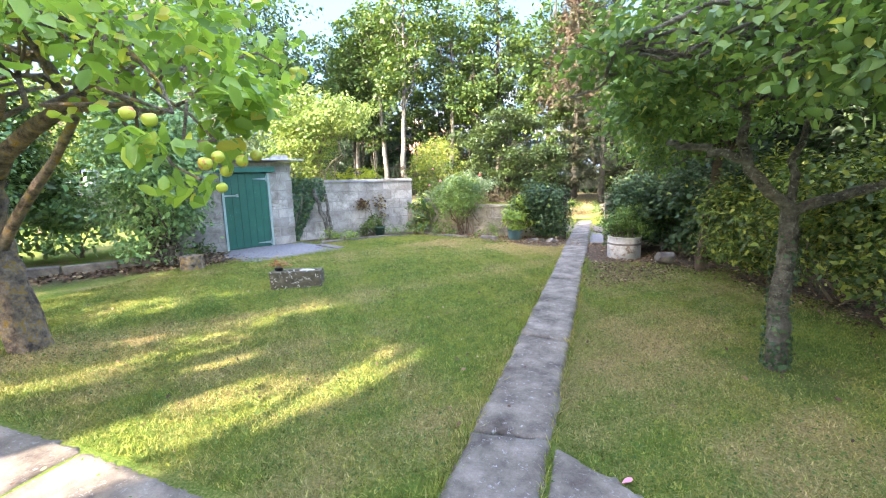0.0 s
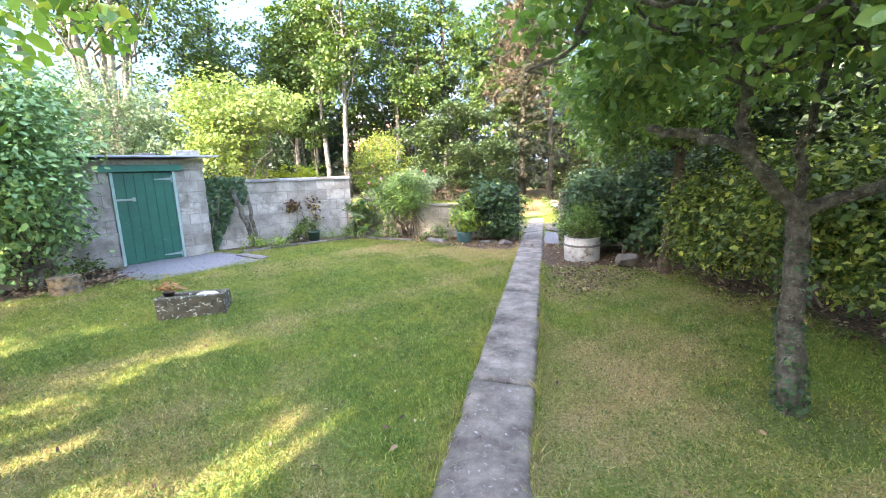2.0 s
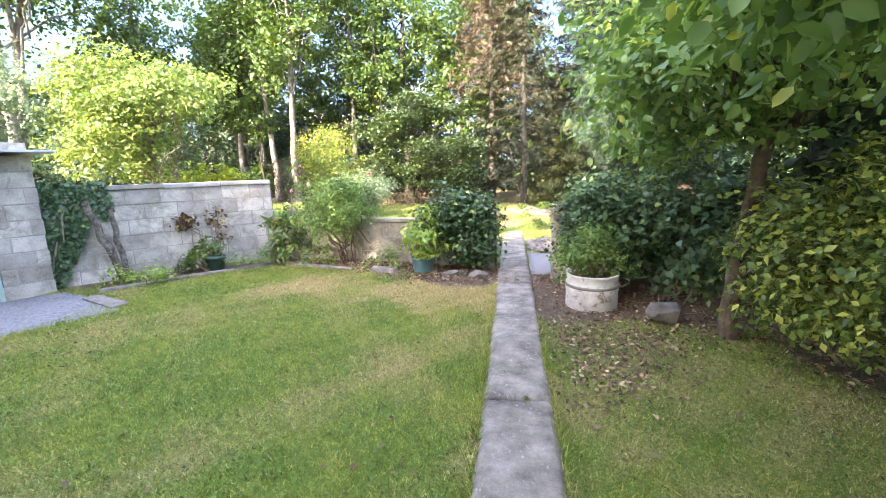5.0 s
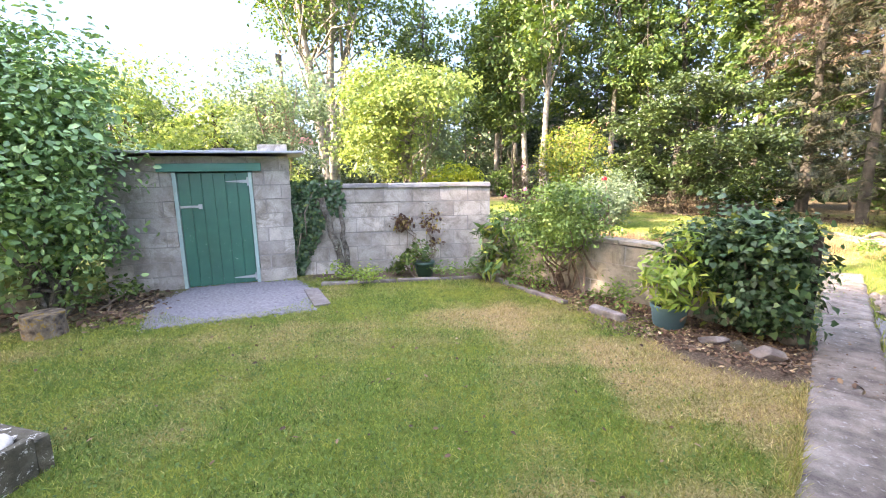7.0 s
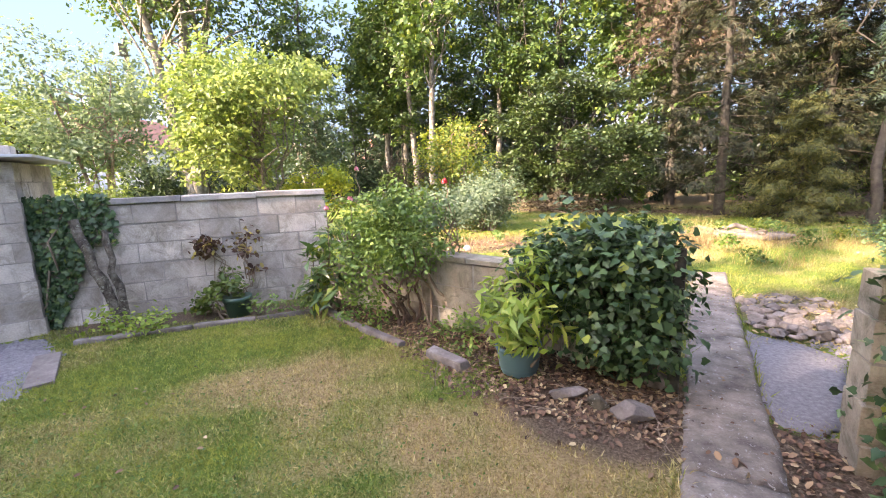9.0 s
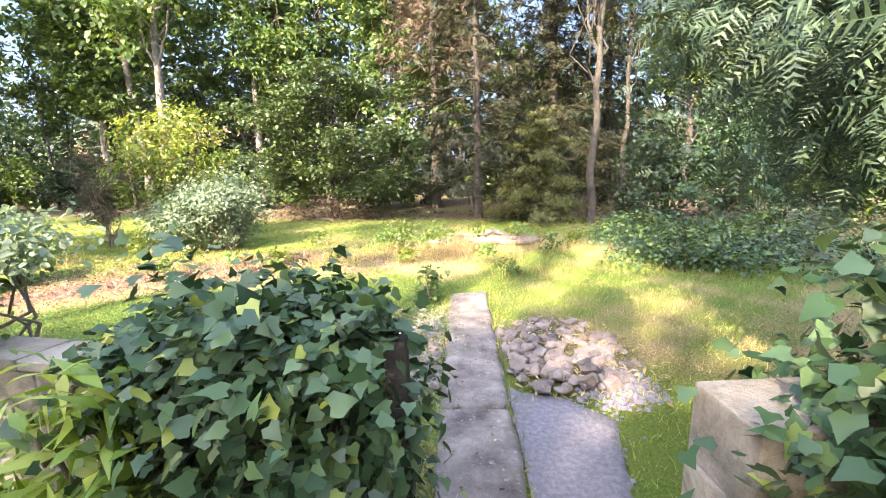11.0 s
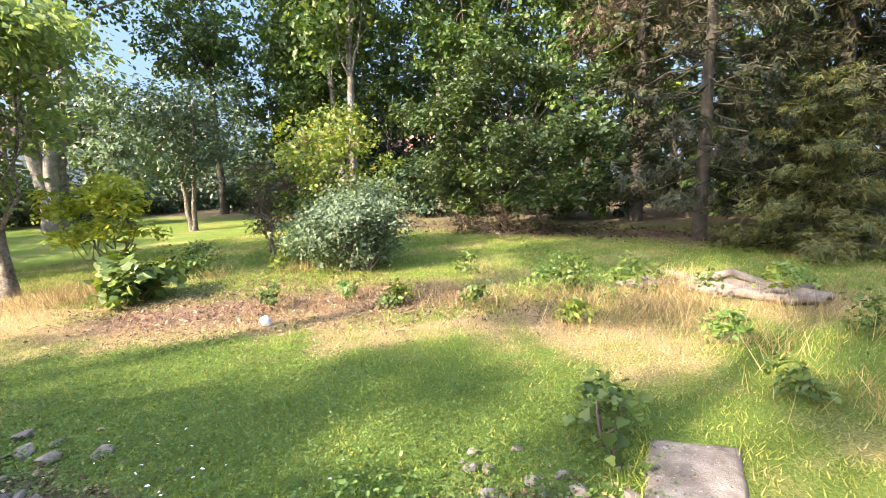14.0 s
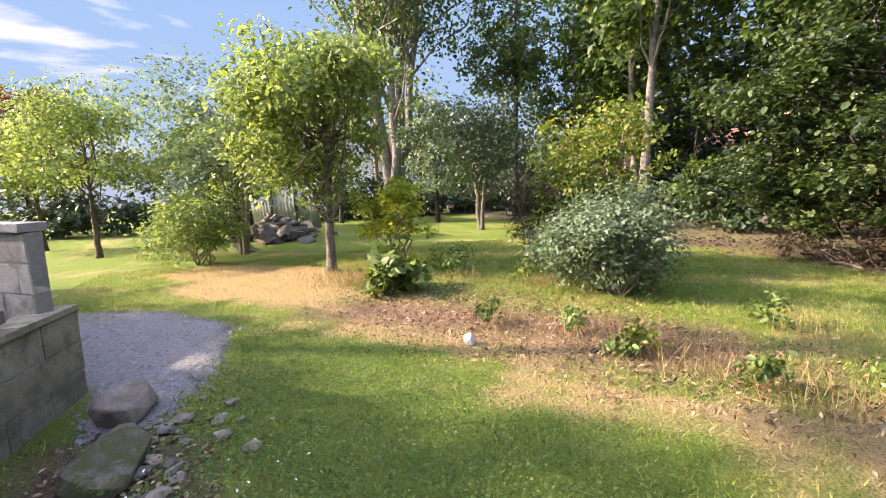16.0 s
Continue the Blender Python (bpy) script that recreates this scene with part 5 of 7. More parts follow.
# apple tree
AP = thing("apple_tree", -4.58, 2.1, -0.06, "old leaning apple tree with ripening apples and ochre lichen", "tree")
trunk(AP, smooth_line([(-4.56, 2.1, -0.12), (-4.70, 2.1, 0.46), (-4.84, 2.1, 0.86), (-4.86, 2.1, 1.2), (-4.74, 2.1, 1.55)], 14, 0.012, 1), np.linspace(0.17, 0.125, 14), APPLEBARK, seg=16, rough=0.06)
for k, keys in enumerate(([(-4.80, 2.1, 1.42), (-4.62, 2.1, 1.62), (-4.05, 2.1, 1.89), (-3.49, 2.1, 2.08), (-3.05, 2.1, 2.24), (-2.5, 2.0, 2.5)],
                          [(-4.82, 2.1, 0.80), (-4.5, 2.1, 1.12), (-4.08, 2.1, 1.42), (-3.57, 2.1, 1.78), (-3.28, 2.1, 2.05), (-3.15, 2.1, 2.4), (-3.0, 2.2, 2.9)],
                          [(-4.74, 2.1, 1.5), (-4.9, 1.8, 2.0), (-5.2, 1.6, 2.5), (-5.6, 1.5, 3.0)],
                          [(-4.74, 2.1, 1.5), (-4.3, 1.5, 2.0), (-3.6, 1.0, 2.4), (-2.6, 0.7, 2.6), (-1.8, 0.6, 2.4)])):
    trunk(AP, smooth_line(keys, 12, 0.012, k), np.linspace((0.095, 0.052, 0.09, 0.07)[k], 0.016, 12), APPLEBARK, "limb", 12, 0.07, k)
ap_lobes = [(-3.0, 1.7, 2.55, 0.9, 0.8, 0.45), (-2.2, 1.8, 2.3, 0.7, 0.6, 0.42), (-1.6, 1.6, 2.1, 0.45, 0.45, 0.36), (-3.9, 1.6, 2.75, 1.1, 1.0, 0.5), (-4.9, 1.6, 2.9, 1.2, 1.1, 0.6),
            (-3.2, 0.9, 2.6, 1.2, 0.7, 0.45), (-1.9, 2.5, 2.45, 0.5, 0.5, 0.32), (-2.7, 2.7, 2.7, 0.8, 0.6, 0.4), (-1.9, 1.0, 2.2, 0.6, 0.5, 0.4), (-4.2, 2.6, 2.9, 1.1, 0.8, 0.5), (-5.6, 2.2, 2.7, 0.9, 0.9, 0.6),
            (-1.6, 0.65, 2.15, 0.45, 0.35, 0.35), (-1.3, 1.3, 2.2, 0.4, 0.4, 0.3), (-2.3, 0.6, 2.1, 0.5, 0.35, 0.4), (-1.75, 0.62, 1.85, 0.28, 0.2, 0.2)]
c = foliage(AP, ap_lobes, 6600, 0.076, L_APPLE, "oval", 11, shell=0.3, gaps=0.5, fill=0.3)
ap_tips = [(-1.30, 1.45, 1.66), (-1.32, 1.62, 1.80), (-1.15, 1.12, 1.74), (-1.62, 2.35, 2.22), (-1.25, 1.30, 1.48), (-1.45, 1.7, 1.95)]
foliage(AP, [(x, y, z, 0.17, 0.17, 0.16) for x, y, z in ap_tips], 330, 0.085, L_APPLE, "oval", 12, shell=0.2, gaps=0.2, fill=0.4, name="hanging_leaves")
limbs(AP, [(-3.2, 1.85, 2.35), (-3.4, 2.1, 2.1), (-3.75, 1.8, 1.95), (-3.0, 0.75, 2.85), (-2.7, 1.9, 2.55)], np.concatenate([c, np.array(ap_tips), np.array(ap_tips)]), 0.026, APPLEBARK, 4, "branch", count=46)
limbs(AP, [(-2.6, 1.9, 2.55), (-2.7, 1.85, 2.5)], np.array(ap_tips), 0.018, APPLEBARK, 5, "branch", count=6)


def apple_mesh():
    return lathe([(0.004, -0.026), (0.020, -0.030), (0.033, -0.016), (0.037, 0.004), (0.031, 0.022), (0.018, 0.029), (0.005, 0.022)], 14)


ame = bpy.data.meshes.new("apple")
b_ = apple_mesh()
b_.to_mesh(ame)
b_.free()
r = random.Random(2)
apples = [(-1.215, 1.30, 1.55), (-1.31, 1.61, 1.57), (-1.34, 1.63, 1.81), (-1.69, 2.60, 2.25), (-1.12, 1.0, 1.70), (-1.20, 1.36, 1.58), (-1.36, 1.55, 1.52), (-1.28, 1.68, 1.60), (-1.66, 2.52, 2.23), (-1.26, 1.42, 1.44), (-1.16, 0.95, 1.72)]
for k in range(34):
    i = r.randrange(len(c))
    apples.append((c[i][0] + r.gauss(0, 0.08), c[i][1] + r.gauss(0, 0.08), c[i][2] - 0.06))
for x, y, z in apples:
    ob = put("apple", ame, APPLE, AP, smooth=True)
    ob.location = Vector((x, y, z)) - AP.location
    ob.rotation_euler = (r.gauss(0, 0.4), r.gauss(0, 0.4), r.uniform(0, 6))
    s = r.uniform(0.68, 0.92)
    ob.scale = (s, s, s)

# old tree over the right-hand lawn
RT = thing("old_fruit_tree", 1.78, 3.72, -0.09, "gnarled old fruit tree with lichen and ivy on its trunk", "tree")
trunk(RT, smooth_line([(1.78, 3.72, -0.12), (1.81, 3.85, 0.3), (1.88, 4.05, 0.75), (1.90, 4.1, 1.18)], 12, 0.008, 5), np.linspace(0.075, 0.062, 12), BARKM, seg=14, rough=0.09)
for k, keys in enumerate(([(1.90, 4.1, 1.15), (1.65, 4.02, 1.32), (1.48, 4.06, 1.62), (1.55, 4.1, 2.0), (1.3, 4.1, 2.6)],
                          [(1.90, 4.1, 1.12), (2.12, 4.07, 1.23), (2.5, 4.1, 1.36), (3.0, 4.2, 1.55), (3.4, 4.4, 2.2)],
                          [(1.90, 4.1, 1.15), (1.92, 4.2, 1.6), (2.1, 4.3, 2.2), (2.2, 4.2, 3.0)],
                          [(1.55, 4.05, 1.55), (1.25, 4.2, 1.65), (1.0, 4.3, 1.72)],
                          [(1.5, 4.08, 1.9), (1.0, 3.6, 2.15), (0.5, 3.2, 2.3), (0.0, 3.05, 2.32)],
                          [(2.0, 4.2, 2.0), (1.7, 3.3, 2.2), (1.4, 2.6, 2.1), (1.2, 2.2, 2.0)])):
    trunk(RT, smooth_line(keys, 12, 0.015, k + 9), np.linspace((0.05, 0.045, 0.034, 0.04, 0.013, 0.014)[k], (0.02, 0.022, 0.014, 0.028, 0.003, 0.005)[k], 12), BARKM, "limb", 12, 0.13, k)
rt_lobes = [(1.5, 3.9, 2.55, 1.0, 1.0, 0.55), (0.85, 3.7, 2.4, 0.6, 0.7, 0.4), (0.45, 3.4, 2.35, 0.5, 0.45, 0.26), (2.2, 3.6, 2.5, 1.0, 1.1, 0.6), (1.6, 2.7, 2.3, 0.75, 0.6, 0.42), (2.4, 2.6, 2.4, 0.9, 0.8, 0.5),
            (3.0, 4.2, 2.6, 1.0, 1.0, 0.8), (1.9, 4.9, 2.5, 0.9, 0.8, 0.65), (1.1, 4.8, 2.3, 0.6, 0.7, 0.5), (0.85, 5.4, 2.3, 0.45, 0.5, 0.5), (2.0, 3.9, 3.2, 1.4, 1.4, 0.5), (1.5, 2.2, 2.0, 0.4, 0.35, 0.26), (1.0, 3.7, 2.1, 0.6, 0.5, 0.26), (0.8, 4.6, 2.05, 0.5, 0.6, 0.35), (2.4, 3.3, 2.1, 0.7, 0.5, 0.3), (1.7, 3.2, 2.1, 0.5, 0.5, 0.25)]
c = foliage(RT, rt_lobes, 22000, 0.064, L_RIGHT, "oval", 21, shell=0.35, gaps=0.3, fill=0.3)
limbs(RT, [(1.3, 4.1, 2.5), (2.2, 4.25, 2.6), (3.2, 4.3, 1.9), (1.55, 4.1, 2.0), (1.4, 2.6, 2.1), (0.5, 3.2, 2.3)], c, 0.02, BARKM, 6, "branch", count=50)
r_ = np.random.default_rng(9)
h = r_.random(420) ** 1.5 * 1.0
a = r_.random(420) * 6.28
tp = np.stack([np.interp(h, [0, 0.3, 0.75, 1.18], [1.78, 1.81, 1.88, 1.90]) + 0.095 * np.cos(a), np.interp(h, [0, 0.3, 0.75, 1.18], [3.72, 3.85, 4.05, 4.1]) + 0.095 * np.sin(a), h - 0.05], 1)
v, f = leaves_np(tp - np.array(RT.location), np.stack([np.cos(a), np.sin(a), 0 * a], 1), 0.032, "ivy", up=0.2, seed=9)
put("trunk_ivy", mesh_np("trunk_ivy", v, f), L_IVY, RT, "small dark ivy creeping up the trunk")

# reddish trunk by the hedge
T2 = thing("leaning_tree", 1.97, 7.45, -0.09, "slim leaning tree with mossy reddish trunk", "tree")
trunk(T2, smooth_line([(1.95, 7.42, -0.12), (1.98, 7.44, 0.5), (2.03, 7.42, 1.1), (2.07, 7.36, 1.7), (2.2, 7.25, 2.3), (2.4, 7.1, 3.0)], 16, 0.010, 2), np.linspace(0.078, 0.045, 16), REDBARK, seg=12, rough=0.09)
trunk(T2, smooth_line([(2.03, 7.40, 0.45), (1.93, 7.36, 0.62), (1.90, 7.35, 0.75)], 6), np.linspace(0.05, 0.035, 6), REDBARK, "limb", 9, 0.08)
c = foliage(T2, [(1.5, 7.2, 2.9, 0.9, 0.9, 0.9), (2.3, 7.0, 3.2, 1.2, 1.2, 1.0), (1.3, 6.6, 2.4, 0.6, 0.6, 0.6), (2.1, 6.4, 2.6, 0.9, 0.7, 0.7), (1.2, 7.6, 2.3, 0.55, 0.6, 0.8), (2.6, 7.6, 2.6, 0.9, 0.8, 0.9), (1.75, 6.9, 1.95, 0.5, 0.5, 0.35), (0.95, 6.6, 2.2, 0.5, 0.5, 0.45), (1.25, 7.2, 1.75, 0.4, 0.4, 0.4)], 15000, 0.07, L_RIGHT, "oval", 31, shell=0.4, gaps=0.3, fill=0.3)
limbs(T2, [(2.18, 7.35, 1.7), (2.45, 7.2, 2.3)], c, 0.03, REDBARK, 8, count=26)

# variegated hedge along the right
for k, (x, y, zc, rx, ry, rz) in enumerate(((2.62, 6.95, 0.80, 0.80, 0.75, 1.05), (3.15, 5.95, 0.82, 0.90, 0.85, 1.1), (3.6, 4.85, 0.82, 0.95, 0.9, 1.1), (4.0, 3.6, 0.85, 0.95, 1.0, 1.15), (4.35, 2.2, 0.9, 0.95, 1.0, 1.15), (4.8, 0.6, 1.0, 0.9, 1.1, 1.1))):
    bush("variegated_shrub", "yellow-edged variegated hedge shrub with glossy leaves", lobes_of(x, y, zc, rx, ry, rz, 8, 40 + k), 11000 if k < 4 else 4000, 0.068, L_VARIEG, "rhomb", 40 + k, base=(x, y), group="hedge on the right", stems=3, gaps=0.08, fill=0.12, shell=0.72)
# dark evergreens behind the hedge
for k, (x, y, hgt) in enumerate(((3.2, 8.6, 4.6), (4.6, 7.4, 5.2), (5.2, 5.6, 5.0), (5.8, 3.6, 5.4), (6.2, 1.4, 5.2), (6.3, -1.0, 5.0), (5.4, 9.4, 6.0))):
    tree("evergreen_tree", "dense dark evergreen tree behind the hedge", x, y, hgt * 0.8, (hgt * 0.47, 1.45, 1.45, hgt * 0.5), 7000, 0.13, L_DARK, DARKBARK, 0.10, 60 + k, group="evergreens behind the hedge", count=10, gaps=0.15, fill=0.2)

# ivy over the wall end by the path, and under the cypress
bush("ivy_mound", "dense dark ivy covering the wall end beside the path", [(0.80, 9.12, 0.45, 0.20, 0.20, 0.50), (0.82, 9.2, 0.98, 0.18, 0.2, 0.16), (0.95, 9.05, 0.55, 0.38, 0.32, 0.55), (1.35, 8.95, 0.8, 0.6, 0.42, 0.65), (1.0, 8.85, 1.0, 0.30, 0.28, 0.35), (1.9, 8.9, 0.9, 0.7, 0.5, 0.8), (1.1, 9.3, 1.05, 0.40, 0.3, 0.3), (0.83, 9.02, 0.45, 0.22, 0.14, 0.5)], 13500, 0.05, L_IVY, "ivy", 71, base=(1.2, 9.0), stems=10, gaps=0.15, shell=0.7)
bush("weedy_plant", "light green leafy weeds at the foot of the ivy", [(0.72, 8.62, 0.22, 0.22, 0.22, 0.30), (1.0, 8.5, 0.3, 0.3, 0.25, 0.35)], 520, 0.07, L_WEED, "oval", 72, stems=8, gaps=0.2)
bush("drum_plant", "straggly green plant growing out of the drum planter", [(0.85, 8.23, 0.50, 0.30, 0.28, 0.26), (0.68, 8.15, 0.50, 0.18, 0.2, 0.24), (1.07, 8.25, 0.55, 0.22, 0.22, 0.26), (0.90, 8.35, 0.66, 0.2, 0.2, 0.24), (0.76, 8.3, 0.70, 0.14, 0.14, 0.2)], 2400, 0.042, L_ROSE, "oval", 73, base=(0.87, 8.25), stems=24, gaps=0.25, fill=0.5)
bush("ivy_bush", "dark ivy bush behind the drum planter", [(1.3, 8.55, 0.6, 0.35, 0.3, 0.45), (1.75, 8.4, 0.5, 0.45, 0.35, 0.55), (2.2, 8.2, 0.6, 0.5, 0.5, 0.7)], 2000, 0.075, L_IVY, "ivy", 74, stems=8, gaps=0.2)
# ivy mound left of the path
bush("ivy_mound", "dense glossy ivy mound draped over the low wall", [(-0.72, 9.78, 0.58, 0.42, 0.30, 0.52), (-0.52, 9.76, 0.72, 0.22, 0.28, 0.42), (-0.95, 9.80, 0.78, 0.36, 0.28, 0.36), (-0.60, 9.70, 0.35, 0.28, 0.22, 0.38), (-1.25, 9.95, 0.70, 0.30, 0.22, 0.28), (-0.6, 9.8, 0.95, 0.22, 0.2, 0.18)], 8500, 0.056, L_IVY, "ivy", 75, base=(-0.75, 9.85), stems=10, gaps=0.1, shell=0.75)

# cypress right of the gate
CY = thing("cypress_tree", 2.7, 10.7, -0.04, "tall blue-green cypress with drooping sprays", "tree")
trunk(CY, smooth_line([(2.7, 10.7, -0.1), (2.7, 10.7, 3), (2.75, 10.75, 6.5)], 12, 0.01), np.linspace(0.2, 0.03, 12), REDBARK)
c = foliage(CY, [(2.5, 10.5, 1.9, 1.35, 1.35, 0.9), (2.6, 10.6, 3.0, 1.5, 1.5, 1.2), (2.7, 10.7, 4.3, 1.25, 1.25, 1.4), (2.7, 10.7, 5.7, 0.8, 0.8, 1.2), (1.75, 9.95, 2.0, 0.75, 0.7, 0.65), (1.75, 10.6, 2.3, 0.8, 0.8, 0.7), (1.7, 9.5, 2.6, 0.7, 0.7, 0.7), (3.0, 11.6, 2.3, 0.8, 0.7, 0.8), (1.45, 11.0, 2.45, 0.45, 0.5, 0.55), (1.6, 10.6, 3.2, 0.6, 0.7, 0.6), (2.6, 12.0, 1.95, 0.45, 0.45, 0.3), (1.55, 9.7, 1.75, 0.5, 0.4, 0.4)], 20000, 0.14, L_CYPRESS, "frond", 81, shell=0.45, gaps=0.25, droop=0.9, up=0.45, fill=0.2)
limbs(CY, [(2.7, 10.7, z) for z in (1.0, 1.6, 2.2, 2.8, 3.4, 4.2)], c, 0.03, DARKBARK, 82, sag=0.05, count=40)

# laurels by the shed
for k, (x, y, zc, rx, ry, rz) in enumerate(((-7.4, 5.42, 1.9, 1.3, 1.15, 1.95), (-8.9, 3.3, 1.6, 1.3, 1.3, 1.5), (-9.6, 1.4, 1.6, 1.3, 1.4, 1.6))):
    bush("laurel_bush", "large dense dark green laurel bush beside the shed", lobes_of(x, y, zc, rx, ry, rz, 9, 90 + k), 17000 if k == 0 else 7000, 0.078, L_LAUREL, "oval", 90 + k, base=(x + 0.3, y), stems=16, stem_r=0.05, bark=BARKM, gaps=0.2, group="laurels", up=0.6)
for k, (x, y) in enumerate(((-9.9, 2.9), (-10.4, 4.2), (-9.6, 1.0))):
    bush("low_shrub", "dark low evergreen shrub under the laurels", lobes_of(x, y, 0.75, 1.0, 1.0, 0.85, 7, 97 + k), 3200, 0.09, L_LAUREL, "oval", 97 + k, base=(x, y), stems=5, gaps=0.1, group="low evergreens")
for k, (x, y) in enumerate(((-9.7, 5.5), (-10.4, 3.9), (-9.2, 7.2))):
    bush("low_shrub", "dark low evergreen shrub under the laurels", lobes_of(x, y, 0.85, 1.1, 1.0, 0.95, 7, 297 + k), 3000, 0.10, L_LAUREL, "oval", 297 + k, base=(x, y), stems=5, gaps=0.1, group="low evergreens")
bush("low_weeds", "yellow-green low weeds at the laurel's foot", [(-7.0, 6.0, 0.1, 0.25, 0.3, 0.28), (-6.75, 5.75, 0.05, 0.2, 0.2, 0.2)], 420, 0.06, L_WEED, "oval", 95, stems=6)
for k, (x, y, hgt) in enumerate(((-11.2, 3.6, 4.6), (-11.5, 0.6, 6.5), (-11.5, -2.6, 5.5), (-10.4, 2.2, 3.4), (-10.6, 4.4, 3.6))):
    tree("garden_tree", "broad leafy tree beyond the laurels", x, y, hgt * 0.85, (hgt * 0.6, 1.9, 1.9, hgt * 0.42), 5200, 0.15, L_WOOD, DARKBARK, 0.14, 100 + k, group="trees beyond the laurels", gaps=0.25)

# unseen trees added out of view to block the sun over the lower garden
for k, (x, y, hgt, crown) in enumerate(((-8.0, -5.2, 10.8, (8.6, 3.2, 2.8, 3.0)), (-10.9, -5.0, 10.6, (8.4, 2.6, 2.6, 3.0)), (-13.8, -4.6, 10.0, (7.2, 2.4, 2.4, 4.1)), (-4.9, -5.6, 11.0, (8.4, 2.4, 2.2, 3.1)), (-6.5, -5.0, 8.6, (7.4, 1.9, 1.8, 1.8)))):
    tree("unseen_shade_tree", "unseen tall dense tree added to shade the lawn", x, y, hgt, crown, 8000, 0.26, L_WOOD, DARKBARK, 0.2, 106 + k, group="shade trees", gaps=0.15, flat=1.0, fill=0.3)
# sparse unseen crowns added in the sun's gap to dapple the lawn patch
for k, (x, y, hgt, crown, n) in enumerate(((-6.6, -4.6, 5.6, (4.2, 2.4, 1.6, 1.3), 1000), (-9.6, -4.4, 5.6, (4.3, 2.2, 1.6, 1.4), 700))):
    tree("unseen_dapple_tree", "unseen airy small tree added to dapple the sunlight", x, y, hgt, crown, n, 0.17, L_WOOD, DARKBARK, 0.08, 306 + k, group="small shade trees", gaps=0.5, count=14)
# unseen high crowns, added so the wood's edge lies in shade
for k, (x, y, hgt, crown) in enumerate(((-10.2, -5.6, 19.5, (17.8, 3.2, 2.4, 2.8)), (-14.0, -5.4, 19.5, (18.2, 3.0, 2.2, 2.7)), (-6.4, -5.8, 18.5, (16.0, 2.6, 2.2, 3.2)))):
    tree("unseen_shade_tree", "unseen very tall tree with a high crown added to shade the back garden", x, y, hgt, crown, 5200, 0.28, L_WOOD, DARKBARK, 0.26, 316 + k, group="shade trees", gaps=0.3, fill=0.3, fork=0.75)
# unseen thin crowns, added to break the sun on the back lawn
for k, (x, y, hgt, crown) in enumerate(((-12.2, -5.6, 15.0, (12.9, 2.6, 2.0, 1.6)), (-8.4, -5.4, 15.0, (13.0, 2.6, 2.0, 1.6)))):
    tree("unseen_shade_tree", "unseen tall tree with a thin broken crown added to dapple the sun", x, y, hgt, crown, 650, 0.26, L_WOOD, DARKBARK, 0.14, 326 + k, group="shade trees", gaps=0.7, fork=0.7, k=12)

# bed before the walls
bush("pot_plant", "bright yellow-green leafy plant in the blue pot", [(-1.37, 9.54, 0.52, 0.28, 0.26, 0.26), (-1.32, 9.50, 0.80, 0.20, 0.20, 0.16), (-1.54, 9.50, 0.40, 0.20, 0.18, 0.18), (-1.36, 9.52, 0.27, 0.22, 0.20, 0.10), (-1.2, 9.48, 0.45, 0.18, 0.16, 0.2)], 720, 0.13, L_POT, "lance", 111, base=(-1.37, 9.56), stems=7, gaps=0.1, shell=0.4, floor=0.2)
RB = bush("rose_bush", "rounded rose bush with small leaves and pink roses", lobes_of(-2.85, 9.95, 0.92, 0.78, 0.62, 0.58, 11, 112, 0.45), 8500, 0.04, L_ROSE, "oval", 112, base=(-2.75, 9.98), stems=8, stem_r=0.022, bark=REDBARK, gaps=0.2)
bush("pale_shrub", "pale silvery-leaved shrub behind the rose", lobes_of(-2.55, 10.35, 1.18, 0.5, 0.35, 0.34, 6, 113), 1500, 0.045, L_SILVER, "oval", 113, base=(-2.5, 10.25), stems=10)
bush("spotted_laurel", "glossy broad-leaved evergreen against the wall end", [(-3.98, 10.12, 0.55, 0.30, 0.26, 0.42), (-3.85, 10.05, 0.30, 0.25, 0.22, 0.25), (-3.95, 10.15, 0.95, 0.2, 0.18, 0.22)], 420, 0.17, leaf_mat("glossy_leaf", [(0, (0.05, 0.11, 0.03)), (0.7, (0.09, 0.17, 0.04)), (1, (0.38, 0.42, 0.07))], 0.3, 0.25), "lance", 114, base=(-3.98, 10.15), stems=10, gaps=0.1)
bush("dead_climber", "withered brown climbing plant on the wall", [(-4.95, 9.78, 0.62, 0.16, 0.12, 0.38), (-5.22, 9.52, 0.80, 0.26, 0.14, 0.14), (-4.75, 9.98, 0.9, 0.14, 0.1, 0.25)], 260, 0.07, leaf_mat("withered_leaf", [(0, (0.07, 0.035, 0.03)), (0.6, (0.13, 0.075, 0.05)), (1, (0.44, 0.36, 0.10))], 0.7, 0.2), "oval", 115, base=(-4.9, 9.75), stems=26, stem_r=0.01, gaps=0.3)
bush("potted_shrub", "leafy green plant spilling over the green pot", [(-4.98, 9.5, 0.22, 0.22, 0.18, 0.22), (-5.12, 9.35, 0.08, 0.2, 0.16, 0.14)], 460, 0.07, L_WEED, "oval", 116, base=(-4.95, 9.5), stems=8)
bush("low_weeds", "bright yellow-green ground cover at the wall's foot", [(-5.55, 8.55, 0.05, 0.35, 0.22, 0.16), (-5.3, 8.85, 0.02, 0.2, 0.2, 0.14)], 700, 0.05, L_POT, "oval", 117, stems=5)
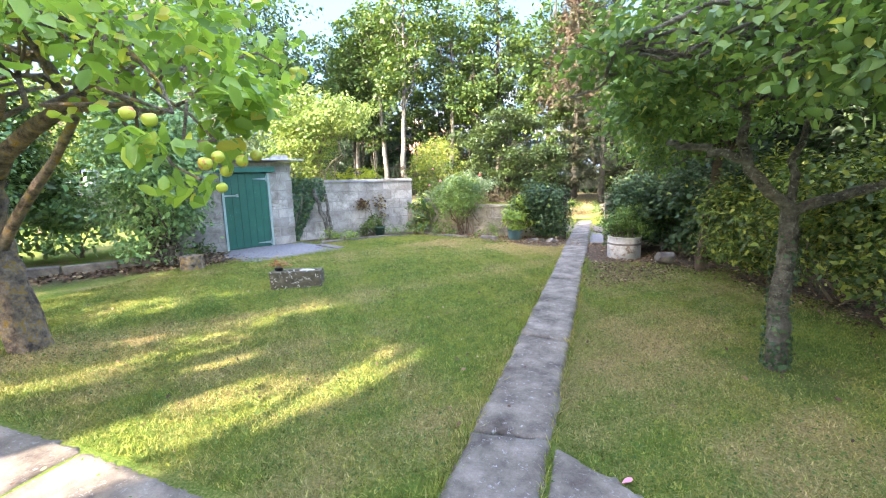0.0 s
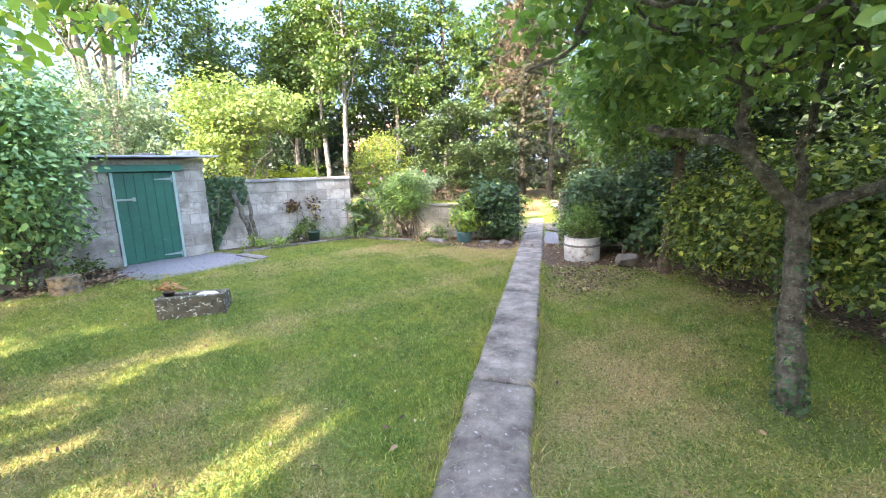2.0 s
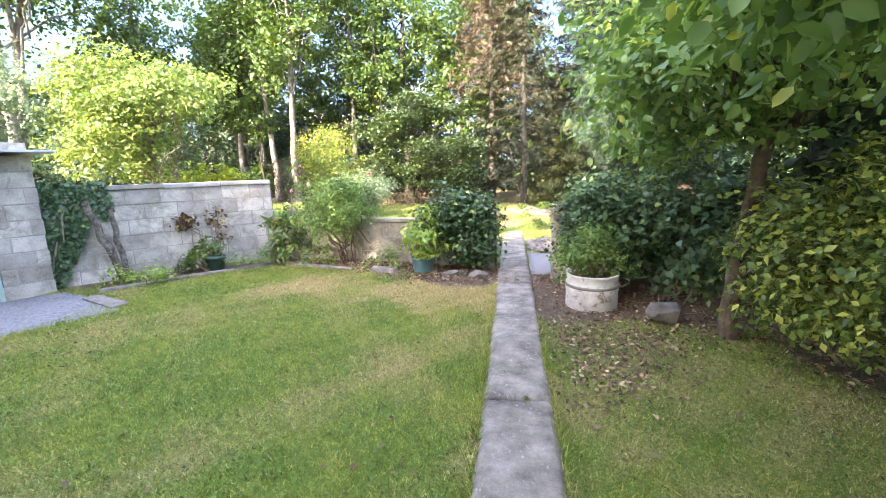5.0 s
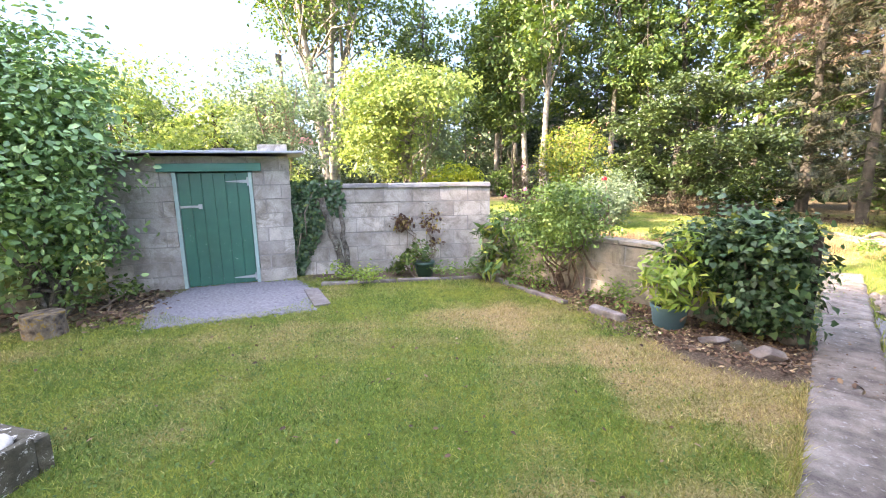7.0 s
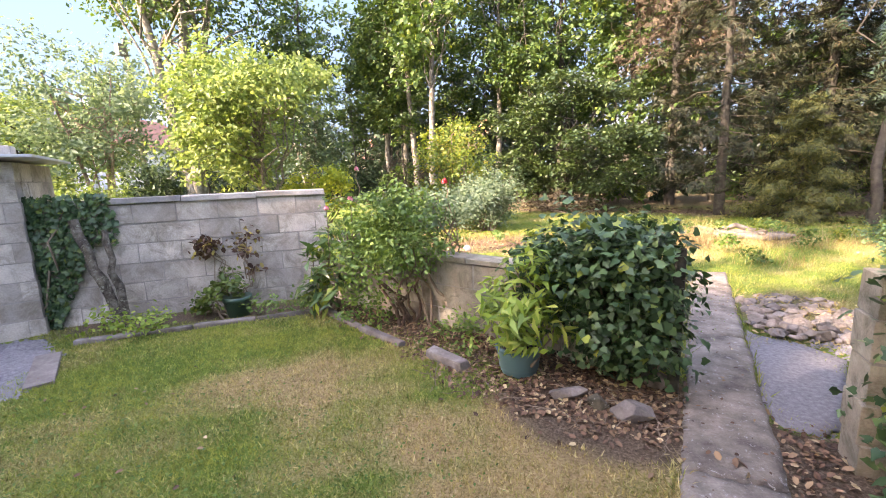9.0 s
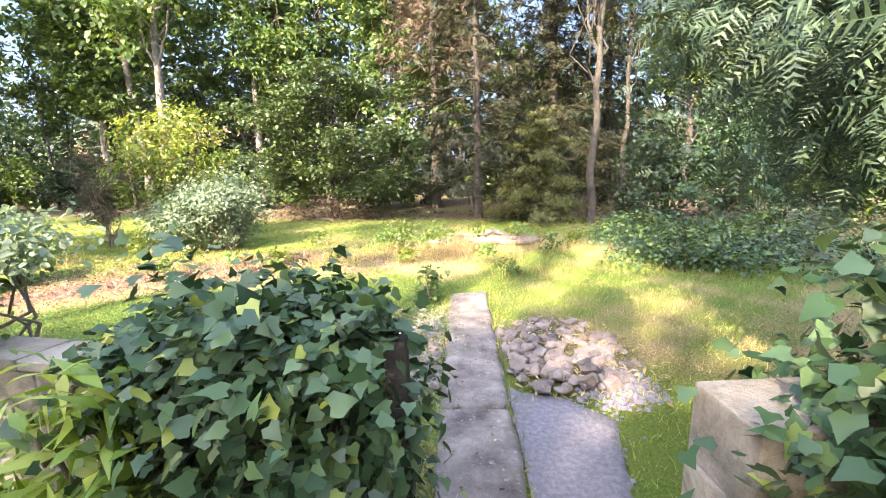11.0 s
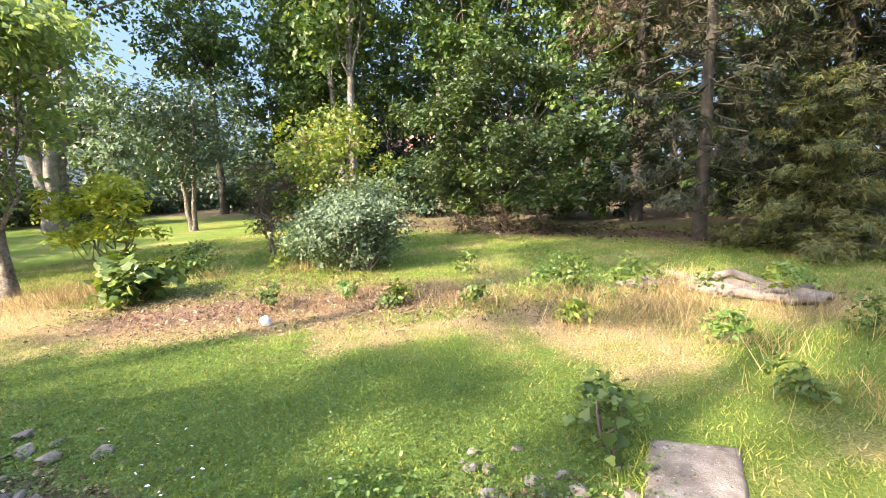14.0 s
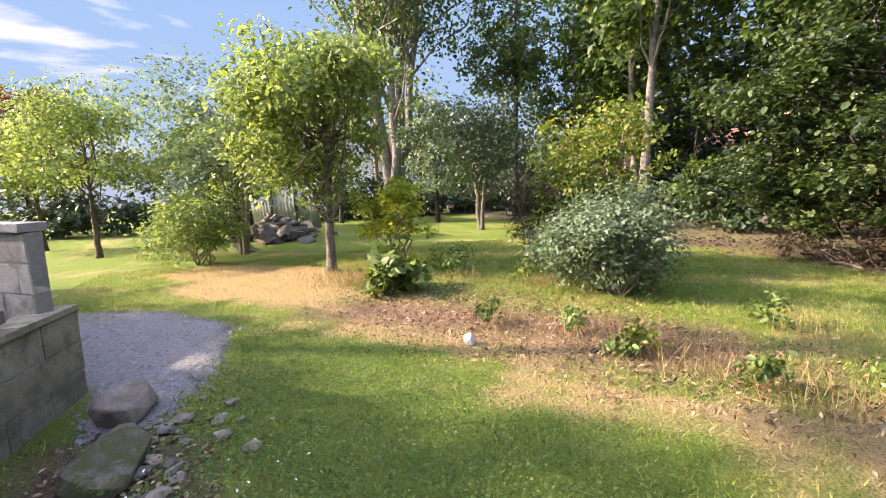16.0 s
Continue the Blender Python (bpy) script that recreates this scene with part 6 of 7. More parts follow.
bush("low_weeds", "mixed low weeds along the flower bed", [(-4.45, 9.7, 0.05, 0.3, 0.2, 0.2), (-4.1, 9.95, 0.05, 0.25, 0.15, 0.18), (-3.3, 9.95, 0.06, 0.35, 0.18, 0.2), (-2.3, 9.7, 0.06, 0.25, 0.15, 0.18), (-1.95, 9.75, 0.08, 0.2, 0.15, 0.2)], 1500, 0.045, L_ROSE, "oval", 118, stems=0)
# ivy sheet on the wall
r_ = np.random.default_rng(5)
s = r_.random(2600) ** 1.3 * 0.95
zz = r_.random(2600) * 1.5
okk = (zz > 1.1 - 0.2 * s) | (s < 0.62 * (0.25 + zz / 1.3) + 0.1)
s, zz = s[okk], zz[okk]
pz = np.stack([WA[0] + wdir.x * s + wn_.x * (0.03 + 0.05 * r_.random(len(s))), WA[1] + wdir.y * s + wn_.y * (0.03 + 0.05 * r_.random(len(s))), zz - 0.05], 1)
iv = thing("wall_ivy", WA[0], WA[1], 0, "ivy climbing over the block wall beside the shed", "ivy")
v, f = leaves_np(pz - np.array(iv.location), np.tile(np.array([[wn_.x, wn_.y, 0.1]]), (len(pz), 1)), 0.06, "ivy", up=0.25, seed=6)
put("foliage", mesh_np("foliage", v, f), L_IVY, iv)
pts = bent((0.1, 0.0, -0.05), (0.35, 0.35, 1.3), 8, 0.05, 4)
v, f = tube_np(pts + np.array([wn_.x, wn_.y, 0]) * 0.03, np.linspace(0.02, 0.006, 8), 6)
put("stem", mesh_np("stem", v, f), TWIGM, iv)


def flower(x, y, z, mat, label, rr=0.04, seed=0):
    r_ = np.random.default_rng(seed)
    d = r_.normal(size=(26, 3))
    d[:, 2] = np.abs(d[:, 2])
    d /= np.linalg.norm(d, axis=1)[:, None]
    v, f = leaves_np(d * rr * 0.45, d, rr, "oval", up=0.1, seed=seed)
    ob = put("bloom", mesh_np("bloom", v, f), mat, RB, label)
    ob.location = Vector((x, y, z)) - RB.location
    v, f = tube_np(bent((0, 0, -0.45), (0, 0, 0), 5, 0.03, seed), [0.005] * 5, 5)
    put("stem", mesh_np("stem", v, f), TWIGM, ob)


for k, (x, y, z, m_) in enumerate(((-3.75, 10.55, 1.62, PETALPINK), (-3.3, 9.9, 1.32, PETALPINK), (-3.55, 9.8, 1.22, PETALPINK), (-2.4, 10.3, 1.45, PETALRED))):
    flower(x, y, z, m_, "pink rose bloom" if m_ is PETALPINK else "red rose bloom", seed=k)

# ---- back garden plants ----
bush("silver_shrub", "broad rounded silver-green shrub on the mulch bed", lobes_of(-4.95, 16.85, 0.72, 1.6, 1.05, 0.85, 18, 121, 0.4), 15000, 0.06, L_SILVER, "oval", 121, base=(-4.95, 16.85), stems=18, gaps=0.2)
tree("golden_shrub", "tall yellow-green shrub with upright shoots", -6.45, 18.0, 2.6, (1.75, 1.35, 1.2, 1.5), 6500, 0.085, L_YELLOW, TWIGM, 0.05, 122, stems=5, shape="oval", gaps=0.5, k=14)
bush("brown_shrub", "pinkish-brown feathery shrub beside the golden one", lobes_of(-7.8, 17.4, 1.1, 0.8, 0.7, 0.95, 6, 123), 2200, 0.09, L_BROWN, "spray", 123, base=(-7.7, 17.4), stems=12, gaps=0.45)
LT = tree("leaning_garden_tree", "small leaning tree with light green airy crown", -9.15, 13.55, 3.4, (3.1, 2.3, 2.1, 2.1), 15000, 0.105, L_LIGHT, BARKM, 0.11, 124, lean=(-0.45, 0.15), shape="oval", k=20, gaps=0.45, count=34, flat=0.35)
bush("yellow_maple", "small bright yellow-green maple", lobes_of(-8.7, 15.0, 1.25, 1.2, 1.0, 1.1, 12, 125, 0.4, 0.35), 2600, 0.10, L_MAPLE, "rhomb", 125, base=(-8.9, 15.1), stems=14, gaps=0.5, up=0.75)
bush("large_leaf_plant", "broad-leaved green plant on the mulch bed", [(-6.75, 14.2, 0.22, 0.55, 0.42, 0.32), (-7.1, 14.0, 0.35, 0.3, 0.3, 0.3)], 620, 0.14, L_WEED, "ivy", 126, stems=12, gaps=0.1, up=0.7)
bush("garden_shrub", "rounded green and yellow shrub on the sunny lawn", lobes_of(-12.0, 11.0, 0.85, 1.35, 1.1, 1.0, 8, 127), 5200, 0.08, L_LIGHT, "oval", 127, base=(-12, 11), stems=12)
tree("tall_shrub", "tall airy shrub with blue-green leaves", -13.4, 11.9, 4.3, (3.3, 2.0, 1.9, 2.2), 8000, 0.11, L_SILVER, TWIGM, 0.08, 128, stems=3, gaps=0.5)
tree("young_fruit_tree", "young fruit tree on the sunny lawn", -15.8, 8.0, 3.3, (3.1, 2.7, 2.6, 1.7), 9500, 0.11, L_LIGHT, REDBARK, 0.09, 129, k=10, gaps=0.35)
tree("young_fruit_tree", "yellow-green young fruit tree at the lawn's end", -19.5, 5.5, 3.6, (3.2, 2.4, 2.2, 1.6), 6500, 0.13, L_LIGHT, REDBARK, 0.10, 130, k=10, gaps=0.35)
tree("purple_tree", "dark purple-leaved tree beyond the lawn", -28, 2.2, 6.0, (5.2, 2.8, 2.8, 2.4), 5500, 0.2, L_PURPLE, DARKBARK, 0.15, 131)
tree("dark_round_tree", "dark dense round-headed tree with slim trunk", -14.9, 20.2, 4.6, (3.4, 2.2, 2.1, 2.1), 7500, 0.13, L_DARK, BARKM, 0.12, 132, gaps=0.15, stems=2)
# tall pale multi-stemmed tree
tree("tall_tree", "tall many-stemmed tree with pale trunks", -21.1, 18.8, 16.5, (12.4, 6.0, 5.2, 5.0), 15000, 0.22, L_WOOD, PALEBARK, 0.34, 133, stems=5, gaps=0.5, k=15, count=40)
# sycamores behind
for k, (x, y, hgt, lx) in enumerate(((-11.2, 24.6, 13, 0.4), (-13.2, 26.4, 14, -0.8), (-14.6, 27.6, 13, -0.6), (-16.8, 28.5, 14, 0.5), (-9.2, 28.0, 13, 0.3), (-6.2, 29.0, 14, 0), (-3.0, 28.5, 13, 0.5), (-20.5, 25.5, 13, 0.3), (-1.2, 31.5, 14, 0.2), (-18.5, 31.0, 13, 0))):
    tree("sycamore_tree", "tall woodland tree with bare lower trunk", x, y, hgt * 0.93, (hgt * 0.68, 3.0, 2.8, hgt * 0.33), 6600, 0.235, L_WOOD, PALEBARK if k < 5 else DARKBARK, 0.19, 140 + k, lean=(lx, 0), group="woodland trees", gaps=0.45, k=12, count=22, fork=0.45)
# slim dark stems and undergrowth between them
for k in range(14):
    x, y = -19 + k * 1.75 + random.gauss(0, 0.5), 26.5 + random.uniform(-1.5, 3.5)
    hgt = random.uniform(6, 9)
    tree("sapling", "slim dark woodland sapling", x, y, hgt, (hgt * 0.68, 1.5, 1.4, hgt * 0.3), 1900, 0.2, L_WOOD, DARKBARK, 0.07, 160 + k, group="woodland saplings", gaps=0.5, count=8, lean=(random.gauss(0, 0.4), 0))
# layered broad-leaved tree
DG = thing("layered_tree", -4.2, 22.3, 0.0, "spreading tree with layered broad leaves down to the ground", "tree")
trunk(DG, smooth_line([(-4.2, 22.3, -0.1), (-4.1, 22.3, 1.6), (-4.0, 22.3, 3.8)], 10, 0.02), np.linspace(0.16, 0.04, 10), DARKBARK)
r_ = np.random.default_rng(17)
tiers = []
for k in range(26):
    z = 0.9 + 3.7 * (k / 26)
    rad = 2.7 * math.sqrt(max(0.08, 1 - (k / 27) ** 1.6))
    a = r_.random() * 6.28
    q = rad * (0.35 + 0.55 * r_.random())
    tiers.append((-4.0 + q * math.cos(a) * 1.1, 22.2 + q * math.sin(a) * 0.8, z, 1.05, 0.95, 0.14))
tiers += [(-6.3, 21.6, 3.3, 1.0, 0.8, 0.3), (-5.4, 20.9, 2.9, 0.9, 0.8, 0.3), (-2.2, 21.0, 1.2, 0.7, 0.6, 0.5), (-1.9, 21.3, 2.2, 0.9, 0.7, 0.4), (-3.4, 20.7, 2.4, 0.9, 0.7, 0.35), (-5.6, 21.5, 1.5, 0.8, 0.7, 0.4)]
c = foliage(DG, tiers, 21000, 0.115, L_DOGWOOD, "oval", 171, shell=0.15, gaps=0.1, up=0.85, droop=0.5)
limbs(DG, [(-4.1, 22.3, z) for z in (0.9, 1.6, 2.4, 3.2)], c, 0.045, DARKBARK, 172, count=40)
bush("brown_undergrowth", "dry reddish-brown undergrowth beneath the layered tree", [(-4.6, 21.8, 0.4, 1.2, 0.5, 0.5), (-3.4, 21.7, 0.3, 0.9, 0.4, 0.4)], 1500, 0.12, L_BROWN, "spray", 173, stems=10)
# undergrowth hedge closing the view at the back
for k in range(17):
    x = -21 + k * 2.0
    y = 25.6 + random.uniform(-0.8, 1.0) + (1.5 if x < -9 else 0)
    m_ = (L_DARK, L_WOOD, L_DARK, L_WOOD)[k % 4]
    bush("undergrowth_bush", "dark leafy woodland undergrowth bush", lobes_of(x, y, 1.1, 1.5, 1.1, 1.3 + 0.4 * random.random(), 6, 180 + k), 2000, 0.19, m_, "rhomb", 180 + k, group="woodland undergrowth", stems=5)
tagged(bush("far_woods", "dense far woodland behind the garden", [(x, 37 + 3 * math.sin(x), 4.5 + 1.5 * math.sin(x * 0.7), 3.6, 2.6, 4.6) for x in range(-44, 40, 5)], 46000, 0.46, L_DARK, "rhomb", 200, stems=0, gaps=0.2, shell=0.7), kind="stuff")
tagged(bush("far_hedge", "dense hedge and trees along the garden's left boundary", [(-27 - 2 * math.sin(y), y, 1.5, 2.0, 2.4, 1.8 + 0.8 * math.sin(y * 1.3)) for y in range(-6, 34, 4)] + [(-26, y, 0.7, 1.2, 1.6, 0.9) for y in range(-6, 34, 2)], 30000, 0.27, L_DARK, "rhomb", 201, stems=0, gaps=0.2, shell=0.7), kind="stuff")
tagged(bush("wood_edge", "dark dense thicket behind the woodland trunks", [(x, 31.5 + math.sin(x * 1.7), 2.0 + 0.6 * math.sin(x), 2.0, 1.4, 2.6) for x in range(-30, 22, 3)], 26000, 0.32, L_DARK, "rhomb", 202, stems=0, gaps=0.1, shell=0.6), kind="stuff")
for k, (x, y, hgt) in enumerate(((-21.5, 10.6, 5.6), (-23.5, 16.5, 7.5), (-19.8, 20.5, 6.5), (-24.5, 21.5, 9.0), (-17.5, 11.5, 4.6), (-22.5, 13.2, 5.2))):
    tree("boundary_tree", "leafy tree along the garden boundary", x, y, hgt * 0.9, (hgt * 0.6, 1.9, 1.8, hgt * 0.42), 4200, 0.17, (L_WOOD, L_LIGHT, L_SILVER)[k % 3], DARKBARK, 0.12, 210 + k, group="boundary trees", gaps=0.35)

# conifers
def conifer(name, label, x, y, hgt, rbase, n, mat, seed, z0=0.6, bark=DARKBARK, size=0.3, bare=0.0, lean=0.0):
    ob = thing(name, x, y, float(gz(x, y)), label, "tree", "conifers")
    trunk(ob, smooth_line([(x, y, -0.1), (x + lean * 0.5, y, hgt * 0.5), (x + lean, y, hgt)], 12, 0.02, seed), np.linspace(0.035 * hgt * 0.45, 0.02, 12), bark)
    r_ = np.random.default_rng(seed)
    items, ps, os_ = [], [], []
    nb_ = int(hgt * 9)
    for k in range(nb_):
        t = (k + r_.random()) / nb_
        z = z0 + (hgt - z0) * t
        ln = rbase * (1 - t) ** 0.75 * r_.uniform(0.65, 1.15) + 0.15
        a = k * 2.4 + r_.normal(0, 0.3)
        d = np.array([math.cos(a), math.sin(a), 0])
        s = np.array([x + lean * z / hgt, y, z])
        e = s + d * ln + np.array([0, 0, ln * (0.12 - 0.35 * (1 - t))])
        p = bent(s, e, 6, 0.03, k, 0.05)
        items.append(tube_np(p - np.array(ob.location), np.linspace(0.022, 0.004, 6), 4))
        m = max(3, int(n / nb_ * (0.5 + ln / rbase)))
        u = bare + (1 - bare) * r_.random(m) ** 0.7
        q = s + (e - s) * u[:, None] + r_.normal(size=(m, 3)) * np.array([0.16, 0.16, 0.07]) * (0.5 + ln / 2.2)
        ps.append(q)
        os_.append(np.tile(d, (m, 1)) + 0.4 * r_.normal(size=(m, 3)))
    for v, f in items:
        put("limb", mesh_np("limb", v, f), bark, ob)
    ps, os_ = np.concatenate(ps), np.concatenate(os_)
    os_ /= np.linalg.norm(os_, axis=1)[:, None]
    v, f = leaves_np(ps - np.array(ob.location), os_, size, "spray", droop=0.5, up=0.6, seed=seed)
    put("crown", mesh_np("crown", v, f), mat, ob)
    return ob


conifer("conifer_tree", "thin conifer with brown inner branches", 0.45, 21.6, 9.5, 2.2, 4200, L_CONIFER, 221, 1.0, bare=0.35)
conifer("conifer_tree", "dark dense conifer at the wood's edge", 3.0, 23.2, 12, 2.6, 8000, L_CONIFER, 222, 0.7)
conifer("conifer_tree", "brown half-dead conifer in the wood", -1.0, 25.0, 12, 2.2, 3600, L_BROWN, 223, 5.0, bare=0.2)
conifer("conifer_tree", "dark conifer further back", 5.5, 25.5, 12, 2.6, 5200, L_CONIFER, 224, 1.0)
conifer("golden_conifer", "low golden-tipped conifer shrub", 2.1, 20.4, 3.0, 1.35, 4200, L_GOLD, 225, 0.1, size=0.2)
conifer("pointed_conifer", "narrow dark pointed conifer", 10.8, 22.5, 6.2, 0.9, 3500, L_DARK, 226, 0.2, size=0.22)
FT = tree("ivy_clad_tree", "tall slim tree with ivy and bare curved trunk", 3.35, 19.9, 9.5, (8.2, 2.2, 2.2, 2.6), 5200, 0.17, L_WOOD, DARKBARK, 0.11, 230, lean=(0.25, 0.2), gaps=0.5)
tree("pine_tree", "slim pine with orange-brown trunk", 4.7, 21.4, 9.5, (7.2, 1.9, 1.8, 2.8), 4200, 0.2, L_GOLD, DARKBARK, 0.08, 231, shape="spray", gaps=0.5)
tree("woodland_edge_tree", "sunlit yellow-green tree at the wood's edge", 7.2, 22.8, 6.5, (5.0, 2.0, 1.9, 2.0), 5200, 0.17, L_LIGHT, DARKBARK, 0.12, 232, gaps=0.5)
tree("woodland_edge_tree", "leafy tree at the edge of the wood", 13.5, 24, 8.0, (5.6, 2.6, 2.4, 2.6), 4200, 0.22, L_LIGHT, DARKBARK, 0.12, 233, gaps=0.5)
for k, (x, y, zc, rx, rz) in enumerate(((4.6, 19.6, 1.1, 1.2, 1.4), (6.3, 18.8, 1.2, 1.4, 1.4), (8.3, 17.8, 1.1, 1.5, 1.3), (10.2, 16.6, 1.1, 1.6, 1.3), (7.5, 20.6, 1.6, 1.6, 1.7), (10.0, 20.0, 1.4, 1.7, 1.5), (7.6, 13.2, 1.3, 1.4, 1.5), (12.5, 19.0, 1.3, 1.7, 1.5))):
    bush("hedge_bush", "dense green boundary bush with ivy", lobes_of(x, y, zc, rx, rx, rz, 8, 240 + k), 3600, 0.12, (L_DARK, L_IVY, L_WOOD)[k % 3], "rhomb", 240 + k, group="right boundary bushes", stems=6)
bush("bramble_patch", "sprawling bramble and ivy ground cover", [(3.0, 14.9, 0.1, 0.7, 0.55, 0.35), (3.7, 14.5, 0.12, 0.8, 0.6, 0.4), (3.2, 15.8, 0.2, 0.8, 0.7, 0.5), (4.3, 15.3, 0.15, 1.0, 0.9, 0.42), (4.9, 14.2, 0.1, 0.9, 0.6, 0.30), (3.2, 17.0, 0.12, 0.8, 0.8, 0.30), (5.6, 15.8, 0.2, 1.1, 1.0, 0.48)], 13500, 0.05, L_IVY, "ivy", 250, stems=16, gaps=0.2)
bush("bramble_shoots", "lighter green bramble shoots on the ground cover", [(3.0, 15.6, 0.45, 0.5, 0.4, 0.22), (3.9, 14.6, 0.38, 0.5, 0.4, 0.2), (4.4, 15.0, 0.5, 0.6, 0.5, 0.2), (3.4, 15.2, 0.4, 0.8, 0.7, 0.2)], 1500, 0.07, L_WEED, "oval", 251, stems=14)

# weeds and dry stalks behind the path's end
def stalks(name, label, cx, cy, rx, ry, n, hgt, mat, seed, group=""):
    r_ = np.random.default_rng(seed)
    ob = thing(name, cx, cy, float(gz(cx, cy)), label, "grass", group, "stuff")
    x, y = cx + rx * r_.normal(0, 0.5, n), cy + ry * r_.normal(0, 0.5, n)
    hh = hgt * r_.uniform(0.4, 1.1, n)
    a = r_.random(n) * 6.28
    w = 0.0015 + 0.0018 * r_.random(n)
    b = np.stack([x, y, gz(x, y)], 1)
    side = np.stack([np.cos(a), np.sin(a), 0 * a], 1) * w[:, None]
    lean_ = np.stack([r_.normal(0, 0.45, n), r_.normal(0, 0.45, n), np.ones(n)], 1) * hh[:, None]
    v = np.stack([b - side, b + side, b + lean_ * 0.6 + side * 0.8, b + lean_ * 0.6 - side * 0.8, b + lean_ + side * 2.0], 1)
    v = v - np.array(ob.location)
    f = np.array([(0, 1, 2), (0, 2, 3), (3, 2, 4)])[None] + (np.arange(n) * 5)[:, None, None]
    put("stalks", mesh_np("stalks", v.reshape(-1, 3), f.reshape(-1, 3)), mat, ob)
    return ob


stalks("dry_weeds", "clump of dry reddish-yellow weeds behind the path", -0.2, 16.1, 0.9, 0.6, 1300, 0.26, L_RUSTY, 260)
stalks("tall_weeds", "pale tall weeds by the logs", -0.05, 16.9, 0.3, 0.2, 220, 0.45, L_STRAW, 261)
stalks("dry_weeds", "dry orange grass along the mulch bed", -1.6, 15.9, 1.4, 0.5, 900, 0.09, L_RUSTY, 262)
stalks("dry_weeds", "dry orange grass beside the broad-leaved plant", -7.9, 13.9, 0.8, 0.8, 1400, 0.28, L_RUSTY, 263)
bush("weed_clump", "green weeds beside the dry stalks", [(-1.2, 16.6, 0.25, 0.35, 0.3, 0.3), (-0.6, 16.4, 0.2, 0.3, 0.2, 0.3), (0.3, 16.2, 0.2, 0.2, 0.2, 0.25)], 600, 0.06, L_WEED, "oval", 264, stems=0)
bush("weed_clump", "fresh green weed clump at the path's end", [(-0.38, 13.35, 0.12, 0.2, 0.22, 0.2), (-0.55, 13.5, 0.1, 0.2, 0.18, 0.16)], 170, 0.065, L_WEED, "ivy", 265, stems=4, up=0.7)
bush("low_weeds", "dark low weeds with daisies behind the low wall", [(-1.6, 11.5, 0.05, 0.5, 0.4, 0.16), (-2.2, 11.3, 0.05, 0.4, 0.3, 0.14), (-1.2, 12.1, 0.05, 0.4, 0.5, 0.12)], 4200, 0.03, L_ROSE, "oval", 266, stems=0)
bush("mulch_weeds", "scattered small weeds on the mulch bed", [(-4.4, 15.0, 0.05, 0.2, 0.15, 0.12), (-3.2, 15.2, 0.05, 0.2, 0.15, 0.12), (-7.4, 15.4, 0.2, 0.5, 0.4, 0.4), (-8.3, 15.8, 0.2, 0.5, 0.4, 0.35)], 900, 0.06, L_WEED, "oval", 267, stems=0)

# ---- far things ----
rub = random.Random(8)
for k in range(46):
    x, y = -17.6 + rub.gauss(0, 1.1), 13.0 + rub.gauss(0, 0.8)
    hh = max(0.0, 0.75 - 0.5 * math.hypot((x + 17.6) / 1.4, (y - 13.0)))
    bm = bmesh.new()
    s = rub.uniform(0.2, 0.5)
    box(bm, 0, 0, 0, s * 1.5, s, rub.uniform(0.06, 0.2), wob=0.03, bevel=0.012)
    ob = put("broken_slab", bm, STONE)
    ob.location = (x, y, hh + 0.05)
    ob.rotation_euler = (rub.gauss(0, 0.35), rub.gauss(0, 0.35), rub.uniform(0, 3))
    tagged(ob, "broken concrete slab on a rubble heap", "rubble", "rubble heap")
rock("rubble_mound", -17.6, 13.0, 0.0, 1.7, 1.3, 0.75, "earth and stone mound under the rubble", seed=70, mat=MOSSY, category="rubble")
for k, (x, y, a) in enumerate(((-19.8, 13.5, 0.9), (-20.3, 12.6, 0.8), (-19.4, 14.4, 1.0))):
    wv = [(-0.5 + j * 0.028, 0.02 * math.sin(j * 1.05) + d, z) for d in (0, 0.006) for z in (0.1, 2.0) for j in range(37)]
    wf = []
    for j in range(36):
        wf += [(j, j + 1, 37 + j + 1, 37 + j), (74 + j, 111 + j, 111 + j + 1, 74 + j + 1), (37 + j, 37 + j + 1, 111 + j + 1, 111 + j), (j, 74 + j, 74 + j + 1, j + 1)]
    wf += [(0, 37, 111, 74), (36, 110, 147, 73)]
    ob = put("metal_sheet", mesh_np("metal_sheet", np.array(wv), np.array(wf)), STEEL)
    ob.location = (x, y, 0.05)
    ob.rotation_euler = (0.1, 0, a)
    tagged(ob, "grey-green corrugated metal sheet leaning behind the rubble", "metal sheet", "leaning sheets")


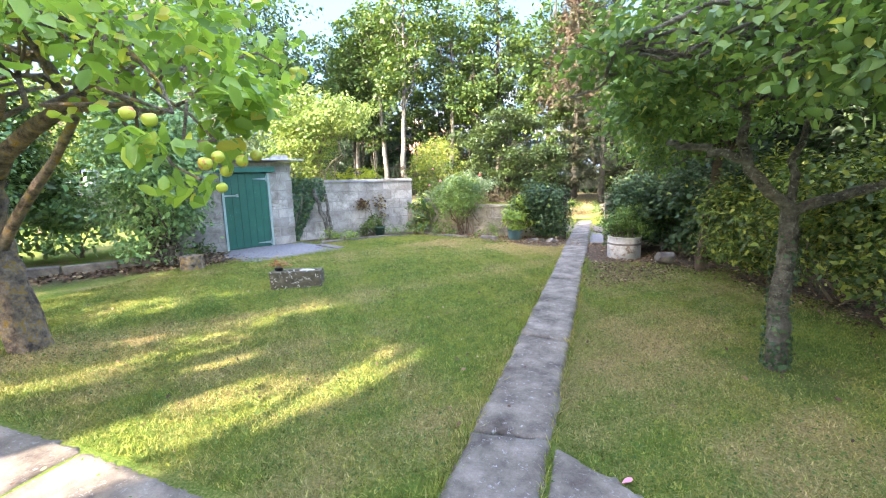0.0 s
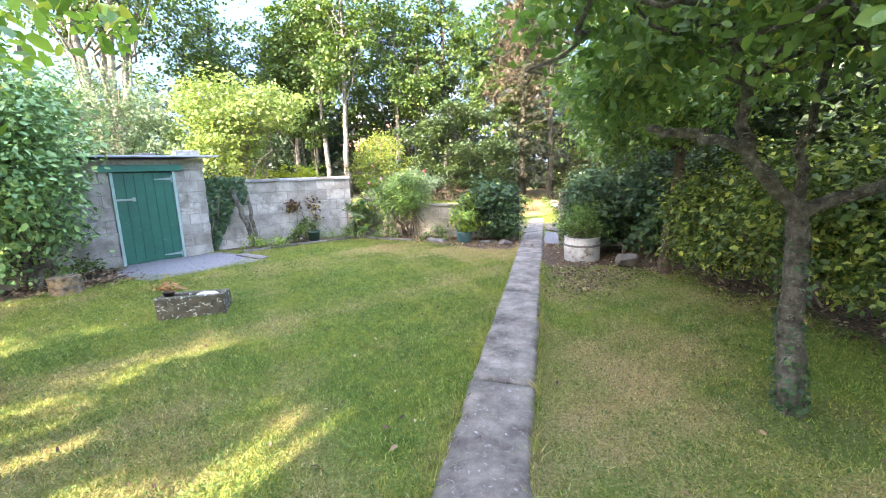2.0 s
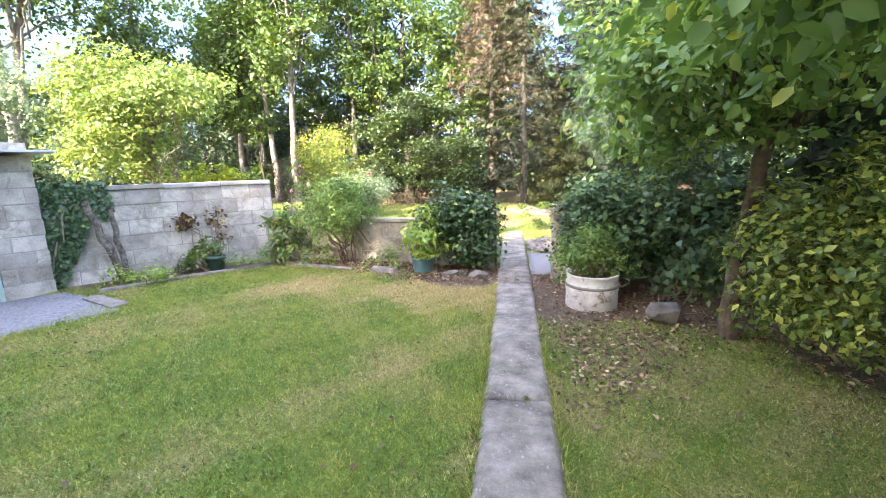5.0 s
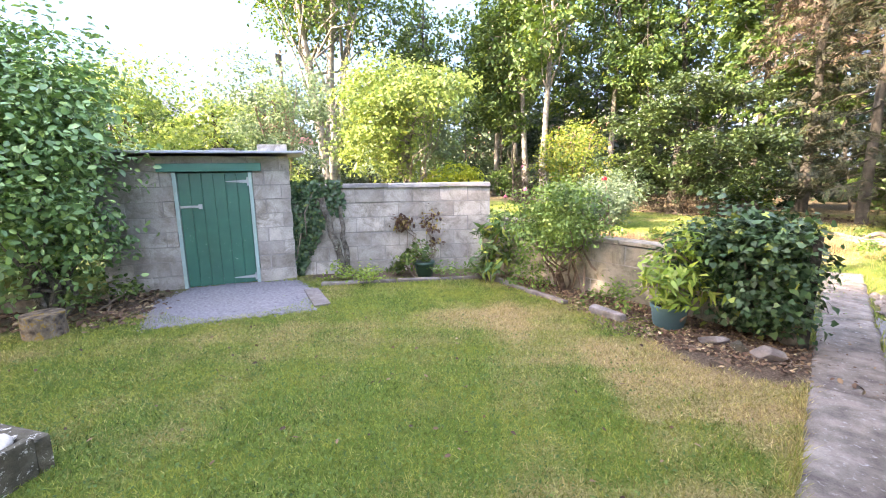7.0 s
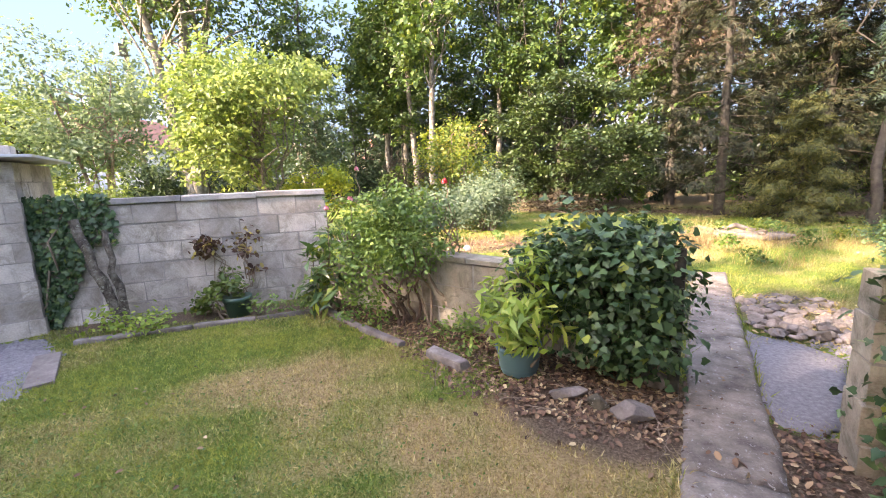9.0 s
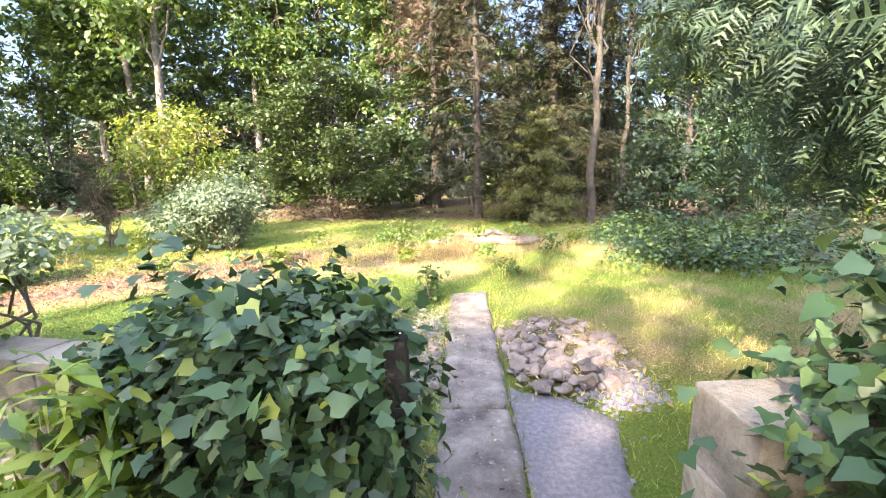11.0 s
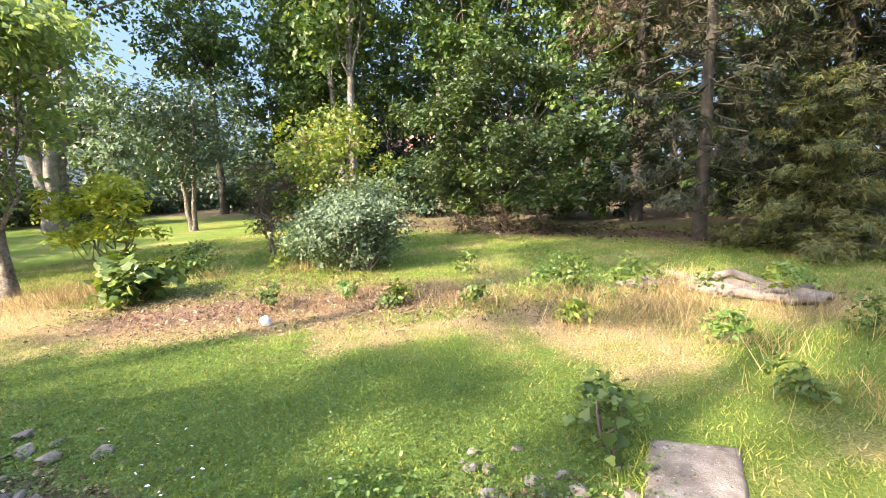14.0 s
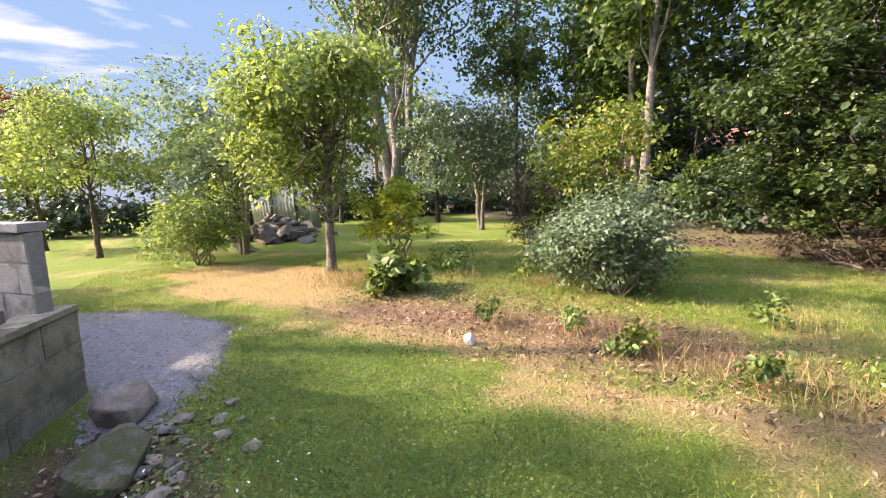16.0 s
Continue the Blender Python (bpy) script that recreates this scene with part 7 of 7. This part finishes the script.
def house(x, y, w, d, hgt, rz, wallm, roofm, label):
    ob = thing("far_house", x, y, 0, label, "house")
    ob.rotation_euler = (0, 0, rz)
    put("wall", boxes((0, 0, hgt / 2, w, d, hgt)), wallm, ob)
    bm = bmesh.new()
    e = 0.35
    vs = [bm.verts.new(v) for v in ((-w / 2 - e, -d / 2 - e, hgt - 0.05), (w / 2 + e, -d / 2 - e, hgt - 0.05), (w / 2 + e, d / 2 + e, hgt - 0.05), (-w / 2 - e, d / 2 + e, hgt - 0.05), (-w / 2 - e, 0, hgt + d * 0.42), (w / 2 + e, 0, hgt + d * 0.42))]
    for q in ((0, 1, 5, 4), (2, 3, 4, 5), (0, 4, 3), (1, 2, 5), (3, 2, 1, 0)):
        bm.faces.new([vs[i] for i in q])
    put("roof", bm, roofm, ob)
    bm = bmesh.new()
    box(bm, w * 0.3, 0, hgt + d * 0.42 + 0.4, 0.8, 0.5, 1.4)
    put("chimney", bm, wallm, ob)
    n = max(2, int(w / 2.8))
    for k in range(n):
        for z in ((1.4, 3.9) if hgt > 4.5 else (1.4,)):
            fr = put("window", boxes((-w / 2 + (k + 0.5) * w / n, -d / 2 - 0.02, z, 1.2, 0.08, 1.3)), WHITEPLASTIC, ob)
            put("pane", boxes((-w / 2 + (k + 0.5) * w / n, -d / 2 - 0.045, z, 1.05, 0.06, 1.15)), GLASS, fr)


house(31, 42, 11, 8, 5.2, 0.6, WHITEWALL, GREYROOF, "white two-storey house with grey roof beyond the trees")
house(-52, 30, 12, 8, 5.2, -1.1, WHITEWALL, REDROOF, "white house with red roof beyond the trees")
house(-24, 46, 18, 8, 3.0, -0.2, PEACHWALL, REDROOF, "peach-coloured low house behind the wood")
house(-46, 16, 14, 8, 5.0, -1.4, WHITEWALL, GREYROOF, "white house beyond the garden boundary hedge")
pole = thing("utility_pole", -27, 19.5, 0, "grey wooden utility pole with transformer box", "utility pole")
v, f = tube_np([(0, 0, -0.1), (0, 0, 5), (0, 0, 9.2)], [0.15, 0.13, 0.10], 10)
put("pole", mesh_np("pole", v, f), DEADWOOD, pole, smooth=True)
put("box", boxes((0.1, -0.3, 8.6, 0.4, 0.35, 0.6), bevel=0.03), RUST, pole)
put("crossarm", boxes((0, 0, 8.95, 1.5, 0.09, 0.09)), DEADWOOD, pole)

# ---- sky backdrop over the far woods and roofs, 160 m off ----
def sky_backdrop():
    m = bpy.data.materials.new("far_sky")
    m.use_nodes = True
    nt = m.node_tree
    nt.nodes.remove(nt.nodes["Principled BSDF"])
    g = nt.nodes.new("ShaderNodeNewGeometry")
    sep = nt.nodes.new("ShaderNodeSeparateXYZ")
    nt.links.new(g.outputs["Position"], sep.inputs[0])
    mr = nt.nodes.new("ShaderNodeMapRange")
    mr.inputs["From Max"].default_value = 110
    nt.links.new(sep.outputs["Z"], mr.inputs["Value"])
    col = ramp(nt, mr.outputs["Result"], [(0.0, (0.066, 0.090, 0.122)), (0.25, (0.052, 0.092, 0.145)), (1.0, (0.034, 0.074, 0.150))])
    mp_ = nt.nodes.new("ShaderNodeMapping")
    mp_.inputs["Scale"].default_value = (0.012, 0.012, 0.05)
    nt.links.new(g.outputs["Position"], mp_.inputs["Vector"])
    cl_ = noise_of(nt, 1.0, 6, 0.55, vec=mp_.outputs["Vector"], dist=0.4)
    col = mixc(nt, ramp(nt, cl_, [(0.58, (0, 0, 0)), (0.72, (1, 1, 1))]), col, (0.19, 0.20, 0.21))
    e = nt.nodes.new("ShaderNodeEmission")
    nt.links.new(col, e.inputs["Color"])
    nt.links.new(e.outputs["Emission"], nt.nodes["Material Output"].inputs["Surface"])
    n = 48
    v, f = [], []
    for i in range(n + 1):
        a = radians(-22 + 232 * i / n)
        for rr, z in ((160, -4), (160, 60), (150, 120)):
            v.append((rr * math.cos(a), rr * math.sin(a), z))
    for i in range(n):
        for j in range(2):
            f.append((i * 3 + j, (i + 1) * 3 + j, (i + 1) * 3 + j + 1, i * 3 + j + 1))
    ob = put("backdrop", mesh_np("backdrop", np.array(v), np.array(f)), m, smooth=True)
    tagged(ob, "pale blue sky with thin white cloud", "sky", kind="structure")


sky_backdrop()

# ---- litter and grass, last ----
def litter(name, label, place, n, size, mat, seed, lift=0.012, shape="oval"):
    r_ = np.random.default_rng(seed)
    x, y = place(r_, n)
    c = np.stack([x, y, gz(x, y) + lift + 0.01 * r_.random(n)], 1)
    o = np.stack([r_.normal(size=n), r_.normal(size=n), 0 * x], 1)
    v, f = leaves_np(c, o, size, shape, droop=0.0, up=0.9, spread=0.5, seed=seed)
    return tagged(put(name, mesh_np(name, v, f), mat), label, "leaves", kind="stuff")


litter("fallen_leaves", "brown fallen leaves in the flower bed", poly_place([(-0.25, 9.0), (-1.3, 9.0), (-2.4, 9.55), (-3.9, 10.1), (-3.8, 10.4), (-0.3, 9.95)], 0.1), 5200, 0.038, BROWNLEAF, 301)
litter("fallen_leaves", "dry brown leaves under the laurels", poly_place([(-8.9, 3.3), (-8.2, 3.2), (-6.3, 5.4), (-6.0, 6.1), (-7.2, 6.6)], 0.12), 1300, 0.07, BROWNLEAF, 302)
litter("fallen_leaves", "brown leaves under the right-hand hedge", poly_place([(0.3, 7.6), (1.9, 7.1), (2.6, 5.9), (3.4, 4.2), (4.2, 4.2), (3.0, 7.2), (1.6, 8.6), (0.3, 9.2)], 0.15), 2600, 0.04, BROWNLEAF, 303)
litter("fallen_leaves", "scattered pale leaves on the lawn", poly_place([(-6, 1.5), (3, 1.5), (2.2, 7.4), (-4.5, 8.5)], 0.3), 420, 0.034, BROWNLEAF, 304, 0.025)
litter("bark_mulch", "shredded reddish bark mulch", poly_place([(-7.2, 13.4), (-5.2, 13.1), (-2.4, 14.9), (-0.6, 15.7), (-0.6, 16.7), (-3.3, 16.5), (-6.4, 15.6)], 0.35), 7500, 0.06, BROWNLEAF, 305, 0.015, "lance")
litter("fallen_leaves", "brown leaf litter at the wood's edge", poly_place([(-9, 22.2), (9, 20.6), (9, 23), (-9, 24.5)], 0.4), 2200, 0.08, L_BROWN, 306)
litter("fallen_leaves", "dry litter under the fruit tree and by the slate", poly_place([(0.3, 8.9), (0.5, 8.9), (0.5, 9.6), (0.3, 9.7)], 0.08), 260, 0.035, BROWNLEAF, 307)
litter("fallen_leaves", "brown litter among the stones beside the path", poly_place([(-1.1, 11.0), (-0.26, 11.0), (-0.26, 13.0), (-0.9, 12.8)], 0.1), 900, 0.03, BROWNLEAF, 311)
litter("fallen_leaves", "dry stalks among the rubble", poly_place([(0.27, 11.1), (1.4, 11.1), (1.3, 12.6), (0.3, 12.7)], 0.12), 500, 0.06, L_STRAW, 312, 0.02, "lance")
litter("fallen_leaves", "brown litter on the soil behind the low wall", poly_place([(-3.8, 11.0), (-0.5, 11.0), (-2.2, 11.7), (-3.3, 11.9)], 0.15), 1300, 0.035, BROWNLEAF, 313)
litter("fallen_leaves", "scattered debris on the concrete path", poly_place([(-0.2, 8.6), (0.2, 8.6), (0.2, 13.3), (-0.2, 13.3)], 0.0), 110, 0.022, BROWNLEAF, 314, 0.045)
# a few brown leaves added as the dark of the hole in the path
litter("fallen_leaves", "dark leaves standing in for a hole in the worn path", poly_place([(-0.12, 8.85), (0.06, 8.85), (0.06, 9.0), (-0.12, 9.0)], 0.0), 7, 0.05, BROWNLEAF, 315, 0.045)
for k, (x, y, s_) in enumerate(((-4.6, 14.6, 0.16), (-3.9, 15.2, 0.13), (-3.1, 15.4, 0.18), (-2.2, 15.5, 0.14), (-1.6, 16.3, 0.2), (-1.0, 15.4, 0.13), (-0.4, 16.8, 0.24), (0.3, 15.2, 0.16), (0.9, 16.5, 0.22), (1.5, 16.0, 0.18), (1.2, 17.3, 0.24), (-6.2, 16.2, 0.22), (-3.0, 17.2, 0.2), (-7.3, 15.4, 0.2), (2.1, 16.7, 0.2), (0.7, 14.4, 0.12))):
    bush("low_weeds", "low green weed among dry stalks", lobes_of(x, y, 0.05 + s_ * 0.7, s_ * 1.3, s_ * 1.2, s_, 4, 500 + k), 170, 0.055, (L_WEED, L_ROSE, L_YELLOW)[k % 3], "oval", 500 + k, group="weeds on the rough strip", stems=0, gaps=0.4)
    stalks("dry_weeds", "thin dry seed stalks on the rough strip", x + 0.25, y + 0.1, 0.55, 0.4, 150, 0.16 + 0.6 * s_, (L_RUSTY, L_STRAW)[k % 2], 520 + k, group="dry weeds on the rough strip")
litter("fallen_leaves", "brown litter on the ground by the drum planter", poly_place([(0.3, 6.0), (1.0, 6.2), (1.6, 7.2), (0.6, 7.6), (0.3, 7.6)], 0.15), 1100, 0.038, BROWNLEAF, 318)
litter("daisies", "small white daisies behind the low wall", poly_place([(-3.4, 11.4), (-1.0, 11.2), (-1.0, 12.4), (-2.8, 12.6)], 0.2), 40, 0.022, PETALWHITE, 308, 0.07)
litter("dandelion_leaves", "flat broad weeds in the lawn", poly_place([(-4.5, 1.6), (-0.3, 1.6), (-0.3, 7), (-4.0, 7)], 0.3), 16000, 0.019, L_CLOVER, 309, 0.018, "rhomb")
litter("clover", "small flat weeds in the thin dry lawn", poly_place([(0.35, 1.5), (2.8, 1.5), (2.2, 7.0), (0.4, 7.3)], 0.3), 8000, 0.018, L_CLOVER, 316, 0.014, "rhomb")
litter("clover", "clover and weeds round the stone trough", poly_place([(-6.5, 2.0), (-4.2, 1.6), (-3.6, 7.0), (-1.0, 7.2), (-1.2, 8.4), (-4.4, 8.4)], 0.3), 9000, 0.020, L_CLOVER, 317, 0.016, "rhomb")
litter("clover", "clover and weeds in the back lawn", poly_place([(-6.0, 11.9), (-0.3, 11.2), (-0.3, 14.2), (-4.5, 13.4)], 0.2), 34000, 0.020, L_CLOVER, 310, 0.03, "rhomb")
r_ = np.random.default_rng(77)
tw = []
for k in range(170):
    if k < 110:
        x, y = r_.uniform(-2.0, -0.28), r_.uniform(9.0, 9.75)
    else:
        x, y = r_.uniform(0.3, 2.0), r_.uniform(7.6, 8.6)
    a, ln = r_.random() * 6.28, r_.uniform(0.06, 0.28)
    z = float(gz(x, y)) + 0.012
    tw.append(tube_np(bent((x, y, z), (x + ln * math.cos(a), y + ln * math.sin(a), z + 0.02 * r_.random()), 4, 0.08, k), [0.004, 0.004, 0.003, 0.002], 4))
v, f = join_np(tw)
tagged(put("twigs", mesh_np("twigs", v, f), TWIGM), "broken dry twigs on the beds", "twigs", kind="stuff")


def grass(name, label, x0, x1, y0, y1, n, hgt, seed, clear=1.0):
    r_ = np.random.default_rng(seed)
    x, y = r_.uniform(x0, x1, n), r_.uniform(y0, y1, n)
    dry, soil, bark = ground_masks(x, y)
    stop = (np.abs(x) < 0.215) & (y < 13.6) | (x > -9) & (x < 4.4) & (y < 1.2 - 0.02 * x) & (y > 0.55) | (x > 0.24) & (y < 1.85 - 0.6 * (x - 0.7)) & (y > -0.7)
    for poly in (DOOR_GRAVEL, BACK_GRAVEL, SLATE_BED):
        p = np.asarray(poly)
        c_ = p.mean(0)
        stop |= np.hypot((x - c_[0]) / (np.ptp(p[:, 0]) / 2), (y - c_[1]) / (np.ptp(p[:, 1]) / 2)) < 0.8
    keep = ~stop & (r_.random(n) > soil * 1.15) & (r_.random(n) > bark * 0.95) & (r_.random(n) > 0.35 * dry)
    x, y, dry = x[keep], y[keep], dry[keep]
    m = len(x)
    edge = np.exp(-((np.abs(x) - 0.24) / 0.05) ** 2) * (y < 13.6)
    hh = hgt * r_.uniform(0.5, 1.3, m) * (1 + 1.4 * edge)
    a = r_.random(m) * 6.28
    w = 0.0030 + 0.003 * r_.random(m)
    b = np.stack([x, y, gz(x, y) - 0.004], 1)
    side = np.stack([np.cos(a), np.sin(a), 0 * a], 1) * w[:, None]
    tip = b + np.stack([r_.normal(0, 0.55, m), r_.normal(0, 0.55, m), np.ones(m)], 1) * hh[:, None]
    v = np.stack([b - side, b + side, tip], 1).reshape(-1, 3)
    me = mesh_np(name, v, np.arange(3 * m).reshape(-1, 3))
    at_ = me.attributes.new("dry", "FLOAT", "POINT")
    val = np.clip((dry - 0.35) / 0.5 + 0.3 * r_.normal(size=m), 0, 1)
    at_.data.foreach_set("value", np.repeat(val, 3).astype(np.float32))
    tagged(put(name, me, GRASS), label, "grass", kind="stuff")


grass("lawn_grass", "short mown lawn grass", -6.5, -0.2, 1.1, 10.2, 420000, 0.030, 401)
grass("lawn_grass", "short thin dry lawn grass", 0.2, 3.0, 1.2, 7.8, 130000, 0.026, 402)
grass("back_grass", "back lawn grass growing longer", -12.0, 4.5, 9.0, 22.5, 260000, 0.042, 403)
